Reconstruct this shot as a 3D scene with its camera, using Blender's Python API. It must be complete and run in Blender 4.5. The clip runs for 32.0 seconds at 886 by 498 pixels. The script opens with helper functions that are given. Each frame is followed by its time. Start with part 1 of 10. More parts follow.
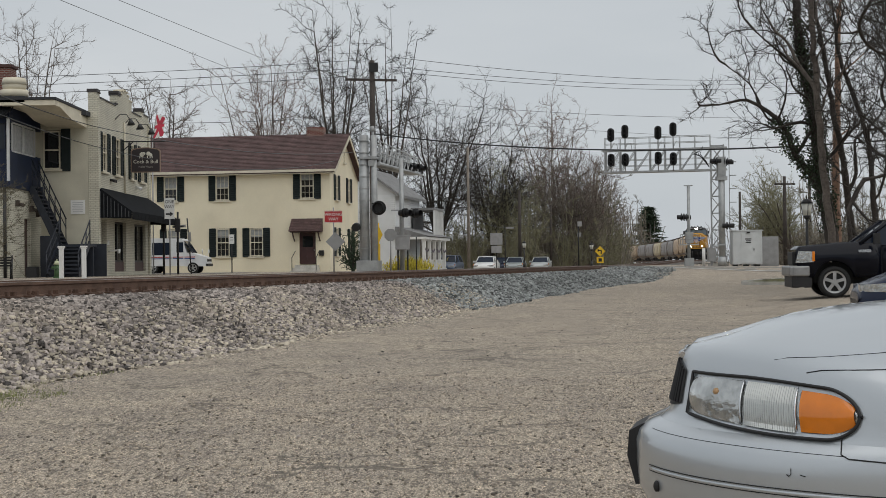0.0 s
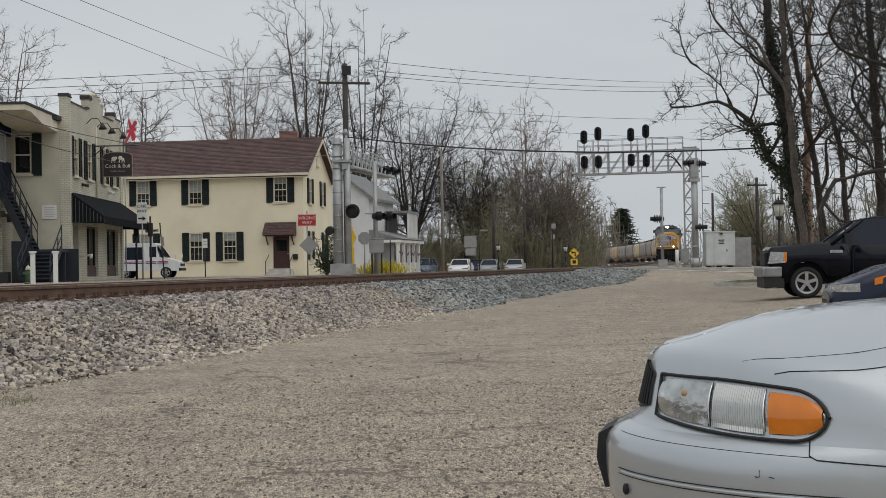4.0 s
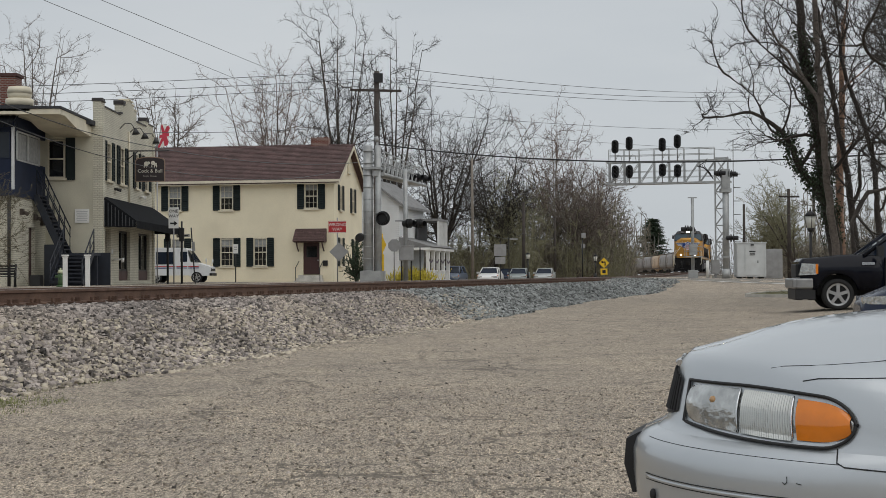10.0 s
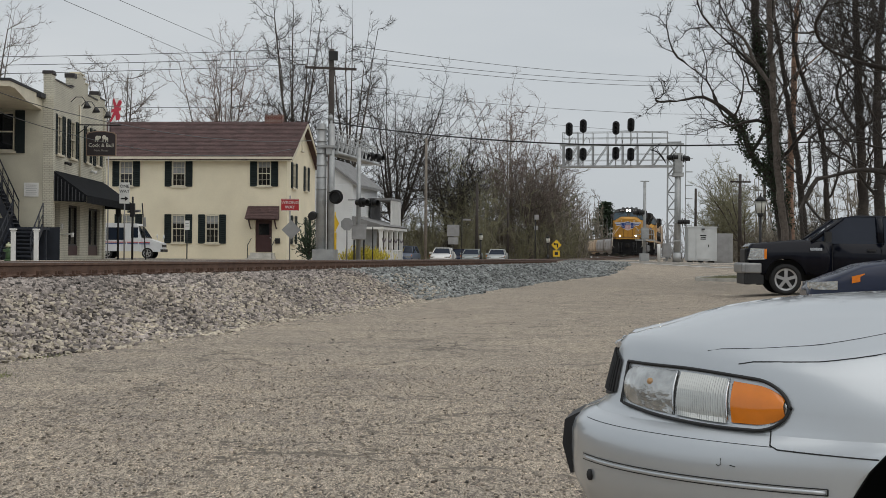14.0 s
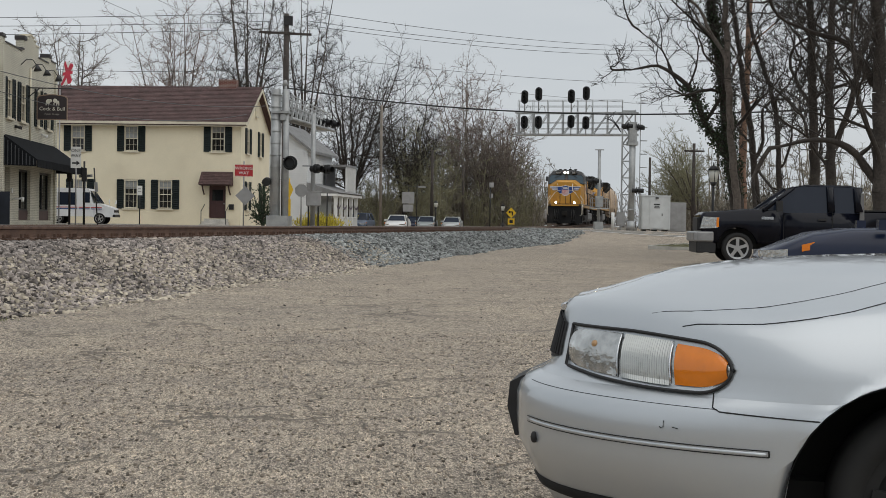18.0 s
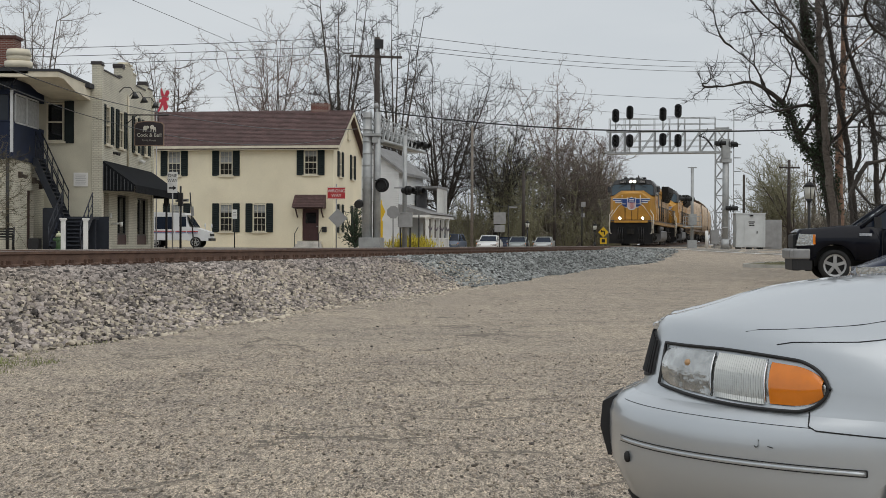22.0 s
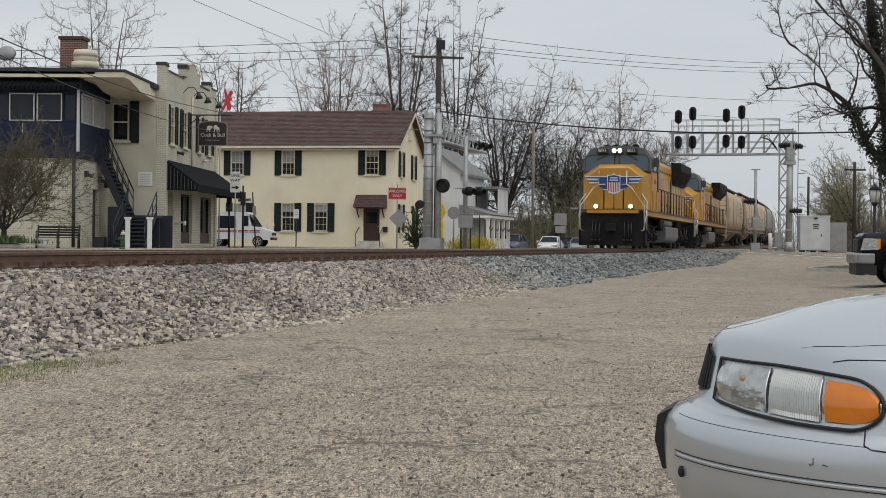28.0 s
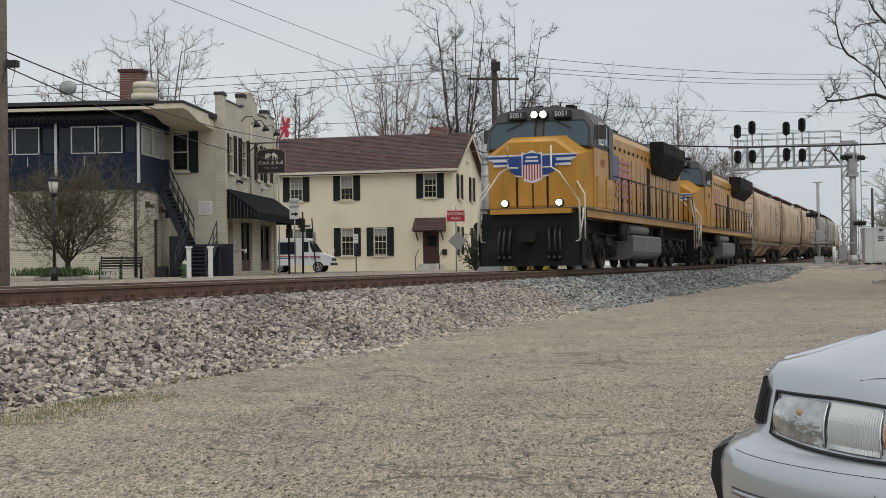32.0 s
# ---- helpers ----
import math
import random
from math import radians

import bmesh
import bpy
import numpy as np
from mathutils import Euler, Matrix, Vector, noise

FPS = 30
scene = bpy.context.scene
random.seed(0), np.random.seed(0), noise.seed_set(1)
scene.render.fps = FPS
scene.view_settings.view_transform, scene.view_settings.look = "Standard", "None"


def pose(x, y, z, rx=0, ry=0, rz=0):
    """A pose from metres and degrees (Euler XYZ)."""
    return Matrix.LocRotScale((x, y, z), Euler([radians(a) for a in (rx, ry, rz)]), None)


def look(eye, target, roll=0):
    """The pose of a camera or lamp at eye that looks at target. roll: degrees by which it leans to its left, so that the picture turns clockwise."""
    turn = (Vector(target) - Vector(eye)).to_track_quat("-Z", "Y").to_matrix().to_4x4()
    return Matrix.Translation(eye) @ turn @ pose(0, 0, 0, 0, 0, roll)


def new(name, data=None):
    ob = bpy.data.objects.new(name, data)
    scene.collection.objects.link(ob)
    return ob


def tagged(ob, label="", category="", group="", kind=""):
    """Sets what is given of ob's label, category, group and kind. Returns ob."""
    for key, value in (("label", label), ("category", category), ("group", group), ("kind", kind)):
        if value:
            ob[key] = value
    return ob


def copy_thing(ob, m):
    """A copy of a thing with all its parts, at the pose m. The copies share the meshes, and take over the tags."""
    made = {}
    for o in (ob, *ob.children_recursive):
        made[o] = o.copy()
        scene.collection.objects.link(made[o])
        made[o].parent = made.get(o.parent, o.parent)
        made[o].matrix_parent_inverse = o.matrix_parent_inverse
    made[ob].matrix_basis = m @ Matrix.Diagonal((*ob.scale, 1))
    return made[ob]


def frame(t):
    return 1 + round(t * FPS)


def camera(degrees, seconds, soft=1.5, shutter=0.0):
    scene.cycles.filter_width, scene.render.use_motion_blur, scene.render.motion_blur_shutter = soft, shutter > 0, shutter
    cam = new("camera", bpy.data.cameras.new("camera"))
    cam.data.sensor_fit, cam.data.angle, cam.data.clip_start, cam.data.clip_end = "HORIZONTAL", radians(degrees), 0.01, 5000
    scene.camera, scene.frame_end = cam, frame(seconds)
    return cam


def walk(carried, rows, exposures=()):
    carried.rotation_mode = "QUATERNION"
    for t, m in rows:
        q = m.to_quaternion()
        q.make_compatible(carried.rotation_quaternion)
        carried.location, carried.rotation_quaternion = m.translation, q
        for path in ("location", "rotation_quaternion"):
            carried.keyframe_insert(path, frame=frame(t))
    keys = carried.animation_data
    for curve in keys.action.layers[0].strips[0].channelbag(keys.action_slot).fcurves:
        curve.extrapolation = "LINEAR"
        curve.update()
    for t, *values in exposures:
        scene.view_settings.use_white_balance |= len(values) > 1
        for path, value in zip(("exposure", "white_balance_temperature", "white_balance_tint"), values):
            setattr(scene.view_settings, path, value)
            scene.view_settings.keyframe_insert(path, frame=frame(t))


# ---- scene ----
cam = camera(36.25, 32.0, soft=0.5)
PATH = [
    (0, (-0.069, -0.003, 1.159), (0.043, 19.995, 1.389), -0.64),
    (0.5, (-0.071, -0.006, 1.154), (0.216, 19.990, 1.425), -0.69),
    (1, (-0.060, -0.009, 1.164), (0.442, 19.981, 1.586), -0.92),
    (1.5, (-0.033, -0.030, 1.179), (0.497, 19.960, 1.540), -1.14),
    (2, (-0.061, -0.010, 1.160), (0.377, 19.983, 1.453), -1.07),
    (2.5, (-0.058, -0.023, 1.162), (0.406, 19.970, 1.420), -0.92),
    (4.5, (-0.039, 0.035, 1.159), (0.455, 20.026, 1.439), -1.02),
    (5, (-0.035, 0.023, 1.161), (0.410, 20.015, 1.527), -0.94),
    (5.5, (-0.036, 0.014, 1.164), (0.370, 20.006, 1.549), -0.75),
    (6, (-0.036, 0.016, 1.158), (0.315, 20.009, 1.568), -0.67),
    (6.5, (-0.037, 0.015, 1.163), (0.334, 20.004, 1.717), -0.59),
    (7, (-0.043, 0.018, 1.158), (0.357, 20.006, 1.707), -0.50),
    (7.5, (-0.041, 0.010, 1.158), (0.281, 19.998, 1.763), -0.51),
    (8, (-0.044, 0.007, 1.152), (0.252, 19.996, 1.762), -0.45),
    (8.5, (-0.043, 0.009, 1.149), (0.215, 20.000, 1.669), -0.51),
    (9, (-0.038, 0.014, 1.150), (0.173, 20.007, 1.651), -0.44),
    (9.5, (-0.048, -0.006, 1.146), (0.061, 19.989, 1.571), -0.47),
    (10, (-0.048, -0.009, 1.145), (0.005, 19.987, 1.538), -0.34),
    (10.5, (-0.046, -0.009, 1.145), (-0.053, 19.987, 1.535), -0.20),
    (11, (-0.046, -0.010, 1.140), (0.002, 19.987, 1.463), 0.01),
    (11.5, (-0.037, 0.002, 1.136), (0.109, 19.999, 1.453), 0.11),
    (12, (-0.036, 0.007, 1.133), (0.214, 20.004, 1.390), 0.13),
    (12.5, (-0.034, -0.009, 1.136), (0.204, 19.988, 1.359), 0.22),
    (13, (-0.025, 0.002, 1.135), (0.389, 19.998, 1.233), 0.44),
    (13.5, (-0.018, 0.013, 1.129), (0.566, 20.004, 1.140), 0.47),
    (14, (-0.008, -0.003, 1.142), (0.733, 19.983, 1.240), 0.49),
    (14.5, (-0.001, 0.004, 1.138), (0.966, 19.980, 1.152), 0.42),
    (15, (0.002, 0.009, 1.132), (1.184, 19.973, 1.033), 0.38),
    (15.5, (0.007, -0.003, 1.140), (1.401, 19.948, 1.076), 0.36),
    (17.5, (0.030, 0.023, 1.133), (1.518, 19.967, 0.951), 0.83),
    (18, (0.028, 0.037, 1.121), (1.435, 19.984, 0.748), 0.84),
    (18.5, (0.035, -0.001, 1.120), (1.314, 19.953, 0.680), 0.86),
    (19, (0.023, 0.020, 1.122), (0.822, 20.000, 0.685), 0.78),
    (19.5, (0.018, 0.002, 1.116), (0.182, 19.998, 0.737), 0.90),
    (20, (0.024, 0.011, 1.119), (-0.097, 20.009, 0.881), 0.85),
    (20.5, (0.024, -0.004, 1.121), (-0.085, 19.995, 1.030), 0.89),
    (21, (0.018, -0.007, 1.114), (-0.046, 19.993, 1.042), 0.75),
    (21.5, (0.026, 0.007, 1.118), (0.040, 20.006, 1.011), 0.45),
    (22, (0.029, 0.006, 1.121), (0.078, 20.006, 1.039), 0.24),
    (22.5, (0.027, -0.009, 1.126), (-0.020, 19.991, 1.044), 0.22),
    (23, (0.030, 0.006, 1.124), (-0.028, 20.006, 1.009), 0.08),
    (23.5, (0.034, -0.001, 1.126), (-0.062, 19.999, 1.045), 0.10),
    (24, (0.029, -0.016, 1.126), (-0.140, 19.983, 1.038), 0.14),
    (24.5, (0.033, -0.009, 1.126), (-0.174, 19.990, 1.008), 0.23),
    (25, (0.040, -0.003, 1.128), (-0.128, 19.996, 1.046), 0.37),
    (25.5, (0.031, -0.027, 1.125), (-0.254, 19.970, 0.953), 0.34),
    (27.5, (0.033, -0.067, 1.150), (-0.698, 19.918, 0.889), 0.36),
    (28, (0.047, -0.018, 1.164), (-0.800, 19.964, 1.074), 0.64),
    (28.5, (0.050, -0.054, 1.186), (-1.163, 19.909, 1.159), 0.75),
    (29, (0.070, 0.003, 1.201), (-0.972, 19.976, 1.263), 0.85),
    (29.5, (0.068, -0.017, 1.212), (-0.983, 19.954, 1.357), 0.59),
    (30, (0.073, -0.036, 1.217), (-1.024, 19.932, 1.459), 0.37),
    (30.5, (0.081, -0.024, 1.217), (-1.203, 19.933, 1.470), -0.00),
    (31, (0.084, -0.017, 1.222), (-1.289, 19.934, 1.492), -0.42),
    (31.5, (0.093, -0.003, 1.225), (-1.499, 19.931, 1.492), -0.59),
    (32, (0.097, 0.072, 1.214), (-1.643, 19.995, 1.437), -0.72),
]
walk(cam, [(t, look(eye, target, roll)) for t, eye, target, roll in PATH], [(0, -0.09), (15, -0.09), (20, 0.02), (32, 0.05)])

# world and sun: an overcast spring day
world = bpy.data.worlds.new("sky")
scene.world = world
world.use_nodes = True
wn, wl = world.node_tree.nodes, world.node_tree.links
bg = wn["Background"]
sky = wn.new("ShaderNodeTexSky")
sky.sky_type, sky.sun_disc = "NISHITA", False
sky.sun_elevation, sky.sun_rotation = radians(62), radians(143)
sky.air_density, sky.dust_density = 1.0, 3.0
tc, mp, nz = wn.new("ShaderNodeTexCoord"), wn.new("ShaderNodeMapping"), wn.new("ShaderNodeTexNoise")
mp.inputs["Scale"].default_value = (1.2, 1.2, 5.0)
nz.inputs["Scale"].default_value, nz.inputs["Detail"].default_value = 1.6, 7.0
ramp = wn.new("ShaderNodeValToRGB")
ramp.color_ramp.elements[0].position, ramp.color_ramp.elements[0].color = 0.3, (5.0, 5.4, 5.75, 1)
ramp.color_ramp.elements[1].position, ramp.color_ramp.elements[1].color = 0.72, (6.3, 6.56, 6.74, 1)
cover = wn.new("ShaderNodeMixRGB")
cover.inputs[0].default_value = 0.93
wl.new(tc.outputs["Generated"], mp.inputs["Vector"])
wl.new(mp.outputs["Vector"], nz.inputs["Vector"])
wl.new(nz.outputs["Fac"], ramp.inputs["Fac"])
wl.new(sky.outputs["Color"], cover.inputs[1])
wl.new(ramp.outputs["Color"], cover.inputs[2])
wl.new(cover.outputs["Color"], bg.inputs["Color"])
bg.inputs["Strength"].default_value = 0.107
sun = new("sun", bpy.data.lights.new("sun", "SUN"))
sun.data.energy, sun.data.angle, sun.data.color = 1.35, radians(95), (1.0, 0.96, 0.9)
sun.matrix_world = look((0, 0, 50), (-16, 21, 0))


# ---- materials ----
MATS = {}


def mat(name, color, rough=0.8, metal=0.0, var=0.15, scale=3.0, grain=0.0, grain_scale=60.0, bump=0.0, stain=None, island=0.0, obj=0.0, coat=0.0, glow=None, spec=0.5):
    """A surface: base colour with slow variation (var, scale per metre), fine grain, relief, a stain colour, and variation by piece."""
    if name in MATS:
        return MATS[name]
    m = bpy.data.materials.new(name)
    m.use_nodes = True
    n, l = m.node_tree.nodes, m.node_tree.links
    b = n["Principled BSDF"]
    b.inputs["Roughness"].default_value, b.inputs["Metallic"].default_value = rough, metal
    b.inputs["Coat Weight"].default_value = coat
    b.inputs["Specular IOR Level"].default_value = spec
    geo = n.new("ShaderNodeNewGeometry")
    col = n.new("ShaderNodeRGB")
    col.outputs[0].default_value = (*color, 1)
    last = col.outputs[0]

    def scaled(value, low, high):
        r = n.new("ShaderNodeMapRange")
        r.inputs["To Min"].default_value, r.inputs["To Max"].default_value = low, high
        l.new(value, r.inputs["Value"])
        h = n.new("ShaderNodeHueSaturation")
        l.new(r.outputs["Result"], h.inputs["Value"])
        return h

    def noisy(sc, detail):
        t = n.new("ShaderNodeTexNoise")
        t.inputs["Scale"].default_value, t.inputs["Detail"].default_value = sc, detail
        l.new(geo.outputs["Position"] if obj >= 0 else oc.outputs["Object"], t.inputs["Vector"])
        return t

    oc = n.new("ShaderNodeTexCoord")
    if var:
        t = noisy(scale, 6)
        mr = n.new("ShaderNodeMapRange")
        mr.inputs["From Min"].default_value, mr.inputs["From Max"].default_value = 0.3, 0.7
        l.new(t.outputs["Fac"], mr.inputs["Value"])
        h = scaled(mr.outputs["Result"], 1 - var, 1 + var)
        l.new(last, h.inputs["Color"])
        last = h.outputs["Color"]
    if stain:
        t = noisy(scale * 0.6 + 0.13, 8)
        r = n.new("ShaderNodeMapRange")
        r.inputs["From Min"].default_value, r.inputs["From Max"].default_value = 0.52, 0.72
        r.inputs["To Max"].default_value = stain[3]
        l.new(t.outputs["Fac"], r.inputs["Value"])
        mx = n.new("ShaderNodeMixRGB")
        mx.inputs[2].default_value = (*stain[:3], 1)
        l.new(r.outputs["Result"], mx.inputs[0])
        l.new(last, mx.inputs[1])
        last = mx.outputs["Color"]
    fine = None
    if grain or bump:
        fine = noisy(grain_scale, 4)
    if grain:
        mr = n.new("ShaderNodeMapRange")
        mr.inputs["From Min"].default_value, mr.inputs["From Max"].default_value = 0.3, 0.7
        l.new(fine.outputs["Fac"], mr.inputs["Value"])
        h = scaled(mr.outputs["Result"], 1 - grain, 1 + grain)
        l.new(last, h.inputs["Color"])
        last = h.outputs["Color"]
    for amount, value in ((island, geo.outputs["Random Per Island"]), (abs(obj) if abs(obj) < 1 else 0, None)):
        if amount:
            if value is None:
                value = n.new("ShaderNodeObjectInfo").outputs["Random"]
            h = scaled(value, 1 - amount, 1 + amount)
            l.new(last, h.inputs["Color"])
            last = h.outputs["Color"]
    l.new(last, b.inputs["Base Color"])
    if bump:
        bp = n.new("ShaderNodeBump")
        bp.inputs["Strength"].default_value, bp.inputs["Distance"].default_value = 0.6, bump
        l.new(fine.outputs["Fac"], bp.inputs["Height"])
        l.new(bp.outputs["Normal"], b.inputs["Normal"])
    if glow:
        b.inputs["Emission Color"].default_value = (*glow[:3], 1)
        b.inputs["Emission Strength"].default_value = glow[3]
    MATS[name] = m
    return m


def glass(name, color=(0.02, 0.025, 0.03), rough=0.05):
    """Dark window glass that mirrors the sky."""
    if name in MATS:
        return MATS[name]
    m = bpy.data.materials.new(name)
    m.use_nodes = True
    b = m.node_tree.nodes["Principled BSDF"]
    b.inputs["Base Color"].default_value = (*color, 1)
    b.inputs["Roughness"].default_value = rough
    b.inputs["IOR"].default_value = 1.5
    MATS[name] = m
    return m


# ---- mesh helpers ----
def box(bm, cx, cy, cz, sx, sy, sz, m=None, bevel=0.0):
    """A box by its centre and size, turned by the matrix m."""
    vs = []
    for dz in (-0.5, 0.5):
        for dx, dy in ((-0.5, -0.5), (0.5, -0.5), (0.5, 0.5), (-0.5, 0.5)):
            p = Vector((cx + dx * sx, cy + dy * sy, cz + dz * sz))
            vs.append(bm.verts.new(m @ p if m else p))
    fs = [bm.faces.new([vs[i] for i in q]) for q in ((3, 2, 1, 0), (4, 5, 6, 7), (0, 1, 5, 4), (1, 2, 6, 5), (2, 3, 7, 6), (3, 0, 4, 7))]
    if bevel:
        es = list({e for f in fs for e in f.edges})
        bmesh.ops.bevel(bm, geom=es, offset=bevel, segments=2, profile=0.5, affect="EDGES")
    return vs


def rod(bm, a, b, r0, r1=None, seg=8, caps=True):
    """A tapered round bar from a to b."""
    a, b = Vector(a), Vector(b)
    r1 = r0 if r1 is None else r1
    q = (b - a).to_track_quat("Z", "Y").to_matrix()
    rings = []
    for p, r in ((a, r0), (b, r1)):
        rings.append([bm.verts.new(p + q @ Vector((r * math.cos(i * math.tau / seg), r * math.sin(i * math.tau / seg), 0))) for i in range(seg)])
    for i in range(seg):
        j = (i + 1) % seg
        f = bm.faces.new((rings[0][i], rings[0][j], rings[1][j], rings[1][i]))
        f.smooth = seg > 5
    if caps:
        bm.faces.new(rings[0][::-1])
        bm.faces.new(rings[1])


def pipe(bm, pts, r, seg=6):
    """A bent round bar through points."""
    pts = [Vector(p) for p in pts]
    rings = []
    for i, p in enumerate(pts):
        d = (pts[min(i + 1, len(pts) - 1)] - pts[max(i - 1, 0)]).normalized()
        q = d.to_track_quat("Z", "Y").to_matrix()
        rr = r[i] if isinstance(r, (list, tuple)) else r
        rings.append([bm.verts.new(p + q @ Vector((rr * math.cos(k * math.tau / seg), rr * math.sin(k * math.tau / seg), 0))) for k in range(seg)])
    for a, b in zip(rings, rings[1:]):
        off = min(range(seg), key=lambda o: (a[0].co - b[o].co).length)
        for k in range(seg):
            f = bm.faces.new((a[k], a[(k + 1) % seg], b[(k + 1 + off) % seg], b[(k + off) % seg]))
            f.smooth = True
    bm.faces.new(rings[0][::-1])
    bm.faces.new(rings[-1])


def prism(bm, pts, axis, lo, hi, m=None):
    """A flat outline (two coordinates each, counter-clockwise) pushed along an axis from lo to hi."""
    def put(p, w):
        v = {"x": (w, p[0], p[1]), "y": (p[0], w, p[1]), "z": (p[0], p[1], w)}[axis]
        return bm.verts.new(m @ Vector(v) if m else v)
    a, b = [put(p, lo) for p in pts], [put(p, hi) for p in pts]
    n = len(pts)
    fs = [bm.faces.new(a[::-1]), bm.faces.new(b)]
    fs += [bm.faces.new((a[i], a[(i + 1) % n], b[(i + 1) % n], b[i])) for i in range(n)]
    return fs


def loft(bm, rings, smooth=True, caps=True):
    """A skin over rings of points of equal count."""
    rs = [[bm.verts.new(p) for p in r] for r in rings]
    n = len(rs[0])
    for a, b in zip(rs, rs[1:]):
        for i in range(n):
            f = bm.faces.new((a[i], a[(i + 1) % n], b[(i + 1) % n], b[i]))
            f.smooth = smooth
    if caps:
        bm.faces.new(rs[0][::-1])
        bm.faces.new(rs[-1])


def ball(bm, c, rx, ry=None, rz=None, seg=10, rings=6):
    ry, rz = rx if ry is None else ry, rx if rz is None else rz
    rr = []
    for j in range(1, rings):
        a = math.pi * j / rings
        rr.append([Vector(c) + Vector((rx * math.sin(a) * math.cos(i * math.tau / seg), ry * math.sin(a) * math.sin(i * math.tau / seg), -rz * math.cos(a))) for i in range(seg)])
    loft(bm, rr)


def made(bm, name, material, fix=True):
    if fix:
        bmesh.ops.recalc_face_normals(bm, faces=bm.faces)
    me = bpy.data.meshes.new(name)
    bm.to_mesh(me)
    bm.free()
    for one in material if isinstance(material, (list, tuple)) else (material,):
        me.materials.append(one)
    return me


def part(name, bm, material, parent=None, label="", kind=""):
    """Links a bmesh as one mesh object under a thing or a part."""
    ob = new(name, made(bm, name, material))
    if parent:
        ob.parent = parent
    return tagged(ob, label, kind=kind)


def piece(name, me, parent, m):
    ob = new(name, me)
    ob.parent = parent
    ob.matrix_basis = m
    return ob


def thing(name, label, category, m=None, group="", kind=""):
    ob = new(name)
    ob.empty_display_size = 0.2
    if m:
        ob.matrix_basis = m
    return tagged(ob, label, category, group, kind)


def B():
    return bmesh.new()


def boxed(*boxes):
    bm = bmesh.new()
    for b in boxes:
        box(bm, *b)
    return bm

# ---- the track's line and the lie of the land ----
AZ = radians(14.1)
ALONG, LEFT = Vector((math.sin(AZ), math.cos(AZ), 0)), Vector((-math.cos(AZ), math.sin(AZ), 0))
PERP, CURVE, RADIUS, RAIL = 9.85, 150.0, 1000.0, 1.0


def on_track(s):
    """The place and heading (degrees about z) of the track's centre line, s metres along it."""
    if s <= CURVE:
        return LEFT * PERP + ALONG * s, 0.0
    a = (s - CURVE) / RADIUS
    return LEFT * (PERP + RADIUS * (1 - math.cos(a))) + ALONG * (CURVE + RADIUS * math.sin(a)), math.degrees(a)


def ease(a, b, x):
    x = np.clip((x - a) / (b - a), 0, 1)
    return x * x * (3 - 2 * x)


def grade(s):
    """How far the track climbs beyond the crossing."""
    return 0.4 * float(ease(90, 160, s))


def lot_height(p, s):
    """Height of the ground p metres to the left of the line through the origin and s metres along the track."""
    base = 0.02 + 0.0032 * np.clip(s, 0, 80) + 0.05 * ease(4.5, 7.0, p)
    base = base + 0.12 * ease(0.5, -2.0, p) * ease(24, 31, s) * (1 - ease(48, 60, s))
    z = base + (0.80 - base) * ease(54, 88, s)
    z = z + (0.93 - z) * ease(-1, 8.4, p) * ease(64, 74, s)
    z = z + (0.80 - z) * ease(7.2, 11.5, p) * (1 - ease(66, 72, s) * (1 - ease(11, 14, p)))
    return z - 0.45 * ease(92, 99, s) * ease(13.5, 18, p)


def ground_at(x, y):
    v = Vector((x, y, 0))
    return float(lot_height(v.dot(LEFT), v.dot(ALONG)))


def grid_mesh(name, ps, ss, zf, material):
    """A sheet over lines of p and s."""
    pp, sg = np.meshgrid(ps, ss)
    z = zf(pp, sg)
    xs = LEFT.x * pp + ALONG.x * sg
    ys = LEFT.y * pp + ALONG.y * sg
    co = np.stack([xs, ys, z], -1).reshape(-1, 3)
    n, m = len(ss), len(ps)
    i = np.arange((n - 1) * m).reshape(n - 1, m)[:, :-1].ravel()
    fa = np.stack([i, i + m, i + m + 1, i + 1], -1)
    me = bpy.data.meshes.new(name)
    me.from_pydata(co.tolist(), [], fa.tolist())
    me.polygons.foreach_set("use_smooth", [True] * len(fa))
    me.materials.append(material)
    return new(name, me)


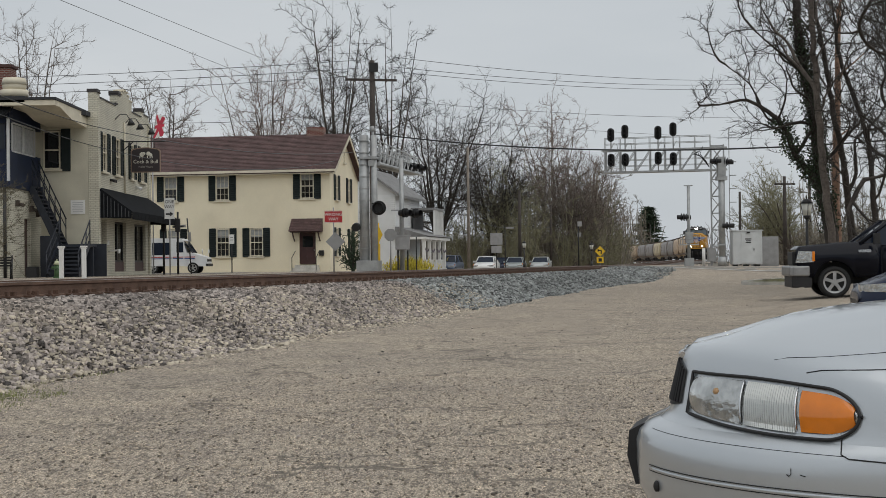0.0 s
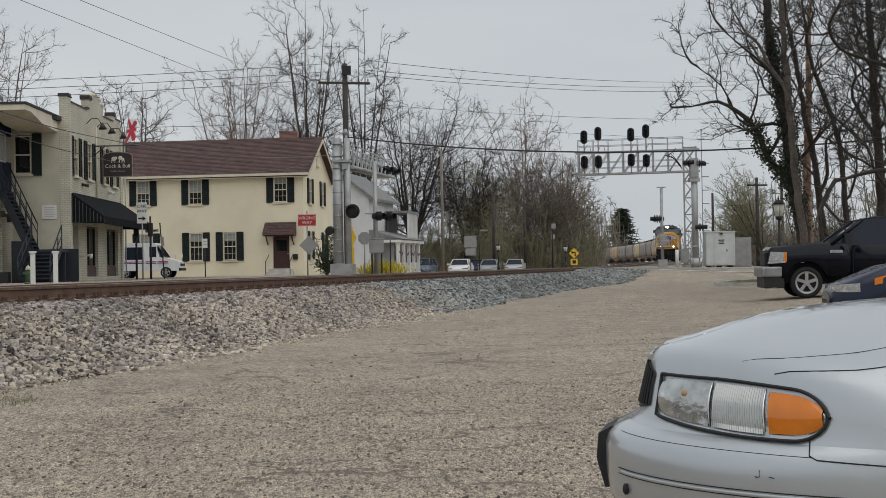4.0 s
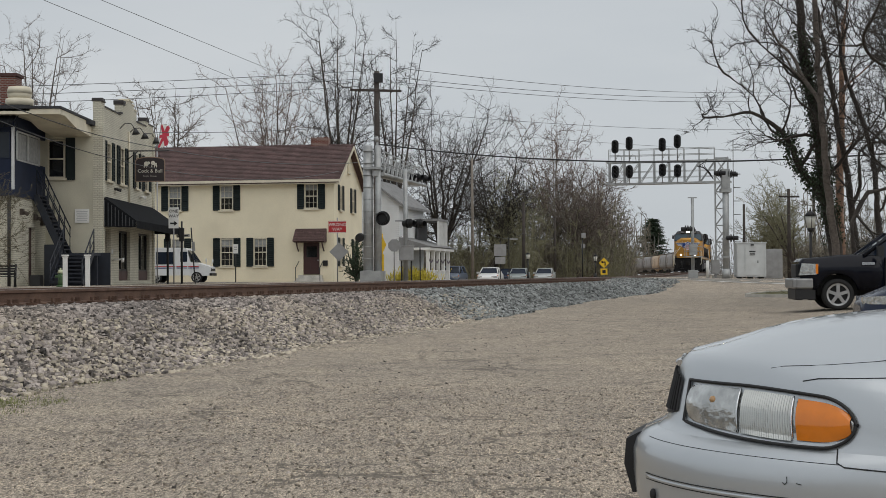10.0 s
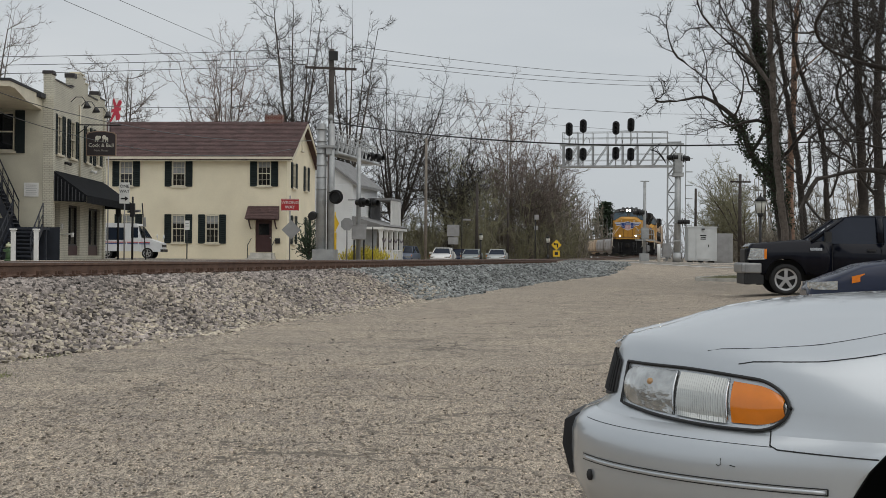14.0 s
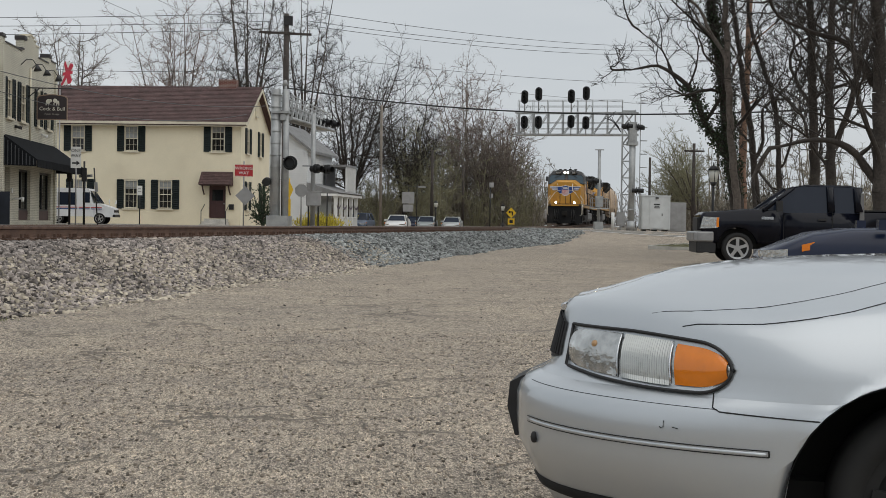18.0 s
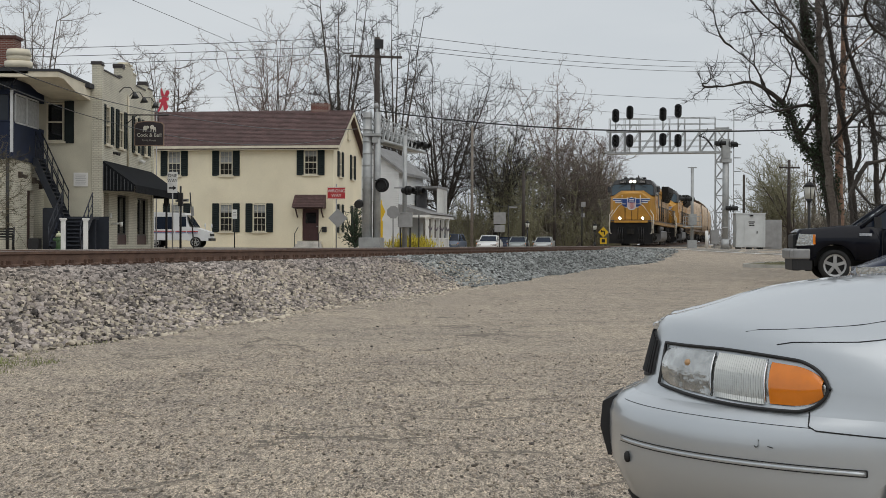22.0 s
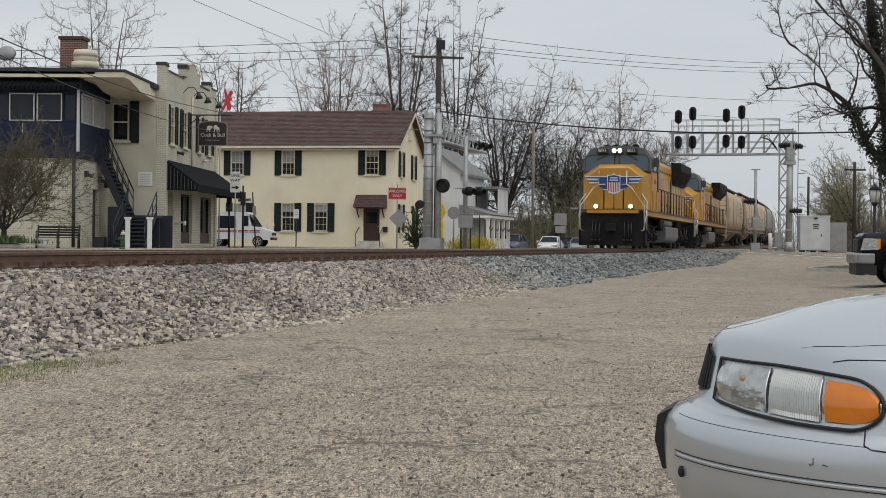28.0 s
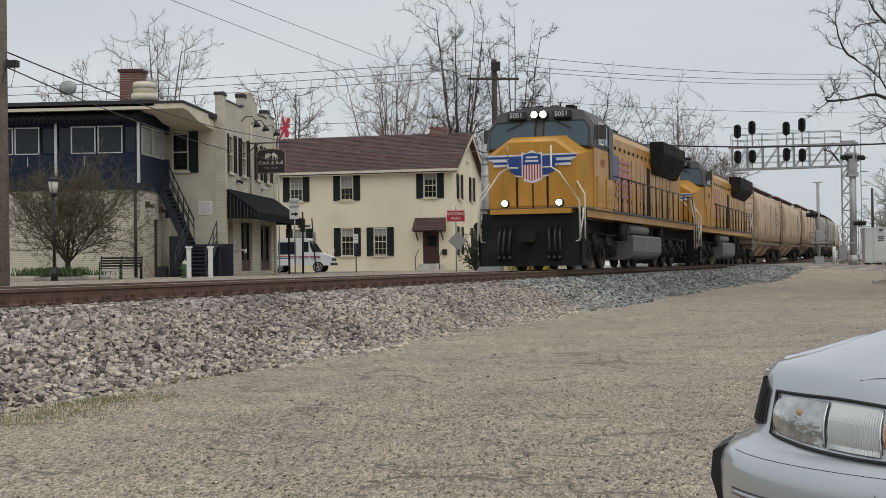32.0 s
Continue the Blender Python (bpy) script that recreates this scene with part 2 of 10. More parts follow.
def asphalt_mat(name, base, light, crack=0.75, cscale=0.55):
    """Worn chip-seal paving: stone chips, patches, fine cracks."""
    m = bpy.data.materials.new(name)
    m.use_nodes = True
    n, l = m.node_tree.nodes, m.node_tree.links
    b = n["Principled BSDF"]
    b.inputs["Roughness"].default_value = 0.92
    geo = n.new("ShaderNodeNewGeometry")

    def noise_tex(scale, detail, rough=0.6):
        t = n.new("ShaderNodeTexNoise")
        t.inputs["Scale"].default_value, t.inputs["Detail"].default_value, t.inputs["Roughness"].default_value = scale, detail, rough
        l.new(geo.outputs["Position"], t.inputs["Vector"])
        return t

    def ramp_of(value, stops):
        r = n.new("ShaderNodeValToRGB")
        while len(r.color_ramp.elements) < len(stops):
            r.color_ramp.elements.new(0.5)
        for e, (pos, c) in zip(r.color_ramp.elements, stops):
            e.position, e.color = pos, (*c, 1)
        l.new(value, r.inputs["Fac"])
        return r

    def mixed(kind, fac, a, c):
        x = n.new("ShaderNodeMixRGB")
        x.blend_type = kind
        if isinstance(fac, float):
            x.inputs[0].default_value = fac
        else:
            l.new(fac, x.inputs[0])
        l.new(a, x.inputs[1])
        if isinstance(c, tuple):
            x.inputs[2].default_value = (*c, 1)
        else:
            l.new(c, x.inputs[2])
        return x.outputs["Color"]

    rolled_ = n.new("ShaderNodeMapping")
    rolled_.inputs["Rotation"].default_value = (0, 0, radians(8))
    rolled_.inputs["Scale"].default_value = (1.0, 0.3, 1.0)
    l.new(geo.outputs["Position"], rolled_.inputs["Vector"])
    chips = n.new("ShaderNodeTexVoronoi")
    chips.inputs["Scale"].default_value = 165.0
    l.new(rolled_.outputs["Vector"], chips.inputs["Vector"])
    sep = n.new("ShaderNodeSeparateColor")
    l.new(chips.outputs["Color"], sep.inputs[0])
    dark = tuple(0.4 * v for v in base)
    cr = ramp_of(sep.outputs[0], [(0.0, dark), (0.15, tuple(0.75 * v for v in base)), (0.45, tuple(1.15 * v for v in base)), (0.8, tuple(0.86 * v for v in light)), (1.0, light)])
    col = cr.outputs["Color"]
    voids = n.new("ShaderNodeTexVoronoi")
    voids.inputs["Scale"].default_value = 85.0
    l.new(rolled_.outputs["Vector"], voids.inputs["Vector"])
    vsep = n.new("ShaderNodeSeparateColor")
    l.new(voids.outputs["Color"], vsep.inputs[0])
    pit = ramp_of(vsep.outputs[1], [(0.0, (0.3, 0.3, 0.3)), (0.05, (0.4, 0.4, 0.4)), (0.075, (1, 1, 1)), (0.9, (1, 1, 1)), (0.97, (1.25, 1.24, 1.2))])
    col = mixed("MULTIPLY", 1.0, col, pit.outputs["Color"])
    patch = ramp_of(noise_tex(0.35, 6).outputs["Fac"], [(0.3, (0.86, 0.86, 0.86)), (0.7, (1.12, 1.1, 1.06))])
    col = mixed("MULTIPLY", 1.0, col, patch.outputs["Color"])
    worn = ramp_of(noise_tex(1.6, 7, 0.7).outputs["Fac"], [(0.32, (0.80, 0.80, 0.83)), (0.5, (1, 1, 1)), (0.7, (1.1, 1.09, 1.06))])
    col = mixed("MULTIPLY", 1.0, col, worn.outputs["Color"])
    lumps = n.new("ShaderNodeTexVoronoi")
    lumps.inputs["Scale"].default_value = 44.0
    l.new(rolled_.outputs["Vector"], lumps.inputs["Vector"])
    lsep = n.new("ShaderNodeSeparateColor")
    l.new(lumps.outputs["Color"], lsep.inputs[0])
    lump = ramp_of(lsep.outputs[2], [(0.0, (0.58, 0.58, 0.59)), (0.22, (0.9, 0.9, 0.9)), (0.8, (1.08, 1.08, 1.08)), (1.0, (1.22, 1.22, 1.2))])
    col = mixed("MULTIPLY", 1.0, col, lump.outputs["Color"])
    gaps = n.new("ShaderNodeTexVoronoi")
    gaps.feature = "DISTANCE_TO_EDGE"
    gaps.inputs["Scale"].default_value = 165.0
    l.new(rolled_.outputs["Vector"], gaps.inputs["Vector"])
    joint = ramp_of(gaps.outputs["Distance"], [(0.0, (0.45, 0.43, 0.42)), (0.05, (0.6, 0.59, 0.58)), (0.13, (1, 1, 1))])
    col = mixed("MULTIPLY", 0.8, col, joint.outputs["Color"])
    warp = n.new("ShaderNodeVectorMath")
    warp.operation = "ADD"
    wob = noise_tex(1.1, 5)
    sc = n.new("ShaderNodeVectorMath")
    sc.operation = "SCALE"
    sc.inputs["Scale"].default_value = 1.3
    l.new(wob.outputs["Color"], sc.inputs[0])
    l.new(geo.outputs["Position"], warp.inputs[0])
    l.new(sc.outputs[0], warp.inputs[1])
    edge = n.new("ShaderNodeTexVoronoi")
    edge.feature = "DISTANCE_TO_EDGE"
    edge.inputs["Scale"].default_value = cscale
    l.new(warp.outputs[0], edge.inputs["Vector"])
    line = n.new("ShaderNodeMapRange")
    line.inputs["From Min"].default_value, line.inputs["From Max"].default_value = 0.006, 0.018
    line.inputs["To Min"].default_value, line.inputs["To Max"].default_value = crack, 0.0
    l.new(edge.outputs["Distance"], line.inputs["Value"])
    gate = n.new("ShaderNodeMapRange")
    gate.inputs["From Min"].default_value, gate.inputs["From Max"].default_value = 0.44, 0.54
    l.new(noise_tex(0.9, 3).outputs["Fac"], gate.inputs["Value"])
    mul = n.new("ShaderNodeMath")
    mul.operation = "MULTIPLY"
    l.new(line.outputs["Result"], mul.inputs[0])
    l.new(gate.outputs["Result"], mul.inputs[1])
    col = mixed("MIX", mul.outputs[0], col, tuple(0.3 * v for v in base))
    net = n.new("ShaderNodeTexVoronoi")
    net.feature = "DISTANCE_TO_EDGE"
    net.inputs["Scale"].default_value = cscale * 4.5
    l.new(warp.outputs[0], net.inputs["Vector"])
    thin = n.new("ShaderNodeMapRange")
    thin.inputs["From Min"].default_value, thin.inputs["From Max"].default_value = 0.006, 0.022
    thin.inputs["To Min"].default_value, thin.inputs["To Max"].default_value = crack * 0.8, 0.0
    l.new(net.outputs["Distance"], thin.inputs["Value"])
    where = n.new("ShaderNodeMapRange")
    where.inputs["From Min"].default_value, where.inputs["From Max"].default_value = 0.5, 0.62
    l.new(noise_tex(0.55, 4).outputs["Fac"], where.inputs["Value"])
    both = n.new("ShaderNodeMath")
    both.operation = "MULTIPLY"
    l.new(thin.outputs["Result"], both.inputs[0])
    l.new(where.outputs["Result"], both.inputs[1])
    col = mixed("MIX", both.outputs[0], col, tuple(0.3 * v for v in base))
    l.new(col, b.inputs["Base Color"])
    bp = n.new("ShaderNodeBump")
    bp.inputs["Strength"].default_value, bp.inputs["Distance"].default_value = 0.7, 0.012
    l.new(chips.outputs["Distance"], bp.inputs["Height"])
    l.new(bp.outputs["Normal"], b.inputs["Normal"])
    MATS[name] = m
    return m


ASPHALT = asphalt_mat("asphalt", (0.33, 0.282, 0.228), (0.70, 0.605, 0.49))
ROAD = asphalt_mat("road_asphalt", (0.25, 0.235, 0.21), (0.42, 0.395, 0.355), 0.4)
# bed darker than its stones, with the shade of their gaps in it
GRAVEL = mat("gravel_bed", (0.09, 0.08, 0.07), 0.95, var=0.3, scale=5, grain=0.5, grain_scale=45, bump=0.03)
STONE = mat("ballast_stone", (0.245, 0.215, 0.195), 0.9, var=0.3, scale=0.5, island=0.85, stain=(0.36, 0.30, 0.23, 0.5), grain=0.25, grain_scale=50)
CHIP = mat("paving_chip", (0.32, 0.27, 0.215), 0.9, var=0.2, scale=0.8, island=0.7)
BLUESTONE = mat("blue_grey_stone", (0.19, 0.20, 0.195), 0.9, var=0.3, scale=0.4, island=0.85)
STONE2 = mat("pale_stone", (0.42, 0.37, 0.295), 0.9, var=0.2, scale=0.6, island=0.45)
RUST = mat("rusty_rail_steel", (0.125, 0.073, 0.05), 0.75, var=0.25, scale=6, grain=0.3, grain_scale=90, bump=0.004, stain=(0.10, 0.06, 0.05, 0.6))
WORN = mat("worn_rail_head", (0.30, 0.26, 0.23), 0.42, 0.6, var=0.2, scale=5)
TIMBER = mat("tie_timber", (0.085, 0.06, 0.048), 0.95, var=0.3, scale=9, grain=0.3, obj=0.3, bump=0.01, grain_scale=30)
GRASS = mat("grass_blade", (0.20, 0.22, 0.08), 0.8, var=0.3, scale=2, island=0.4)
SOIL = mat("soil", (0.13, 0.10, 0.07), 0.95, var=0.3, scale=2, grain=0.4, bump=0.02)
LINE = mat("road_line_paint", (0.74, 0.73, 0.70), 0.8, var=0.25, scale=3, grain=0.3, stain=(0.3, 0.28, 0.25, 0.8))
CONCRETE = mat("concrete", (0.50, 0.48, 0.44), 0.9, var=0.2, scale=2, grain=0.2, bump=0.006, stain=(0.2, 0.19, 0.17, 0.5))

# ground: one sheet to the horizon
ps = sorted({*np.linspace(-60, -10, 11), *np.linspace(-9, 16, 51), *np.linspace(18, 70, 14), -1500, -600, -200, 120, 260, 600, 1500})
ss = sorted({*np.linspace(-20, 110, 131), *np.linspace(115, 200, 18), -1200, -400, -100, 260, 400, 700, 1200, 2500})
tagged(grid_mesh("ground", ps, ss, lot_height, ASPHALT), "tan chip-seal paving with fine cracks", "ground", kind="structure")


def strip(name, pts, width, lift, material, label, category="road marking"):
    """A painted or laid band over the ground along world points."""
    bm = B()
    prev = None
    for i, p in enumerate(pts):
        d = (Vector(pts[min(i + 1, len(pts) - 1)]) - Vector(pts[max(i - 1, 0)])).normalized()
        side = Vector((-d.y, d.x)) * width / 2
        row = []
        for k in (-1, 1):
            x, y = p[0] + k * side.x, p[1] + k * side.y
            row.append(bm.verts.new((x, y, ground_at(x, y) + lift)))
        if prev:
            bm.faces.new((prev[0], prev[1], row[1], row[0]))
        prev = row
    return tagged(part(name, bm, material), label, category, kind="structure")


def along(p, s):
    v = LEFT * p + ALONG * s
    return (v.x, v.y)


# the street that crosses the track, and the street beyond it
strip("road", [along(p, 78.5) for p in np.linspace(8.2, -40, 40)], 10.5, 0.012, ROAD, "grey asphalt street climbing to the crossing", "road")
strip("crossing_panel", [along(p, 78.3) for p in np.linspace(11.6, 8.15, 8)], 10.0, 0.055, ROAD, "worn asphalt level crossing between the rails", "crossing")
bm = B()
for x0, x1, y0, y1 in ((-60, -11.6, 72.8, 86.5), (-13.5, -6.2, 20, 140)):
    q = [bm.verts.new(v) for v in ((x0, y0, 0.815), (x1, y0, 0.815), (x1, y1, 0.815), (x0, y1, 0.815))]
    bm.faces.new(q)
    break
tagged(part("street", bm, ROAD), "grey asphalt side street before the yellow house", "street", kind="structure")
strip("stop_line", [along(p, 73.6) for p in np.linspace(8.1, -3, 24)], 0.55, 0.022, LINE, "worn white edge line beside the crossing")
strip("edge_line", [along(p, 83.2) for p in np.linspace(8.0, -10, 24)], 0.3, 0.022, LINE, "worn white edge line beside the crossing")

# kerb with its grass patch, on the far side of the lot
bm = B()
arc = [along(p, q) for p, q in ((-0.8, 61.5), (0.0, 60.4), (0.6, 59.4), (1.0, 58.4), (1.28, 57.5), (1.35, 56.9), (1.25, 56.3), (0.95, 55.8), (0.5, 55.4), (-0.3, 55.2), (-4, 55.1), (-9, 55.1), (-14, 55.2))]
for (x0, y0), (x1, y1) in zip(arc, arc[1:]):
    d = Vector((x1 - x0, y1 - y0, 0))
    m = Matrix.Translation(((x0 + x1) / 2, (y0 + y1) / 2, ground_at(x0, y0) + 0.05)) @ Matrix.Rotation(math.atan2(d.y, d.x), 4, "Z")
    box(bm, 0, 0, 0, d.length + 0.02, 0.16, 0.16, m)
tagged(part("kerb", bm, CONCRETE), "pale concrete kerb round a grass corner", "kerb", kind="structure")


# the turf behind the kerb
bm = B()
bm.faces.new([bm.verts.new((x, y, ground_at(x, y) + 0.11)) for x, y in arc + [along(-14, 62)]])
bmesh.ops.recalc_face_normals(bm, faces=bm.faces)
tagged(part("verge", bm, mat("verge_turf", (0.11, 0.105, 0.05), 0.95, var=0.35, scale=2, grain=0.4, grain_scale=20, bump=0.02)), "dull green turf behind the pale kerb", "verge", kind="structure")


def blades(name, spots, size, label, material=GRASS, parent=None):
    """Grass: many short bent blades at spots (x, y, z)."""
    co, fa = [], []
    for x, y, z in spots:
        a, h = random.random() * math.tau, size * random.uniform(0.5, 1.3)
        w, bx, by = size * 0.14, math.cos(a) * h * 0.45, math.sin(a) * h * 0.45
        k = len(co)
        co += [(x - w * math.sin(a), y + w * math.cos(a), z), (x + w * math.sin(a), y - w * math.cos(a), z), (x + bx * 0.4, y + by * 0.4, z + h * 0.7), (x + bx, y + by, z + h)]
        fa += [(k, k + 1, k + 2), (k, k + 2, k + 3)]
    me = bpy.data.meshes.new(name)
    me.from_pydata(co, [], fa)
    me.materials.append(material)
    return tagged(new(name, me), label, "grass", kind="stuff")


random.seed(5)
spots = []
for _ in range(2600):
    a, r = random.random() * math.tau, math.sqrt(random.random())
    x, y = along(-1.0 - 6 * random.random() + 1.6, 58.3 + 2.7 * r * math.sin(a))
    spots.append((x, y, ground_at(x, y) + 0.1))
blades("verge_grass", spots, 0.06, "short dull green grass behind the kerb", mat("dull_grass_blade", (0.12, 0.115, 0.05), 0.85, var=0.3, scale=2, island=0.4))
spots = []
for cp, cs, rp, rs, n in ((6.45, 9.9, 0.3, 0.7, 900), (6.2, 9.0, 0.36, 0.7, 800), (6.5, 8.3, 0.4, 0.5, 600), (6.75, 10.9, 0.22, 0.4, 260), (6.65, 12.2, 0.2, 0.4, 110), (7.0, 13.2, 0.4, 1.0, 60), (6.3, 7.2, 0.4, 0.6, 500), (6.05, 10.3, 0.15, 0.3, 120)):
    for _ in range(n):
        p, s = random.gauss(cp, rp * 0.55), random.gauss(cs, rs * 0.55)
        x, y = along(p, s)
        spots.append((x, y, ground_at(x, y)))
blades("grass_tuft", spots, 0.026, "thin green grass growing through the gravel")

# ballast bed with its stones
def spread(s):
    """How much wider the shoulder runs out before the crossing."""
    return 1.2 * ease(50, 66, s)


def bed(p, s):
    lot = lot_height(p, s)
    wob = 0.05 * np.sin(s * 0.9) + 0.04 * np.sin(s * 2.3 + 1)
    near = 0.785 - (0.785 - (lot - 0.03)) * ease(0, 1, (8.45 - p + wob) / (2.05 + spread(s)))
    far = 0.80 - 0.1 * ease(0, 1, (p - 11.2) / 1.6)
    return np.where(p < 10, near, far) - 0.09 * ease(68.5, 73.5, s) - 0.02


tagged(grid_mesh("ballast_bed", np.linspace(5.0, 13.2, 42), np.linspace(-15, 74, 179), bed, GRAVEL), "grey crushed stone ballast under the track", "ballast", kind="structure")
tagged(grid_mesh("ballast_bed", np.linspace(7.2, 13.2, 13), np.linspace(83.5, 400, 80), lambda p, s: 0 * p + 0.84 + 0.4 * ease(90, 160, s) - 0.1 * ease(0, 1, abs(p - 9.85) - 1.7), GRAVEL), "grey crushed stone ballast beyond the crossing", "ballast", kind="structure")


def scatter(name, n, s0, s1, p0, p1, size, lift, material, label, pw=1.0, seed=1, lean=1.0, flat=0.62):
    """Broken stones, each its own uneven block."""
    rng = np.random.default_rng(seed)
    s = s0 + (s1 - s0) * rng.random(n) ** pw
    edge = p0 - (spread(s) if p0 > 6 else 0)
    edge = edge + 0.10 * np.sin(s * 0.7) + 0.07 * np.sin(s * 2.1 + 1.3)
    p = edge + (p1 - edge) * rng.random(n) ** lean
    z = np.where((p > 5.0) & (s < 74), np.maximum(bed(p, s), lot_height(p, s) - 0.02), lot_height(p, s))
    c = np.stack([LEFT.x * p + ALONG.x * s, LEFT.y * p + ALONG.y * s, z + lift + size * 0.5 * rng.random(n)], -1)
    base = np.array([[x, y, w] for w in (-1, 1) for x, y in ((-1, -1), (1, -1), (1, 1), (-1, 1))], float) * 0.66
    v = base[None] * (size * rng.uniform(0.5, 1.35, (n, 1, 1))) * rng.uniform(0.6, 1.25, (n, 1, 3)) * np.array([1.1, 0.85, flat])
    v += rng.normal(0, size * 0.2, v.shape)
    a, t = rng.random(n) * math.tau, rng.normal(0, 0.5, n)
    ca, sa, ct, st = np.cos(a)[:, None], np.sin(a)[:, None], np.cos(t)[:, None], np.sin(t)[:, None]
    x, y, w = v[..., 0], v[..., 1] * ct - v[..., 2] * st, v[..., 1] * st + v[..., 2] * ct
    co = np.stack([x * ca - y * sa, x * sa + y * ca, w], -1) + c[:, None]
    quad = np.array([[4, 5, 6, 7], [0, 1, 5, 4], [1, 2, 6, 5], [2, 3, 7, 6], [3, 0, 4, 7]])
    fa = (quad[None] + (np.arange(n) * 8)[:, None, None]).reshape(-1, 4)
    me = bpy.data.meshes.new(name)
    me.vertices.add(n * 8)
    me.vertices.foreach_set("co", co.ravel())
    me.loops.add(n * 20)
    me.loops.foreach_set("vertex_index", fa.ravel())
    me.polygons.add(n * 5)
    me.polygons.foreach_set("loop_start", np.arange(n * 5) * 4)
    me.update()
    me.materials.append(material)
    return tagged(new(name, me), label, "stones", kind="stuff")


scatter("ballast_stone", 34000, 6, 30, 6.55, 8.75, 0.037, 0.008, STONE, "loose grey crushed stones on the track shoulder", seed=1, lean=0.8)
scatter("ballast_stone", 22000, 29, 73.5, 6.4, 8.75, 0.05, 0.008, BLUESTONE, "loose dark blue grey crushed stones on the track shoulder", seed=2, lean=0.9)
scatter("ballast_stone", 8000, 6, 72, 8.7, 9.6, 0.045, 0.0, STONE, "grey stones between the rails and ties", seed=3)
scatter("ballast_stone", 7000, 6, 33, 6.5, 7.9, 0.034, 0.016, STONE2, "cream coloured stones mixed among the grey ballast", seed=8, lean=1.1)
scatter("spilled_stone", 4500, 6, 30, 5.9, 7.2, 0.022, 0.004, STONE2, "pale small stones spilled along the paving's edge", seed=4, lean=0.5)
scatter("fine_gravel", 9000, 5.5, 28, 5.95, 7.2, 0.018, 0.003, STONE, "fine grey gravel between paving and ballast", seed=9, lean=0.6)
scatter("spilled_stone", 1500, 20, 60, 6.0, 6.8, 0.024, 0.004, STONE2, "pale small stones spilled along the paving's edge", seed=5)
scatter("lot_pebble", 12000, 4.4, 13, -2.4, 5.9, 0.009, 0.001, CHIP, "small worn stone chips standing out of the paving", seed=6, pw=1.25)
scatter("lot_pebble", 1200, 6, 40, -4, 5.9, 0.013, 0.002, STONE, "tiny dark pebbles strewn over the paving", seed=7)

# rails, ties and plates
track = thing("railway_track", "rusty brown rails on dark timber ties", "railway", kind="structure")
HEAD = [(-0.036, 0.0), (-0.036, -0.035), (-0.012, -0.048), (-0.009, -0.15), (-0.074, -0.172), (-0.074, -0.186), (0.074, -0.186), (0.074, -0.172), (0.009, -0.15), (0.012, -0.048), (0.036, -0.035), (0.036, 0.0)]
SS = [-20, 40, 90, 100, 110, 120, 130, 140, 150, 160] + list(range(170, 500, 12))
for off in (-0.75, 0.75):
    bm = B()
    rings = []
    for s in SS:
        c, h = on_track(s)
        r = Matrix.Rotation(radians(h) - AZ, 3, "Z")
        rings.append([c + r @ Vector((x - off, 0, RAIL + grade(s) + z)) for x, z in HEAD])
    loft(bm, rings, smooth=False)
    part("rail", bm, RUST, track, "rusty brown steel rail")
    bm = B()
    rings = []
    for s in SS:
        c, h = on_track(s)
        r = Matrix.Rotation(radians(h) - AZ, 3, "Z")
        rings.append([c + r @ Vector((x - off, 0, RAIL + grade(s) + z)) for x, z in ((-0.03, 0.001), (-0.024, 0.004), (0.024, 0.004), (0.03, 0.001))])
    loft(bm, rings, smooth=False)
    part("running_surface", bm, WORN, track, "worn bright running surface of the rail")
bm = B()
box(bm, 0, 0, -0.09, 2.6, 0.23, 0.18)
tie_me = made(bm, "tie", TIMBER)
random.seed(11)
for i in range(int((73 - 4) / 0.5)):
    c, h = on_track(4 + i * 0.5 + random.uniform(-0.03, 0.03))
    piece("tie", tie_me, track, Matrix.Translation((c.x + random.uniform(-0.03, 0.03), c.y, RAIL - 0.186)) @ Matrix.Rotation(-AZ + random.uniform(-0.01, 0.01), 4, "Z"))
bm = B()
for i in range(int((73 - 4) / 0.5)):
    c, h = on_track(4 + i * 0.5)
    r = Matrix.Translation((c.x, c.y, RAIL - 0.186)) @ Matrix.Rotation(-AZ, 4, "Z")
    box(bm, 0.75, 0, 0.012, 0.36, 0.19, 0.022, r)
    for dx in (-0.11, 0.11, 0.15):
        for dy in (-0.05, 0.06):
            if dx == 0.15 and dy < 0:
                continue
            box(bm, 0.75 + dx, dy, 0.05, 0.035, 0.03, 0.05, r)
    if i % 2 == 0:
        box(bm, 0.75, 0.16, 0.028, 0.2, 0.05, 0.05, r)
part("tie_plate", bm, mat("rusty_plate", (0.10, 0.058, 0.04), 0.85, var=0.3, scale=9, grain=0.3), track, "rusty tie plates, spikes and rail anchors", kind="stuff")
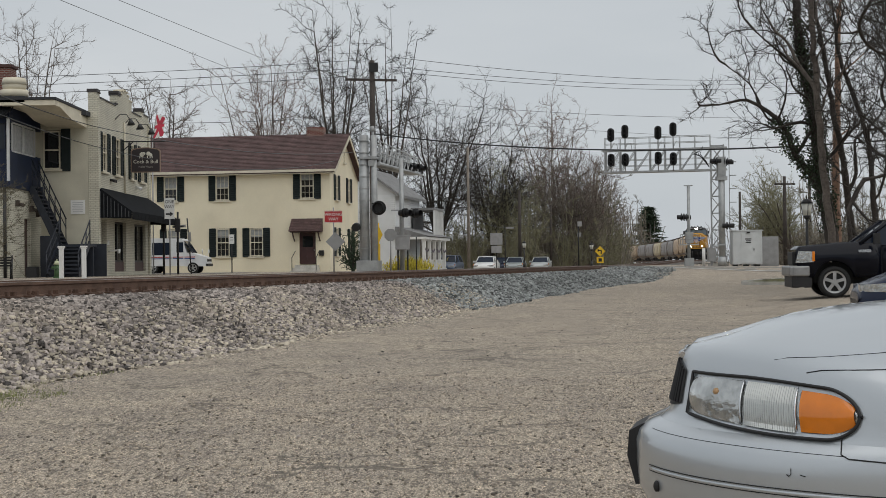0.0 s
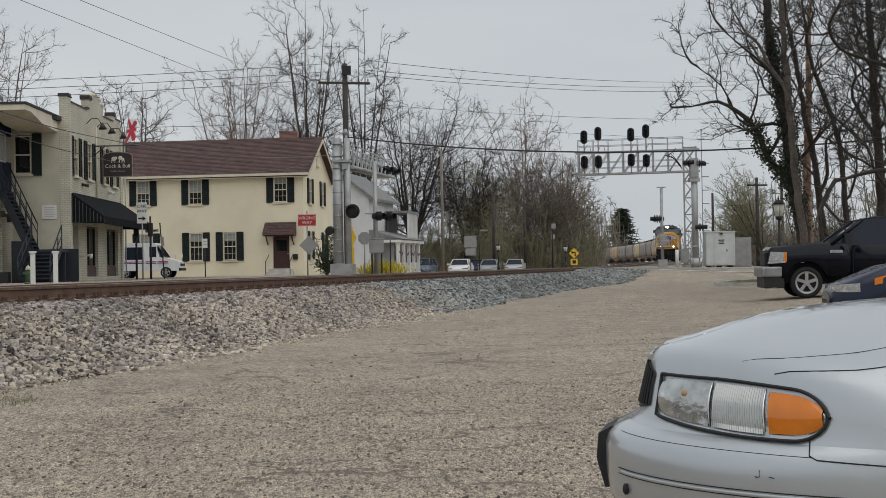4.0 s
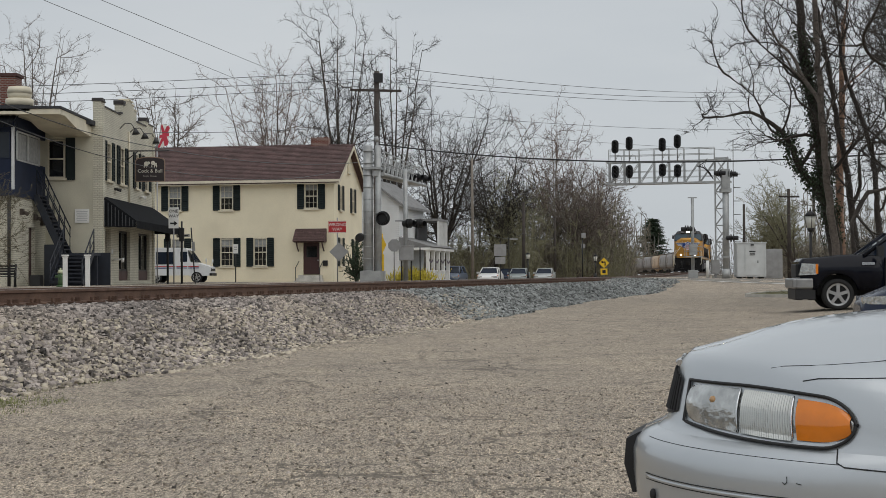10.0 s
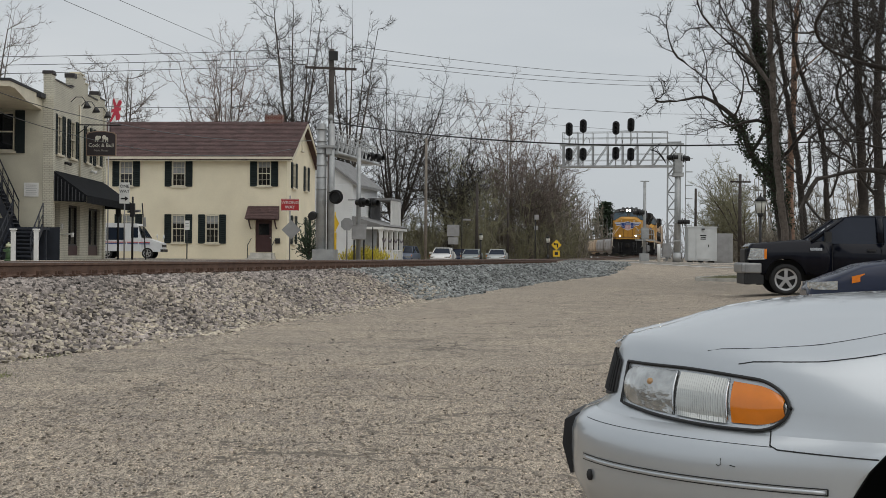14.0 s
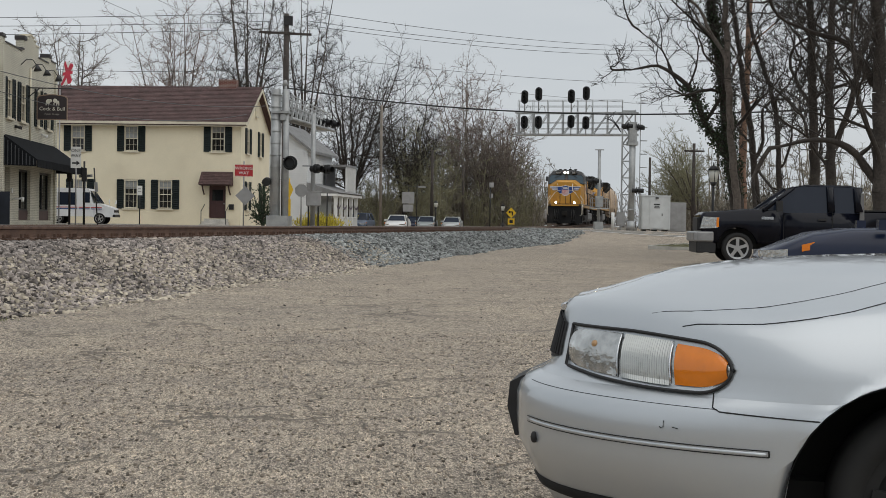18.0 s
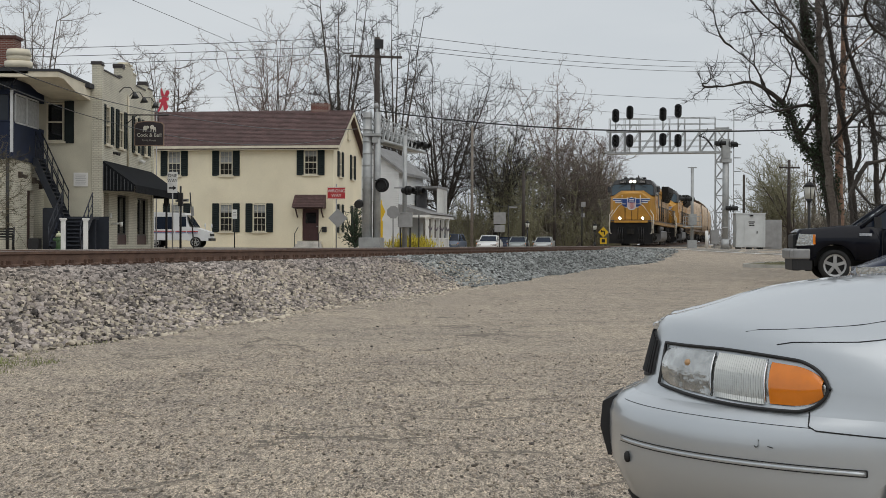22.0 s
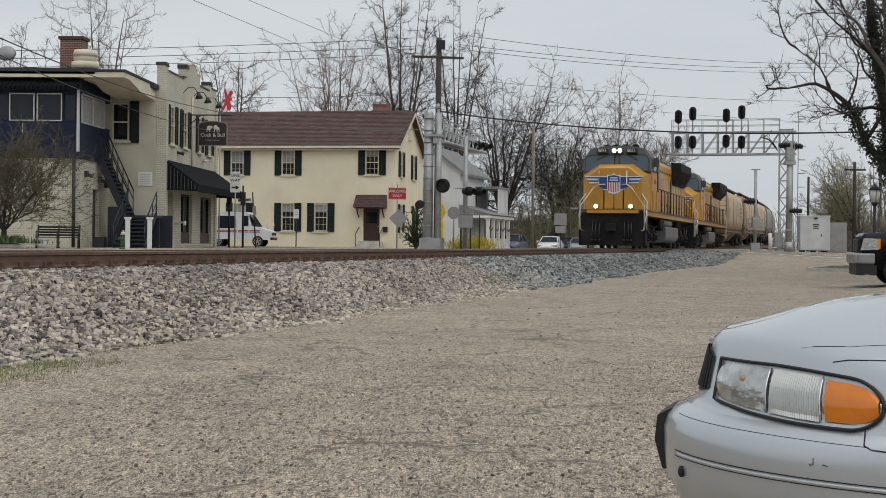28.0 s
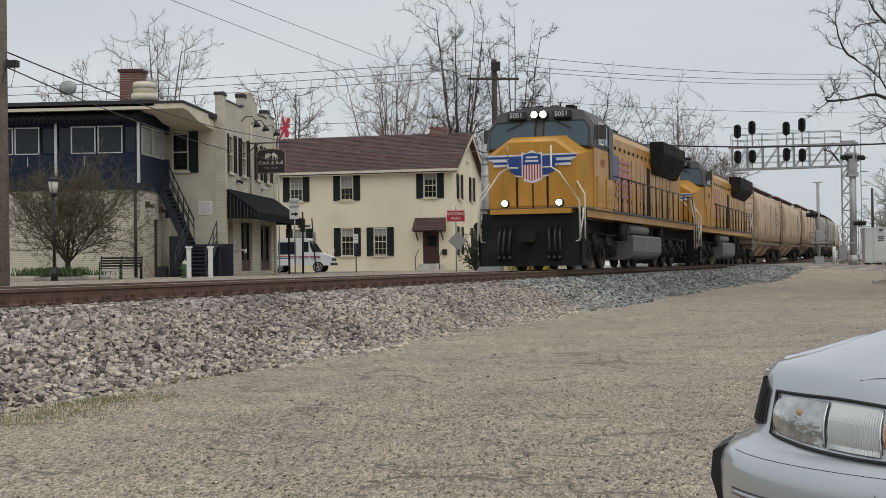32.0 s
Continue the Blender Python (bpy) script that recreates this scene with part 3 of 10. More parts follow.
# ---- buildings ----
def brick_mat(name, color, mortar, rough=0.7, depth=0.006):
    """Painted brick: courses in relief, each brick a little different, dirt in slow patches."""
    m = bpy.data.materials.new(name)
    m.use_nodes = True
    n, l = m.node_tree.nodes, m.node_tree.links
    b = n["Principled BSDF"]
    b.inputs["Roughness"].default_value = rough
    geo, sep, add, com = n.new("ShaderNodeNewGeometry"), n.new("ShaderNodeSeparateXYZ"), n.new("ShaderNodeMath"), n.new("ShaderNodeCombineXYZ")
    l.new(geo.outputs["Position"], sep.inputs[0])
    l.new(sep.outputs["X"], add.inputs[0])
    l.new(sep.outputs["Y"], add.inputs[1])
    l.new(add.outputs[0], com.inputs["X"])
    l.new(sep.outputs["Z"], com.inputs["Y"])
    br = n.new("ShaderNodeTexBrick")
    br.inputs["Scale"].default_value = 1.0
    br.inputs["Brick Width"].default_value, br.inputs["Row Height"].default_value, br.inputs["Mortar Size"].default_value = 0.22, 0.082, 0.012
    br.inputs["Color1"].default_value, br.inputs["Color2"].default_value = (*color, 1), (*(v * 0.9 for v in color), 1)
    br.inputs["Mortar"].default_value = (*mortar, 1)
    l.new(com.outputs[0], br.inputs["Vector"])
    t = n.new("ShaderNodeTexNoise")
    t.inputs["Scale"].default_value, t.inputs["Detail"].default_value = 0.9, 8
    l.new(geo.outputs["Position"], t.inputs["Vector"])
    r = n.new("ShaderNodeMapRange")
    r.inputs["From Min"].default_value, r.inputs["From Max"].default_value, r.inputs["To Min"].default_value, r.inputs["To Max"].default_value = 0.3, 0.7, 0.84, 1.1
    l.new(t.outputs["Fac"], r.inputs["Value"])
    h = n.new("ShaderNodeHueSaturation")
    l.new(r.outputs["Result"], h.inputs["Value"])
    l.new(br.outputs["Color"], h.inputs["Color"])
    l.new(h.outputs["Color"], b.inputs["Base Color"])
    bp = n.new("ShaderNodeBump")
    bp.invert = True
    bp.inputs["Strength"].default_value, bp.inputs["Distance"].default_value = 0.8, depth
    l.new(br.outputs["Fac"], bp.inputs["Height"])
    l.new(bp.outputs["Normal"], b.inputs["Normal"])
    MATS[name] = m
    return m


BRICK = brick_mat("cream_painted_brick", (0.62, 0.595, 0.49), (0.40, 0.375, 0.30))
RED_BRICK = brick_mat("red_brick", (0.17, 0.05, 0.035), (0.3, 0.27, 0.24), 0.9)
STUCCO = mat("cream_stucco", (0.53, 0.505, 0.405), 0.85, var=0.12, scale=0.8, grain=0.08, grain_scale=30, bump=0.003, stain=(0.38, 0.35, 0.28, 0.5))
YELLOW_WALL = mat("pale_yellow_wall", (0.76, 0.69, 0.52), 0.85, var=0.07, scale=0.5, grain=0.05, grain_scale=18, bump=0.003, stain=(0.66, 0.58, 0.43, 0.35))
NAVY = mat("navy_paint", (0.012, 0.019, 0.043), 0.55, var=0.2, scale=1.5, grain=0.1, spec=0.22)
NAVY_FABRIC = mat("dark_awning_canvas", (0.010, 0.011, 0.013), 0.9, var=0.25, scale=3, grain=0.15, spec=0.12)
SHUTTER = mat("dark_green_shutter_paint", (0.012, 0.019, 0.019), 0.6, var=0.2, scale=3, obj=0.2, spec=0.25)
WHITE = mat("white_paint", (0.72, 0.72, 0.70), 0.6, var=0.08, scale=2, grain=0.05, stain=(0.55, 0.53, 0.5, 0.4))
TRIM = mat("cream_trim_paint", (0.62, 0.57, 0.45), 0.6, var=0.1, scale=2)
PANE = glass("window_glass", (0.012, 0.013, 0.014))
SCREEN = mat("porch_glass", (0.02, 0.025, 0.034), 0.15, var=0.1, scale=2, spec=0.3)
CURTAIN = mat("grey_curtain", (0.30, 0.31, 0.31), 0.9, var=0.15, scale=6)
SHINGLE = mat("brown_shingle", (0.085, 0.05, 0.047), 0.9, var=0.2, scale=1.2, grain=0.35, grain_scale=14, island=0.22, bump=0.004)
BLACK = mat("black_iron", (0.012, 0.012, 0.013), 0.45, var=0.2, scale=4)
DARKWOOD = mat("maroon_door_paint", (0.055, 0.022, 0.022), 0.5, var=0.15, scale=3)
GALV = mat("galvanised_steel", (0.36, 0.37, 0.37), 0.5, 0.55, var=0.15, scale=2.5, grain=0.1, stain=(0.24, 0.24, 0.23, 0.4))
ALU = mat("aluminium_frame", (0.55, 0.56, 0.56), 0.45, 0.4, var=0.08, scale=3)
ROOFING = mat("dark_roofing", (0.035, 0.037, 0.042), 0.85, var=0.25, scale=1, grain=0.2)
COPING = mat("dark_coping_tile", (0.035, 0.03, 0.03), 0.5, var=0.2, scale=3)
RED = mat("sign_red", (0.42, 0.015, 0.02), 0.45, var=0.05, scale=3)
SIGNBOARD = mat("dark_signboard", (0.022, 0.015, 0.017), 0.5, var=0.15, scale=4)


def letters(text, size, m, material, parent, name="lettering", label="", extrude=0.004, align="CENTER"):
    """Raised letters in the built-in font, turned into a mesh."""
    cu = bpy.data.curves.new(name, "FONT")
    cu.body, cu.size, cu.extrude, cu.align_x, cu.align_y, cu.resolution_u = text, size, extrude, align, "CENTER", 2
    tmp = bpy.data.objects.new(name, cu)
    me = bpy.data.meshes.new_from_object(tmp)
    bpy.data.objects.remove(tmp)
    bpy.data.curves.remove(cu)
    me.materials.clear()
    me.materials.append(material)
    ob = new(name, me)
    ob.parent, ob.matrix_basis = parent, m
    return tagged(ob, label)


def face(x, y, z, rz=0.0):
    """A pose for something flat that is drawn in x, z and seen from -y, turned about z."""
    return pose(x, y, z, 90, 0, rz)


def sash_window(parent, w, h, m, rows=(3, 2), shutters=True, sill=True, trim=WHITE, blind=0.0, sh=SHUTTER, label=""):
    """A sash window in a wall seen from -y: frame, panes, bars, sill and louvred shutters, about its centre."""
    win = part("window", boxed((0, 0.10, 0, w, 0.03, h)), PANE, parent, label)
    win.matrix_basis = m
    bm = B()
    for sx in (-1, 1):
        box(bm, sx * (w / 2 - 0.03), 0.03, 0, 0.06, 0.1, h)
    for sz in (-1, 0, 1):
        box(bm, 0, 0.03, sz * (h / 2 - 0.03), w - 0.12, 0.09, 0.06)
    for half in (-1, 1):
        for i in range(1, rows[0]):
            box(bm, -w / 2 + w * i / rows[0], 0.045, half * h / 4, 0.015, 0.05, h / 2 - 0.08)
        for j in range(1, rows[1]):
            box(bm, 0, 0.045, half * h / 4 - h / 4 + 0.5 * h * j / rows[1], w - 0.12, 0.05, 0.015)
    part("window_frame", bm, trim, win)
    if blind:
        part("curtain", boxed((0, 0.075, h / 2 - blind * h / 2 - 0.02, w - 0.13, 0.012, blind * h)), CURTAIN, win, "pale drawn curtain behind the panes")
    if sill:
        part("window_sill", boxed((0, -0.05, -h / 2 - 0.06, w + 0.2, 0.16, 0.09)), trim, win)
    if shutters:
        for sx in (-1, 1):
            sw, cx = w * 0.52, sx * (w / 2 + w * 0.27 + 0.02)
            shut = part("shutter", boxed((cx, -0.018, 0, sw - 0.02, 0.02, h + 0.04)), sh, parent, "dark green louvred shutter")
            shut.matrix_basis = m
            bm = B()
            for k in (-1, 1):
                box(bm, cx + k * (sw / 2 - 0.03), -0.04, 0, 0.06, 0.05, h + 0.06)
            for z in (-h / 2, -0.02, h / 2):
                box(bm, cx, -0.04, z, sw - 0.12, 0.05, 0.08)
            nl = max(6, int(h / 0.14))
            for i in range(nl):
                box(bm, 0, 0, 0, sw - 0.12, 0.014, 0.11, Matrix.Translation((cx, -0.035, -h / 2 + h * (i + 0.5) / nl)) @ Matrix.Rotation(-0.6, 4, "X"))
            part("louvre", bm, sh, shut, kind="stuff")
    return win


def shingled(bm, origin, along_v, up_v, length, height, rows, per=0.45):
    """Shingle courses laid as thin overlapping boards on a slope; per: shingle width."""
    n = along_v.cross(up_v).normalized()
    if n.z < 0:
        n = -n
    step = height / rows
    for r in range(rows):
        x = -per * random.random()
        while x < length:
            w = per * random.uniform(0.8, 1.2)
            a, b = max(x, 0), min(x + w - 0.012, length)
            if b > a + 0.02:
                lo, hi = r * step - 0.02, (r + 1) * step + 0.03
                t0, t1 = 0.028 + random.uniform(0, 0.006), 0.008
                q = [origin + along_v * a + up_v * lo + n * t0, origin + along_v * b + up_v * lo + n * t0, origin + along_v * b + up_v * hi + n * t1, origin + along_v * a + up_v * hi + n * t1]
                vs = [bm.verts.new(p) for p in q] + [bm.verts.new(p - n * 0.02) for p in q[:2]]
                bm.faces.new(vs[:4])
                bm.faces.new((vs[0], vs[4], vs[5], vs[1]))
            x += w


# -- the pub --
pub = thing("pub_building", "cream painted brick pub with a dark awning and stepped parapet", "pub")
FX, Y0, Y1, BASE = -15.3, 61.0, 72.2, 0.78
random.seed(21)


def wall_with_holes(bm, axis, at, lo, hi, z0, z1, holes, thick):
    """A wall in the plane axis = at, from lo to hi, with openings (a0, a1, b0, b1) that go through it."""
    xs = sorted({lo, hi, *(v for h in holes for v in h[:2])})
    zs = sorted({z0, z1, *(v for h in holes for v in h[2:])})
    known = {}

    def vert(i, j, k):
        if (i, j, k) not in known:
            w = at - thick * k if axis == "x" else at + thick * k
            known[i, j, k] = bm.verts.new((w, xs[i], zs[j]) if axis == "x" else (xs[i], w, zs[j]))
        return known[i, j, k]

    def solid(i, j):
        if not (0 <= i < len(xs) - 1 and 0 <= j < len(zs) - 1):
            return False
        mx, mz = (xs[i] + xs[i + 1]) / 2, (zs[j] + zs[j + 1]) / 2
        return not any(h[0] < mx < h[1] and h[2] < mz < h[3] for h in holes)

    for i in range(len(xs) - 1):
        for j in range(len(zs) - 1):
            if not solid(i, j):
                continue
            for k in (0, 1):
                bm.faces.new((vert(i, j, k), vert(i + 1, j, k), vert(i + 1, j + 1, k), vert(i, j + 1, k)))
            for ni, nj, p, q in ((i - 1, j, (i, j), (i, j + 1)), (i + 1, j, (i + 1, j), (i + 1, j + 1)), (i, j - 1, (i, j), (i + 1, j)), (i, j + 1, (i, j + 1), (i + 1, j + 1))):
                if not solid(ni, nj):
                    bm.faces.new((vert(*p, 0), vert(*q, 0), vert(*q, 1), vert(*p, 1)))


fw = [(61.95, 63.0), (64.5, 65.65), (67.75, 68.65), (69.95, 71.0)]
holes = [(a, b, 5.6, 7.4) for a, b in fw] + [(61.65, 62.8, 0.9, 3.4), (64.4, 66.7, 1.0, 3.4), (68.6, 71.2, 1.0, 3.4)]
bm = B()
wall_with_holes(bm, "x", FX, Y0, Y1, BASE, 8.78, holes, 0.35)
PARAPET = ((61.0, 61.7, 9.12), (61.7, 64.7, 8.92), (64.7, 65.1, 9.02), (65.1, 65.6, 9.48), (65.6, 66.0, 9.62), (66.0, 66.4, 9.79), (66.4, 66.8, 9.87), (66.8, 67.2, 9.82), (67.2, 67.6, 9.70), (67.6, 68.2, 9.5), (68.2, 70.3, 8.98), (70.3, 71.0, 9.28), (71.0, 72.2, 9.16))
for a, b, z in PARAPET:
    box(bm, FX - 0.18, (a + b) / 2, (8.78 + z) / 2, 0.36 + 0.004 * (z - 8), b - a, z - 8.776)
for y in (61.2, 72.0):
    box(bm, FX + 0.05, y, 4.8, 0.10, 0.4, 8.0)
part("front_wall", bm, BRICK, pub, "cream painted brick front wall")
for a, b, z in PARAPET:
    if not 65.6 <= a < 68.0:
        part("coping", boxed((FX - 0.18, (a + b) / 2, z + 0.03, 0.46, b - a + 0.06, 0.06)), COPING, pub, "dark coping on the stepped parapet")
for y, z in ((61.3, 9.2), (65.35, 9.62), (70.65, 9.4)):
    bm = B()
    box(bm, FX - 0.18, y, z, 0.5, 0.5, 0.16, bevel=0.03)
    part("pier_cap", bm, COPING, pub, "dark cap on the parapet pier")
bm = B()
box(bm, FX - 0.18, 67.1, 9.86, 0.46, 0.5, 0.05)
for a, b, z in PARAPET:
    if 65.6 <= a < 68.0:
        box(bm, FX - 0.18, (a + b) / 2, z + 0.03, 0.44, b - a + 0.02, 0.06)
part("arch_coping", bm, TRIM, pub, "cream coping on the arched crest")
bm = B()
box(bm, -21.75, 61.12, 4.75, 7.2, 0.24, 7.0)
wall_with_holes(bm, "y", 61.0, -18.15, FX - 0.36, BASE, 8.2, [(-17.72, -16.9, 5.62, 7.40)], 0.25)
part("side_wall", bm, STUCCO, pub, "shaded cream stucco side wall")
bm = B()
box(bm, -25.3, 66, 4.6, 0.25, 12, 7.4)
box(bm, -20.5, 72.05, 4.6, 10, 0.25, 7.6)
part("rear_wall", bm, STUCCO, pub)
bm = B()
box(bm, -20.4, 66.1, 8.1, 9.7, 11.8, 0.2)
part("roof", bm, ROOFING, pub, "flat dark roof")
for (a, b) in fw:
    sash_window(pub, b - a - 0.1, 1.75, pose(FX, (a + b) / 2, 6.5, 0, 0, 90), (2, 2), True, True, TRIM)
sash_window(pub, 0.78, 1.72, pose(-17.31, 61.0, 6.51), (1, 1), False, True, TRIM)
part("shutter", boxed((-16.66, 60.96, 6.51, 0.42, 0.06, 1.9)), SHUTTER, pub, "dark shutter beside the side window")
for a, b in ((64.4, 66.7), (68.6, 71.2)):
    bm = B()
    box(bm, FX - 0.22, (a + b) / 2, 2.45, 0.04, b - a, 1.9)
    win = part("shop_window", bm, PANE, pub, "tall dark shop window pane")
    bm = B()
    for y in (a + 0.05, (a + b) / 2, b - 0.05):
        box(bm, FX - 0.2, y, 2.2, 0.1, 0.09, 2.4)
    for z in (1.5, 3.35):
        box(bm, FX - 0.2, (a + b) / 2, z, 0.1, b - a - 0.1, 0.1)
    part("window_frame", bm, BLACK, win)
    part("stall_riser", boxed((FX - 0.18, (a + b) / 2, 1.23, 0.12, b - a, 0.46)), DARKWOOD, win, "dark panel under the shop window")
bm = B()
box(bm, FX - 0.25, 62.22, 2.1, 0.06, 1.1, 2.4)
door = part("door", bm, DARKWOOD, pub, "dark panelled entrance door")
bm = B()
rod(bm, (FX - 0.18, 62.62, 1.9), (FX - 0.1, 62.62, 1.9), 0.03)
part("door_handle", bm, GALV, door)
# awning: sloped canvas with hanging valance and side cheeks
bm = B()
prism(bm, [(FX + 0.02, 4.78), (FX + 0.02, 4.84), (-13.75, 3.72), (-13.75, 3.66)], "y", 61.2, 72.0)
aw = part("awning", bm, NAVY_FABRIC, pub, "black sloped canvas awning over the shopfront")
for i in range(36):
    y = 61.2 + 10.8 * (i + 0.5) / 36
    part("valance_flap", boxed((-13.74, y, 3.52, 0.02, 0.3 - 0.012, 0.3)), NAVY_FABRIC, aw)
for y in (61.2, 71.98):
    bm = B()
    prism(bm, [(FX + 0.02, 3.45), (-13.77, 3.40), (-13.77, 3.7), (FX + 0.02, 4.8)], "y", y - 0.01, y + 0.01)
    part("cheek", bm, NAVY_FABRIC, aw)
bm = B()
for i in range(9):
    x = FX + 0.12 + 0.16 * i
    top = 4.75 - (x - FX) * 0.71
    box(bm, x, 61.18, (3.45 + top) / 2, 0.03, 0.02, top - 3.47)
part("cheek_stripe", bm, mat("faded_grey_canvas", (0.07, 0.075, 0.08), 0.85, var=0.2), aw, "faint grey stripes on the awning's end")
# gooseneck lamps and downpipe on the front
for y in (64.6, 66.6, 69.2):
    bm = B()
    pipe(bm, [(FX, y, 8.25), (FX + 0.25, y, 8.5), (FX + 0.55, y, 8.5), (FX + 0.75, y, 8.2)], 0.022)
    lamp = part("gooseneck_lamp", bm, BLACK, pub, "black gooseneck wall lamp")
    bm = B()
    rod(bm, (FX + 0.75, y, 8.25), (FX + 0.78, y, 7.98), 0.06, 0.2, 10)
    part("shade", bm, BLACK, lamp)
bm = B()
rod(bm, (FX + 0.06, 66.35, 4.8), (FX + 0.06, 66.35, 8.3), 0.045)
part("downpipe", bm, TRIM, pub)
for y, z in ((63.6, 5.3), (69.0, 5.25)):
    bm = B()
    box(bm, FX + 0.05, y, z, 0.1, 0.2, 0.12)
    rod(bm, (FX + 0.08, y - 0.1, z), (FX + 0.28, y - 0.15, z - 0.06), 0.05, 0.08)
    rod(bm, (FX + 0.08, y + 0.1, z), (FX + 0.28, y + 0.15, z - 0.06), 0.05, 0.08)
    part("floodlight", bm, BLACK if y < 65 else WHITE, pub)
bm = B()
box(bm, FX + 0.04, 62.95, 2.35, 0.06, 0.14, 0.22)
rod(bm, (FX, 63.1, 1.95), (FX + 0.5, 63.0, 2.0), 0.04)
rod(bm, (FX + 0.5, 63.0, 2.05), (FX + 0.52, 63.0, 1.85), 0.09, 0.06)
part("wall_bracket", bm, WHITE, pub)
bm = B()
box(bm, -16.14, 60.97, 3.93, 0.64, 0.03, 0.62)
notice = tagged(part("notice_board", bm, WHITE), "white printed notice on the pub's side wall", "notice")
bm = B()
for i in range(6):
    box(bm, -16.14, 60.95, 4.13 - 0.08 * i, 0.5 - 0.06 * (i % 2), 0.006, 0.028)
part("print_line", bm, mat("faded_print", (0.45, 0.45, 0.45)), notice)

# roof over the stair nook, with its white eaves
bm = B()
box(bm, -20.2, 58.45, 8.05, 8.9, 4.9, 0.22)
prism(bm, [(56.6, 7.95), (61.0, 7.95), (61.0, 7.5), (58.6, 7.6)], "x", -17.4, -15.72)
part("porch_roof", bm, TRIM, pub, "cream eaves over the outer stair")
part("porch_roof_cap", boxed((-20.2, 58.5, 8.22, 9.0, 5.1, 0.1)), ROOFING, pub)

# the low wing with its enclosed porch above
wing = thing("pub_wing", "cream brick ground floor wing under a navy glazed porch", "pub wing")
AY, AX = 56.4, -17.8
bm = B()
wall_with_holes(bm, "y", AY, -27.5, AX, BASE, 4.56, [], 0.3)
wall_with_holes(bm, "x", AX, AY + 0.3, 61.0, BASE, 4.56, [(58.5, 59.45, 0.82, 3.35)], 0.3)
part("wall", bm, BRICK, wing, "cream painted brick wall")
bm = B()
box(bm, AX - 0.2, 58.97, 2.1, 0.06, 0.95, 2.5)
part("door", bm, DARKWOOD, wing, "dark side door in the brick wing")
part("band", boxed((-22.75, 58.65, 4.70, 10.1, 4.7, 0.28)), NAVY, wing, "navy trim band between the floors")
part("panel_wall", boxed((-22.8, AY + 0.1, 5.47, 10.0, 0.12, 1.34), (AX - 0.04, 58.65, 5.47, 0.12, 4.5, 1.34)), NAVY, wing, "navy boarded porch wall")
part("porch_head", boxed((-22.8, AY + 0.1, 7.62, 10.0, 0.14, 0.62), (AX - 0.04, 58.65, 7.62, 0.14, 4.5, 0.62)), NAVY, wing)
# back wall and ceiling of the porch, with its dimness in the grey
part("back_panel", boxed((-22.8, 60.4, 6.5, 9.6, 0.1, 3.4), (-22.8, 58.2, 7.9, 9.8, 3.4, 0.06)), mat("porch_interior_shade", (0.12, 0.12, 0.13), 0.9, var=0.2), wing, "porch back wall and ceiling, dimness put into the colour")
edges = [(-27.3, -24.9), (-24.7, -23.35), (-23.28, -22.18), (-22.1, -21.5), (-21.38, -20.8), (-20.79, -19.70), (-19.61, -18.52), (-18.47, -17.95)]
for k, (a, b) in enumerate(edges):
    pane = part("window", boxed(((a + b) / 2, AY + 0.13, 6.72, b - a, 0.02, 1.2)), SCREEN, wing, "dark porch window pane")
    bm = B()
    fr = 0.05 if (b - a) > 0.8 else 0.025
    for x in (a + fr / 2, b - fr / 2):
        box(bm, x, AY + 0.08, 6.72, fr, 0.08, 1.2)
    for z in (6.15, 7.29):
        box(bm, (a + b) / 2, AY + 0.08, z, b - a - 2 * fr, 0.08, 0.06)
    part("window_frame", bm, ALU if (b - a) > 0.8 else NAVY, pane)
for a, b in ((56.8, 58.3), (58.4, 60.0)):
    pane = part("window", boxed((AX - 0.04, (a + b) / 2, 6.72, 0.02, b - a, 1.2)), SCREEN, wing)
    part("curtain", boxed((AX - 0.02, (a + b) / 2, 6.72, 0.012, b - a - 0.1, 1.1)), CURTAIN, pane, "pale blind behind the side pane")
    bm = B()
    for y in (a, b):
        box(bm, AX + 0.02, y, 6.72, 0.06, 0.06, 1.26)
    for z in (6.12, 7.32):
        box(bm, AX + 0.02, (a + b) / 2, z, 0.06, b - a, 0.06)
    part("window_frame", bm, ALU, pane)
for x, y in ((AX - 0.02, AY + 0.04), (-21.44, AY + 0.03), (-27.3, AY + 0.03)):
    part("post", boxed((x, y, 6.1, 0.11, 0.1, 2.7)), ALU, wing, "grey metal corner post")
for i, x in enumerate((-22.7, -20.2, -25.4)):
    part("strip", boxed((x, AY + 0.03, 5.82, 0.03, 0.03, 0.42)), ALU, wing)
bm = B()
prism(bm, [(AY - 0.55, 7.52), (AY - 0.55, 7.56), (AY + 0.15, 8.0), (AY + 0.15, 7.94)], "x", -27.6, AX + 0.1)
can = part("canopy", bm, NAVY_FABRIC, wing, "dark ribbed metal canopy along the porch")
bm = B()
for i in range(52):
    x = -27.5 + 10.0 * i / 51.5
    box(bm, 0, 0, 0, 0.03, 0.84, 0.035, Matrix.Translation((x, AY - 0.2, 7.80)) @ Matrix.Rotation(math.atan2(0.44, 0.7), 4, "X"))
    box(bm, x + 0.09, AY - 0.55, 7.46, 0.12, 0.02, 0.14)
part("rib", bm, NAVY_FABRIC, can)
part("fascia", boxed((-22.3, AY - 0.35, 8.2, 10.6, 0.1, 0.26)), ROOFING, wing)
bm = B()
rod(bm, (-17.95, AY - 0.08, 0.8), (-17.95, AY - 0.08, 4.6), 0.07)
part("downpipe", bm, BLACK, wing, "black downpipe on the brick")
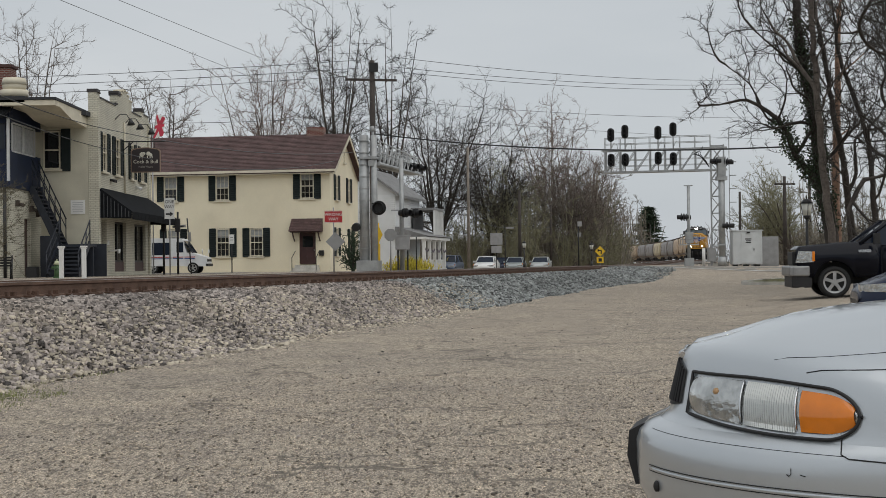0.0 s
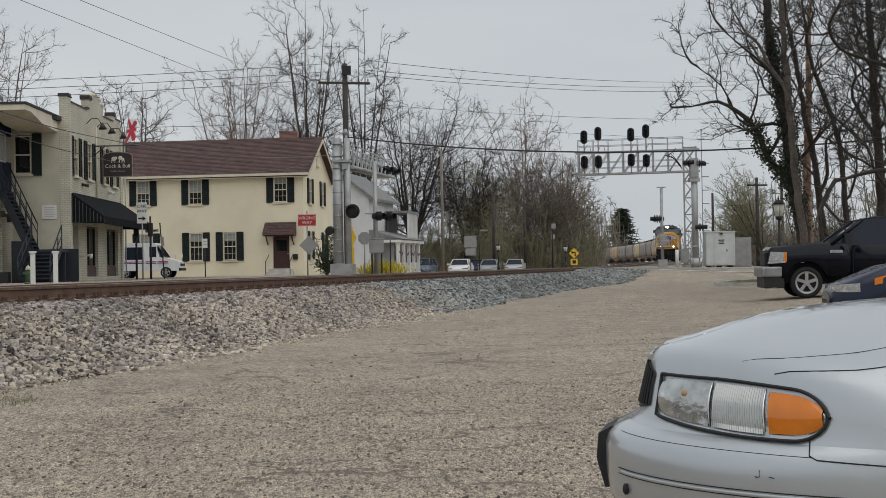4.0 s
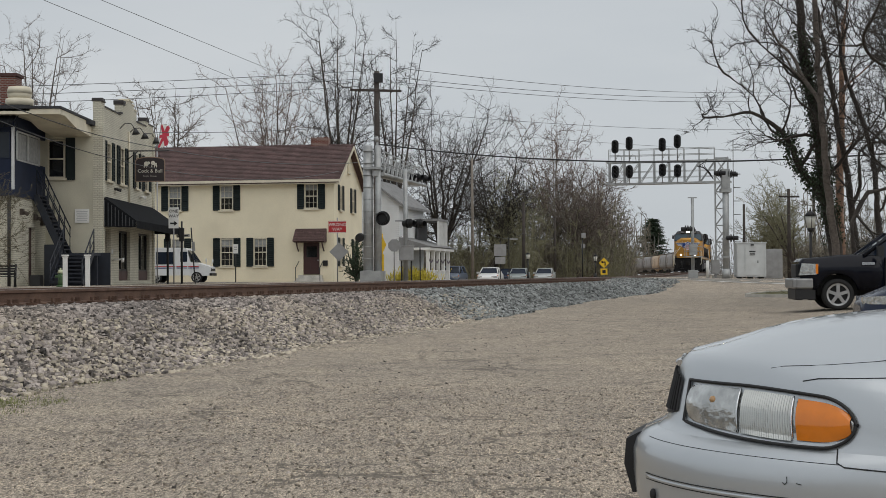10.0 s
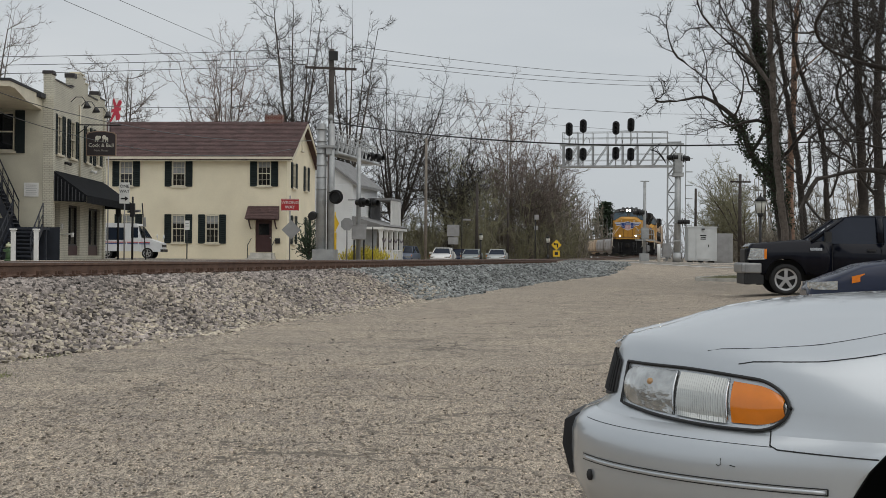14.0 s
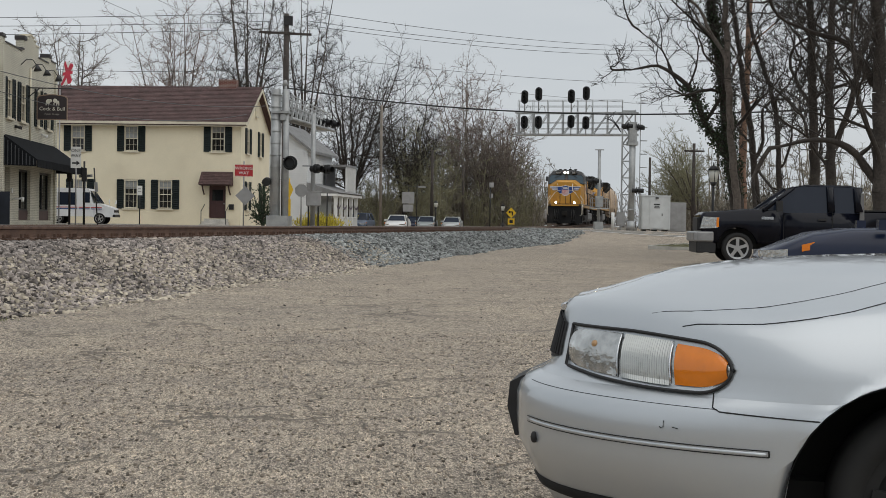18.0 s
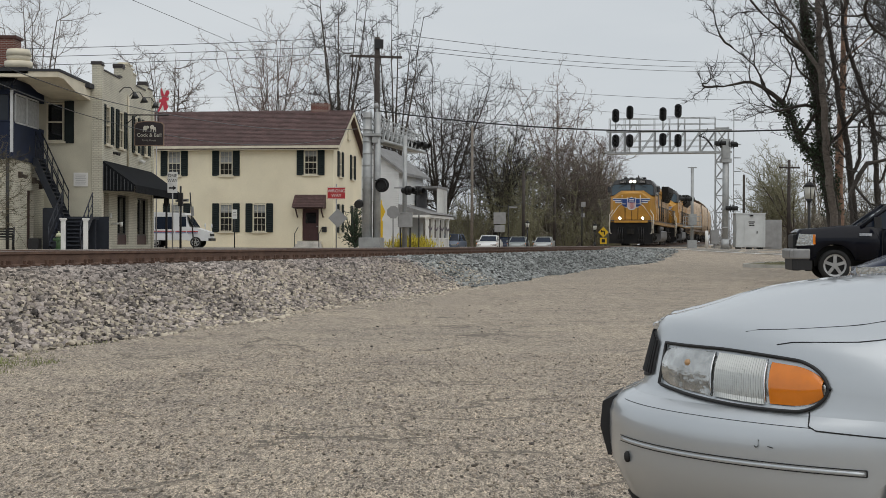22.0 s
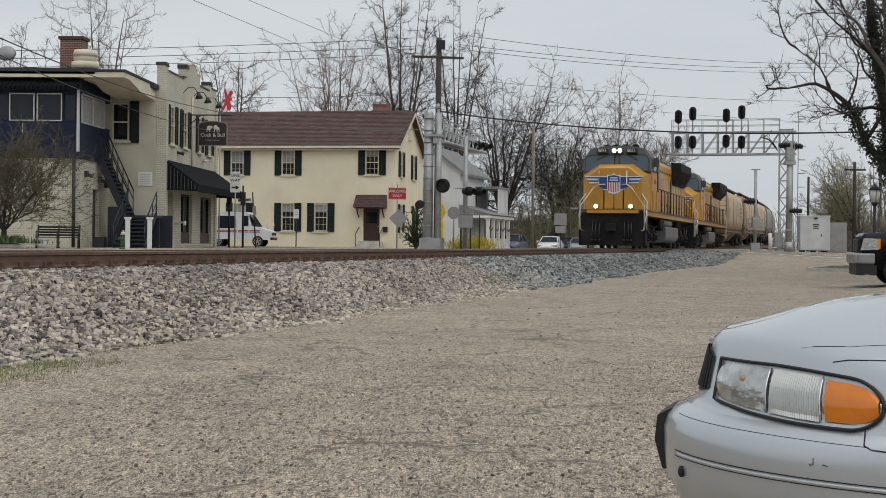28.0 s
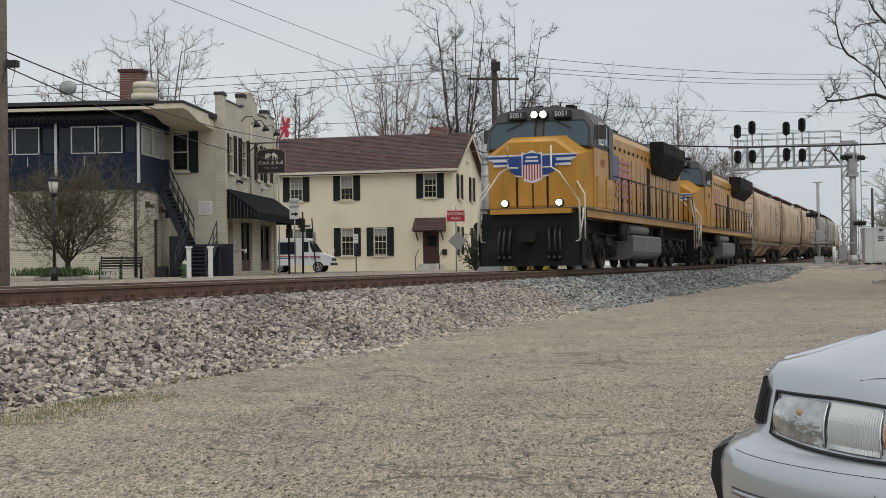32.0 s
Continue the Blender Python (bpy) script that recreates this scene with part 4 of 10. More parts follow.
for y, z in ((57.35, 3.95), (59.3, 3.8), (60.3, 3.6)):
    bm = B()
    box(bm, AX + 0.08, y, z, 0.14, 0.22, 0.26)
    rod(bm, (AX + 0.1, y, z), (AX + 0.35, y - 0.1, z - 0.1), 0.05, 0.09)
    part("wall_light", bm, mat("dark_bronze", (0.06, 0.045, 0.035), 0.5), wing)

# roof gear
bm = B()
box(bm, -20.45, 64.0, 9.45, 1.05, 0.9, 2.5)
chim = tagged(part("chimney", bm, RED_BRICK), "red brick chimney on the pub roof", "chimney")
part("chimney_cap", boxed((-20.45, 64.0, 10.72, 1.2, 1.05, 0.14)), mat("sooty_brick", (0.08, 0.04, 0.035), 0.9), chim)
vent = thing("roof_fan", "pale metal exhaust fan on the pub roof", "fan")
bm = B()
rod(bm, (-19.27, 62, 8.2), (-19.27, 62, 9.2), 0.42, 0.42, 16)
part("duct", bm, GALV, vent)
bm = B()
for z, r0, r1 in ((9.05, 0.62, 0.62), (9.35, 0.5, 0.56), (9.6, 0.58, 0.5)):
    rod(bm, (-19.27, 62, z), (-19.27, 62, z + 0.3), r0, r1, 18)
part("hood", bm, TRIM, vent)
dish = thing("satellite_dish", "grey satellite dish on the pub roof", "dish")
bm = B()
rod(bm, (-22.2, 60.3, 8.2), (-22.2, 60.3, 9.3), 0.03)
rod(bm, (-22.2, 60.2, 9.3), (-22.1, 59.7, 9.1), 0.015)
part("mast", bm, GALV, dish)
bm = B()
rings = [[Vector((-22.3, 60.2, 9.5)) + Vector((r * math.cos(a), -0.5 * (0.16 - r * r), r * math.sin(a) * 0.8)) for a in np.linspace(0, math.tau, 17)[:-1]] for r in (0.02, 0.18, 0.33, 0.42)]
loft(bm, rings)
part("reflector", bm, GALV, dish)
for x in (-21.6, -23.9, -18.1):
    tagged(part("roof_vent", boxed((x, 60.5, 8.4, 0.9, 0.7, 0.35)), ROOFING), "low dark roof vent box", "vent")

# outer stair, navy steel
stair = thing("outdoor_stair", "dark navy steel stair up to the porch", "stair")
ST = mat("stair_paint", (0.014, 0.018, 0.028), 0.5, var=0.2, scale=4)
steps = 15
for i in range(steps):
    x, z = -16.45 - 1.2 * i / (steps - 1), 2.2 + 2.55 * i / (steps - 1)
    part("step", boxed((x, 59.5, z, 0.26, 0.95, 0.05)), ST, stair)
for y in (59.0, 60.0):
    bm = B()
    box(bm, 0, 0, 0, 2.95, 0.05, 0.3, Matrix.Translation((-17.05, y, 3.42)) @ Matrix.Rotation(math.atan2(2.55, 1.2), 4, "Y"))
    part("stringer", bm, ST, stair)
    bars = [("handrail", (-16.4, y, 3.35), (-17.62, y, 5.95), 0.03), ("middle_rail", (-16.4, y, 2.95), (-17.62, y, 5.55), 0.02)]
    bars += [("baluster", (-16.42 - 0.235 * k, y, 2.25 + 0.5 * k), (-16.42 - 0.235 * k, y, 3.35 + 0.5 * k), 0.022) for k in range(6)]
    for name, a, b, r in bars:
        bm = B()
        rod(bm, a, b, r)
        part(name, bm, ST, stair)
part("landing", boxed((-15.8, 59.4, 2.16, 1.5, 1.2, 0.1)), ST, stair)
for i in range(7):
    part("step", boxed((-15.75, 58.65 - 0.26 * i, 2.0 - 0.17 * i, 1.3, 0.30, 0.06)), ST, stair)
for x in (-16.42, -15.08):
    bars = [("handrail", (x, 58.9, 3.25), (x, 56.9, 1.8), 0.03), ("middle_rail", (x, 58.9, 2.8), (x, 56.9, 1.4), 0.02)]
    bars += [("baluster", (x, 58.9 - 0.65 * k, 2.1 - 0.44 * k), (x, 58.9 - 0.65 * k, 3.25 - 0.47 * k), 0.025) for k in range(4)]
    for name, a, b, r in bars:
        bm = B()
        rod(bm, a, b, r)
        part(name, bm, ST, stair)
    bm = B()
    box(bm, 0, 0, 0, 0.05, 2.3, 0.26, Matrix.Translation((x, 57.9, 1.55)) @ Matrix.Rotation(math.atan2(1.3, 1.7), 4, "X"))
    part("stringer", bm, ST, stair)
for x in (-16.4, -15.1):
    part("support_post", boxed((x, 59.4, 1.45, 0.1, 0.1, 1.4)), ST, stair)
part("under_panel", boxed((-16.0, 60.3, 1.5, 2.6, 0.06, 1.5), (-16.85, 58.95, 1.7, 0.8, 0.05, 1.8)), ST, stair)

# hanging sign
hs = thing("hanging_sign", "dark maroon pub sign with cream lettering on an iron bracket", "sign")
SY = 66.0
bm = B()
rod(bm, (FX, SY, 7.32), (-13.2, SY, 7.32), 0.03)
rod(bm, (FX, SY, 6.85), (FX + 0.55, SY, 7.3), 0.025)
for x in (-14.6, -13.7):
    rod(bm, (x, SY, 7.32), (x, SY, 7.0), 0.012)
part("bracket", bm, BLACK, hs)


def sign_outline(w, h, crown):
    pts = [(-w / 2, -h / 2), (w / 2, -h / 2), (w / 2, h / 2 - crown)]
    pts += [(w / 2 - 0.1 - (w - 0.2) * i / 12, h / 2 - crown * 0.45 + crown * 0.45 * math.sin(math.pi * i / 12)) for i in range(13)]
    return pts + [(-w / 2, h / 2 - crown)]


bm = B()
prism(bm, [(x - 14.14, z + 6.42) for x, z in sign_outline(1.44, 1.22, 0.16)], "y", SY - 0.04, SY + 0.04)
part("board_edge", bm, mat("sign_gilt_edge", (0.25, 0.17, 0.12), 0.5), hs)
bm = B()
prism(bm, [(x - 14.14, z + 6.42) for x, z in sign_outline(1.36, 1.14, 0.16)], "y", SY - 0.05, SY + 0.05)
part("board", bm, SIGNBOARD, hs)
CREAM = mat("sign_cream", (0.62, 0.6, 0.52), 0.6, var=0.05)
letters("Cock & Bull", 0.25, face(-14.14, SY - 0.055, 6.33), CREAM, hs)
letters("Public House", 0.13, face(-14.14, SY - 0.055, 6.08), mat("sign_dim", (0.3, 0.28, 0.25)), hs)
bm = B()
for cx, cz, r in ((-14.32, 6.68, 0.12), (-14.22, 6.72, 0.08), (-14.0, 6.72, 0.11), (-13.88, 6.66, 0.08)):
    rod(bm, (cx, SY - 0.05, cz), (cx, SY - 0.058, cz), r, r * 0.8, 7)
for cx in (-14.42, -14.3, -14.05, -13.92, -13.82):
    box(bm, cx, SY - 0.055, 6.56, 0.04, 0.008, 0.12)
part("painted_emblem", bm, CREAM, hs, "two pale painted animal shapes")

# -- the yellow house --
HT = 8.0
house = thing("yellow_house", "two storey pale yellow house with dark shutters and brown roof", "house", pose(-6.9, 88.0, 0, 0, 0, -HT))
# local: x to the west negative, y to the back; origin at the front right corner
W, DP, EV, RG = 15.5, 9.0, 7.45, 9.95


def house_u(X, half=False):
    return (X + 6.9) * (1 + 0.0014 * abs(X + 6.9)) / math.cos(radians(HT))


wins = [(house_u(-17.37), 6.35, 1.67), (house_u(-13.96), 6.35, 1.67), (house_u(-8.39), 6.38, 1.67), (house_u(-13.95), 2.75, 1.87), (house_u(-11.75), 2.75, 1.87), (house_u(-17.2), 2.75, 1.87)]
dx0 = house_u(-8.4)
holes = [(u - 0.45, u + 0.45, z - h / 2, z + h / 2) for u, z, h in wins] + [(dx0 - 0.55, dx0 + 0.55, 1.25, 3.35)]
bm = B()
wall_with_holes(bm, "y", 0, -W, 0, 0.7, EV, holes, 0.3)
part("front_wall", bm, YELLOW_WALL, house, "pale yellow painted front wall")
gw = [(2.1, 6.35, 1.67), (6.1, 6.35, 1.67), (2.1, 2.75, 1.87), (6.6, 2.75, 1.87)]
bm = B()
wall_with_holes(bm, "x", 0, 0.3, DP, 0.7, EV, [(y - 0.45, y + 0.45, z - h / 2, z + h / 2) for y, z, h in gw], 0.3)
prism(bm, [(0.0, EV), (DP, EV), (DP / 2, RG)], "x", -0.3, 0)
part("gable_wall", bm, YELLOW_WALL, house, "pale yellow gable wall")
part("back_wall", boxed((-W / 2, DP + 0.15, 4, W, 0.3, 6.9), (-W + 0.15, DP / 2, 4, 0.3, DP, 6.9)), YELLOW_WALL, house)
# dark sheet through the house; its colour stands in for unlit rooms
part("dark_inside", boxed((-W / 2, DP / 2, 4.3, W - 0.8, 0.1, 6.0)), mat("room_shade", (0.05, 0.045, 0.04), 0.9), house, "dark sheet standing in for unlit rooms")
for k, (u, z, h) in enumerate(wins):
    sash_window(house, 0.88, h - 0.05, pose(u, 0.0, z), (3, 2), True, True, TRIM, blind=0.48 if z > 5 and k < 2 else (0.3 if z < 5 else 0.25))
for y, z, h in gw:
    sash_window(house, 0.88, h - 0.05, pose(0.0, y, z, 0, 0, 90), (3, 2), True, True, TRIM, blind=0.3)
sash_window(house, 0.5, 0.8, pose(0.02, DP / 2, 8.6, 0, 0, 90), (2, 1), False, True, TRIM)
up = Vector((0, DP / 2 + 0.45, RG + 0.12 - (EV - 0.12)))
bm = B()
shingled(bm, Vector((-W - 0.4, -0.45, EV - 0.02)), Vector((1, 0, 0)), up.normalized(), W + 0.85, up.length, 26, 0.42)
shingled(bm, Vector((-W - 0.4, DP + 0.45, EV - 0.02)), Vector((1, 0, 0)), Vector((0, -up.y, up.z)).normalized(), W + 0.85, up.length, 10, 0.8)
roof = part("roof", bm, SHINGLE, house, "weathered brown shingle roof", kind="stuff")
bm = B()
prism(bm, [(-0.5, EV - 0.12), (DP / 2, RG + 0.02), (DP / 2, RG - 0.1), (-0.5, EV - 0.24)], "x", -W - 0.4, 0.42)
prism(bm, [(DP + 0.5, EV - 0.12), (DP + 0.5, EV - 0.24), (DP / 2, RG - 0.1), (DP / 2, RG + 0.02)], "x", -W - 0.4, 0.42)
part("roof_deck", bm, SHINGLE, house)
bm = B()
box(bm, -W / 2, -0.5, EV - 0.1, W + 0.9, 0.14, 0.16)
box(bm, -W / 2, -0.22, EV - 0.26, W + 0.5, 0.5, 0.06)
for sgn in (-1, 1):
    m = Matrix.Translation((0.43, DP / 2 + sgn * (DP / 4 + 0.2), (EV + RG) / 2 - 0.12)) @ Matrix.Rotation(-sgn * math.atan2(RG - EV + 0.24, DP / 2 + 0.45), 4, "X")
    box(bm, 0, 0, 0, 0.05, up.length, 0.2, m)
part("gutter_board", bm, TRIM, house, "cream gutter and rake boards")
for x, w, h in ((house_u(-8.9) + 0.1, 1.2, 1.1), (-W + 0.9, 1.1, 1.0)):
    part("chimney", boxed((x, DP / 2 + 0.1, 10.1, w, 0.7, h)), RED_BRICK, house, "red brick ridge chimney")
bm = B()
box(bm, dx0, 0.2, 2.32, 1.1, 0.06, 2.06)
for zz in (1.75, 2.45, 3.0):
    for sx in (-0.25, 0.25):
        box(bm, dx0 + sx, 0.16, zz, 0.36, 0.03, 0.5 if zz < 3 else 0.3)
hd = part("door", bm, DARKWOOD, house, "dark maroon front door")
part("door_glass", boxed((dx0, 0.14, 2.75, 0.7, 0.02, 0.7)), PANE, hd)
bm = B()
rod(bm, (dx0 + 0.42, 0.1, 2.2), (dx0 + 0.42, 0.18, 2.2), 0.04)
part("door_handle", bm, GALV, hd)
for i in range(3):
    part("door_step", boxed((dx0, -0.35 - 0.28 * i + 0.2, 1.14 - 0.18 * i, 1.5 + 0.15 * i, 0.7, 0.18)), CONCRETE, house)
hood = part("door_hood", boxed((dx0, -0.3, 3.4, 2.0, 0.8, 0.1)), DARKWOOD, house, "brown shingled door hood on brackets")
bm = B()
shingled(bm, Vector((dx0 - 1.05, -0.85, 3.42)), Vector((1, 0, 0)), Vector((0, 0.9, 0.85)).normalized(), 2.1, 1.22, 8, 0.28)
prism(bm, [(-0.85, 3.4), (0.0, 3.4), (0.0, 4.26)], "x", dx0 - 1.03, dx0 + 1.03)
part("hood_roof", bm, SHINGLE, hood)
for sx in (-0.85, 0.85):
    bm = B()
    pipe(bm, [(dx0 + sx, -0.02, 2.8), (dx0 + sx, -0.3, 3.0), (dx0 + sx, -0.6, 3.36)], 0.05)
    part("hood_bracket", bm, DARKWOOD, hood)
for sx in (-0.8, 0.8):
    bm = B()
    rod(bm, (dx0 + sx, -1.0, 0.75), (dx0 + sx, -1.0, 1.75), 0.025)
    rod(bm, (dx0 + sx, -1.0, 1.7), (dx0 + sx, -0.05, 2.15), 0.025)
    part("handrail", bm, BLACK, house)
part("mailbox", boxed((dx0 + 0.95, -0.06, 2.0, 0.3, 0.14, 0.35)), BLACK, house)

# -- the white house behind the crossing --
wh = thing("white_house", "white clapboard house with a columned porch, grey roofs", "house", pose(-3.3, 110, -0.4, 0, 0, -12))
CLAP = mat("white_clapboard", (0.66, 0.67, 0.67), 0.7, var=0.06, scale=1)
GREYROOF = mat("grey_shingle", (0.2, 0.2, 0.2), 0.9, var=0.2, scale=2, grain=0.2)
bm = B()
for i in range(42):
    z = 0.7 + 6.6 * i / 42
    prism(bm, [(-0.03, z), (0.02, z + 0.158), (0.3, z + 0.158), (0.3, z)], "x", -5.2, 0.0)
    prism(bm, [(0.03, z), (-0.02, z + 0.158), (-0.3, z + 0.158), (-0.3, z)], "y", 0.0, 9.0)
part("wall", bm, CLAP, wh, "white clapboard wall", kind="stuff")
part("core", boxed((-2.6, 4.6, 4, 4.6, 8.4, 6.5)), CLAP, wh)
bm = B()
prism(bm, [(-5.4, 7.2), (0.3, 7.2), (-2.6, 9.4)], "y", 0.05, 9)
part("gable", bm, CLAP, wh)
bm = B()
prism(bm, [(-2.6, 9.6), (-2.6, 9.4), (0.55, 7.05), (0.55, 7.25)], "y", -0.4, 9.4)
prism(bm, [(-2.6, 9.4), (-2.6, 9.6), (-5.8, 7.25), (-5.8, 7.05)], "y", -0.4, 9.4)
part("roof", bm, GREYROOF, wh, "grey shingle roof")
for y, z in ((1.2, 5.6), (2.5, 5.6), (4.5, 5.6), (1.5, 2.4)):
    sash_window(wh, 0.75, 1.5, pose(-0.08, y, z, 0, 0, 90), (2, 1), False, True, WHITE)
bm = B()
box(bm, 1.25, 4.6, 3.85, 2.7, 9.6, 0.18)
prism(bm, [(0.0, 4.7), (0.0, 3.9), (2.75, 3.9)], "y", -0.2, 9.4)
box(bm, 1.0, 7.5, 6.3, 2.2, 4.0, 0.2)
part("porch_roof", bm, GREYROOF, wh)
part("porch_fascia", boxed((2.55, 4.6, 3.72, 0.14, 9.7, 0.2), (1.2, -0.15, 3.72, 2.6, 0.14, 0.2)), WHITE, wh)
part("porch_floor", boxed((1.25, 4.6, 1.0, 2.5, 9.2, 0.2)), CONCRETE, wh)
for y in (0.1, 2.1, 4.1, 6.1, 8.1):
    bm = B()
    box(bm, 2.35, y, 2.35, 0.26, 0.26, 2.6)
    box(bm, 2.35, y, 1.15, 0.36, 0.36, 0.2)
    box(bm, 2.35, y, 3.58, 0.36, 0.36, 0.14)
    part("porch_column", bm, WHITE, wh, "square white porch column")
bm = B()
for y in np.linspace(0.3, 8, 40):
    box(bm, 2.4, y, 1.55, 0.04, 0.04, 0.8)
box(bm, 2.4, 4.1, 1.95, 0.07, 8, 0.06)
part("porch_rail", bm, WHITE, wh)
bm = B()
for y in np.linspace(5.7, 9.3, 9):
    box(bm, 2.0, y, 5.2, 0.12, 0.12, 2.2)
part("upper_porch_post", bm, WHITE, wh, kind="stuff")
# dark slab on the wall in place of the shade behind the posts
part("upper_porch_dark", boxed((0.2, 7.5, 5.2, 0.1, 3.8, 2.2)), mat("porch_shade", (0.08, 0.08, 0.085), 0.8), wh)
bm = B()
for i, y in enumerate(np.linspace(0.6, 7.6, 4)):
    for j in range(9):
        box(bm, 2.5, y + 0.16 * (j - 4), 2.75 + 0.012 * (j - 4) ** 2 - 0.1, 0.02, 0.13, 0.18)
part("porch_bunting", bm, mat("dark_bunting", (0.12, 0.1, 0.12), 0.8), wh, "row of small dark bunting flags", kind="stuff")
# ---- the train ----
YELLOW = mat("armour_yellow", (0.46, 0.225, 0.02), 0.45, var=0.12, scale=1.2, grain=0.06, grain_scale=25, stain=(0.25, 0.11, 0.02, 0.6), obj=-1, coat=0.15)
LOCOGREY = mat("loco_grey", (0.055, 0.055, 0.058), 0.5, var=0.15, scale=1.5, obj=-1, stain=(0.09, 0.09, 0.09, 0.5))
UNDER = mat("grimy_underframe", (0.014, 0.013, 0.012), 0.85, var=0.3, scale=3, grain=0.2, obj=-1, stain=(0.045, 0.036, 0.028, 0.6), spec=0.25)
PILOT = mat("pilot_black", (0.011, 0.011, 0.012), 0.75, var=0.25, scale=2, obj=-1, stain=(0.03, 0.027, 0.025, 0.5), spec=0.25)
TANKGREY = mat("tank_grey", (0.135, 0.135, 0.138), 0.55, var=0.2, scale=1.5, obj=-1, stain=(0.12, 0.115, 0.11, 0.6))
RAILWHITE = mat("handrail_white", (0.62, 0.58, 0.5), 0.5, var=0.1, scale=3, obj=-1)
BLUE = mat("emblem_blue", (0.012, 0.05, 0.22), 0.45, var=0.05, obj=-1)
EMWHITE = mat("emblem_white", (0.65, 0.65, 0.66), 0.5, var=0.05, obj=-1)
EMRED = mat("emblem_red", (0.4, 0.05, 0.04), 0.5, var=0.05, obj=-1)
PINK = mat("faded_red_stripe", (0.42, 0.17, 0.16), 0.6, var=0.2, scale=4, obj=-1)
BOARD = mat("number_board_black", (0.015, 0.015, 0.015), 0.4, var=0.05, obj=-1)
WHEELSTEEL = mat("wheel_steel", (0.06, 0.05, 0.045), 0.6, 0.4, var=0.3, scale=5, obj=-1)
TREAD = mat("wheel_tread", (0.35, 0.33, 0.3), 0.35, 0.8, var=0.1, obj=-1)
# blue of the mirrored sky partly put into the base colour
CABGLASS = glass("cab_glass", (0.06, 0.09, 0.115), 0.06)
HEADLAMP = mat("headlamp_glow", (1, 0.9, 0.7), 0.3, var=0, glow=(1.0, 0.84, 0.58, 30.0))
DITCH = mat("ditch_lamp_glow", (1, 0.92, 0.75), 0.3, var=0, glow=(1.0, 0.84, 0.6, 22.0))
ROLLING = []


def wheelset(parent, y, r):
    """One axle with two flanged wheels, which rolls."""
    bm = B()
    rod(bm, (-0.75, 0, 0), (0.75, 0, 0), 0.09, seg=8)
    ws = part("wheelset", bm, WHEELSTEEL, parent)
    ws.matrix_basis = pose(0, y, r)
    for sx in (-1, 1):
        bm = B()
        rod(bm, (sx * 0.69, 0, 0), (sx * 0.82, 0, 0), r, r - 0.01, 24)
        rod(bm, (sx * 0.67, 0, 0), (sx * 0.69, 0, 0), r + 0.028, r + 0.02, 24)
        rod(bm, (sx * 0.82, 0, 0), (sx * 0.84, 0, 0), r - 0.07, r - 0.07, 24)
        rod(bm, (sx * 0.8, 0, 0), (sx * 0.9, 0, 0), 0.14, 0.12, 12)
        for k in range(4):
            a = k * math.tau / 4
            rod(bm, (sx * 0.83, 0.26 * math.cos(a), 0.26 * math.sin(a)), (sx * 0.86, 0.26 * math.cos(a), 0.26 * math.sin(a)), 0.035, seg=6)
        part("wheel", bm, WHEELSTEEL, ws)
    ROLLING.append((ws, y, r))
    return ws


def loco_truck(parent, yc, r=0.53, gap=1.85, name="bogie"):
    """A three-axle truck: side frames with springs, boxes, brake gear."""
    for sx in (-1, 1):
        bm = B()
        x = sx * 1.05
        prism(bm, [(yc - 2.7, 0.62), (yc - 2.3, 0.5), (yc + 2.3, 0.5), (yc + 2.7, 0.62), (yc + 2.6, 0.86), (yc + 1.0, 0.95), (yc - 1.0, 0.95), (yc - 2.6, 0.86)], "x", x - 0.07, x + 0.07)
        for k in (-1, 0, 1):
            box(bm, x + sx * 0.08, yc + k * gap, 0.55, 0.16, 0.42, 0.4, bevel=0.03)
            rod(bm, (x + sx * 0.1, yc + k * gap, 0.55), (x + sx * 0.24, yc + k * gap, 0.55), 0.15, 0.12, 12)
            for d in (-0.42, 0.42):
                for z in (0.55, 0.65, 0.75):
                    rod(bm, (x + sx * 0.06, yc + k * gap + d, z), (x + sx * 0.06, yc + k * gap + d, z + 0.06), 0.1, seg=10)
        for k in (-0.5, 0.5):
            box(bm, x + sx * 0.1, yc + k * gap, 0.92, 0.14, 0.5, 0.22, bevel=0.02)
            rod(bm, (x + sx * 0.14, yc + k * gap - 0.3, 0.78), (x + sx * 0.14, yc + k * gap + 0.3, 0.72), 0.07)
            rod(bm, (x + sx * 0.12, yc + k * gap, 0.3), (x + sx * 0.12, yc + k * gap, 0.9), 0.03)
        pipe(bm, [(x + sx * 0.16, yc - 2.5, 1.05), (x + sx * 0.18, yc - 1.0, 1.08), (x + sx * 0.18, yc + 1.0, 1.02), (x + sx * 0.16, yc + 2.5, 1.06)], 0.025)
        part(name, bm, UNDER, parent, "grimy cast truck side frame")
    for k in (-1, 0, 1):
        wheelset(parent, yc + k * gap, r)


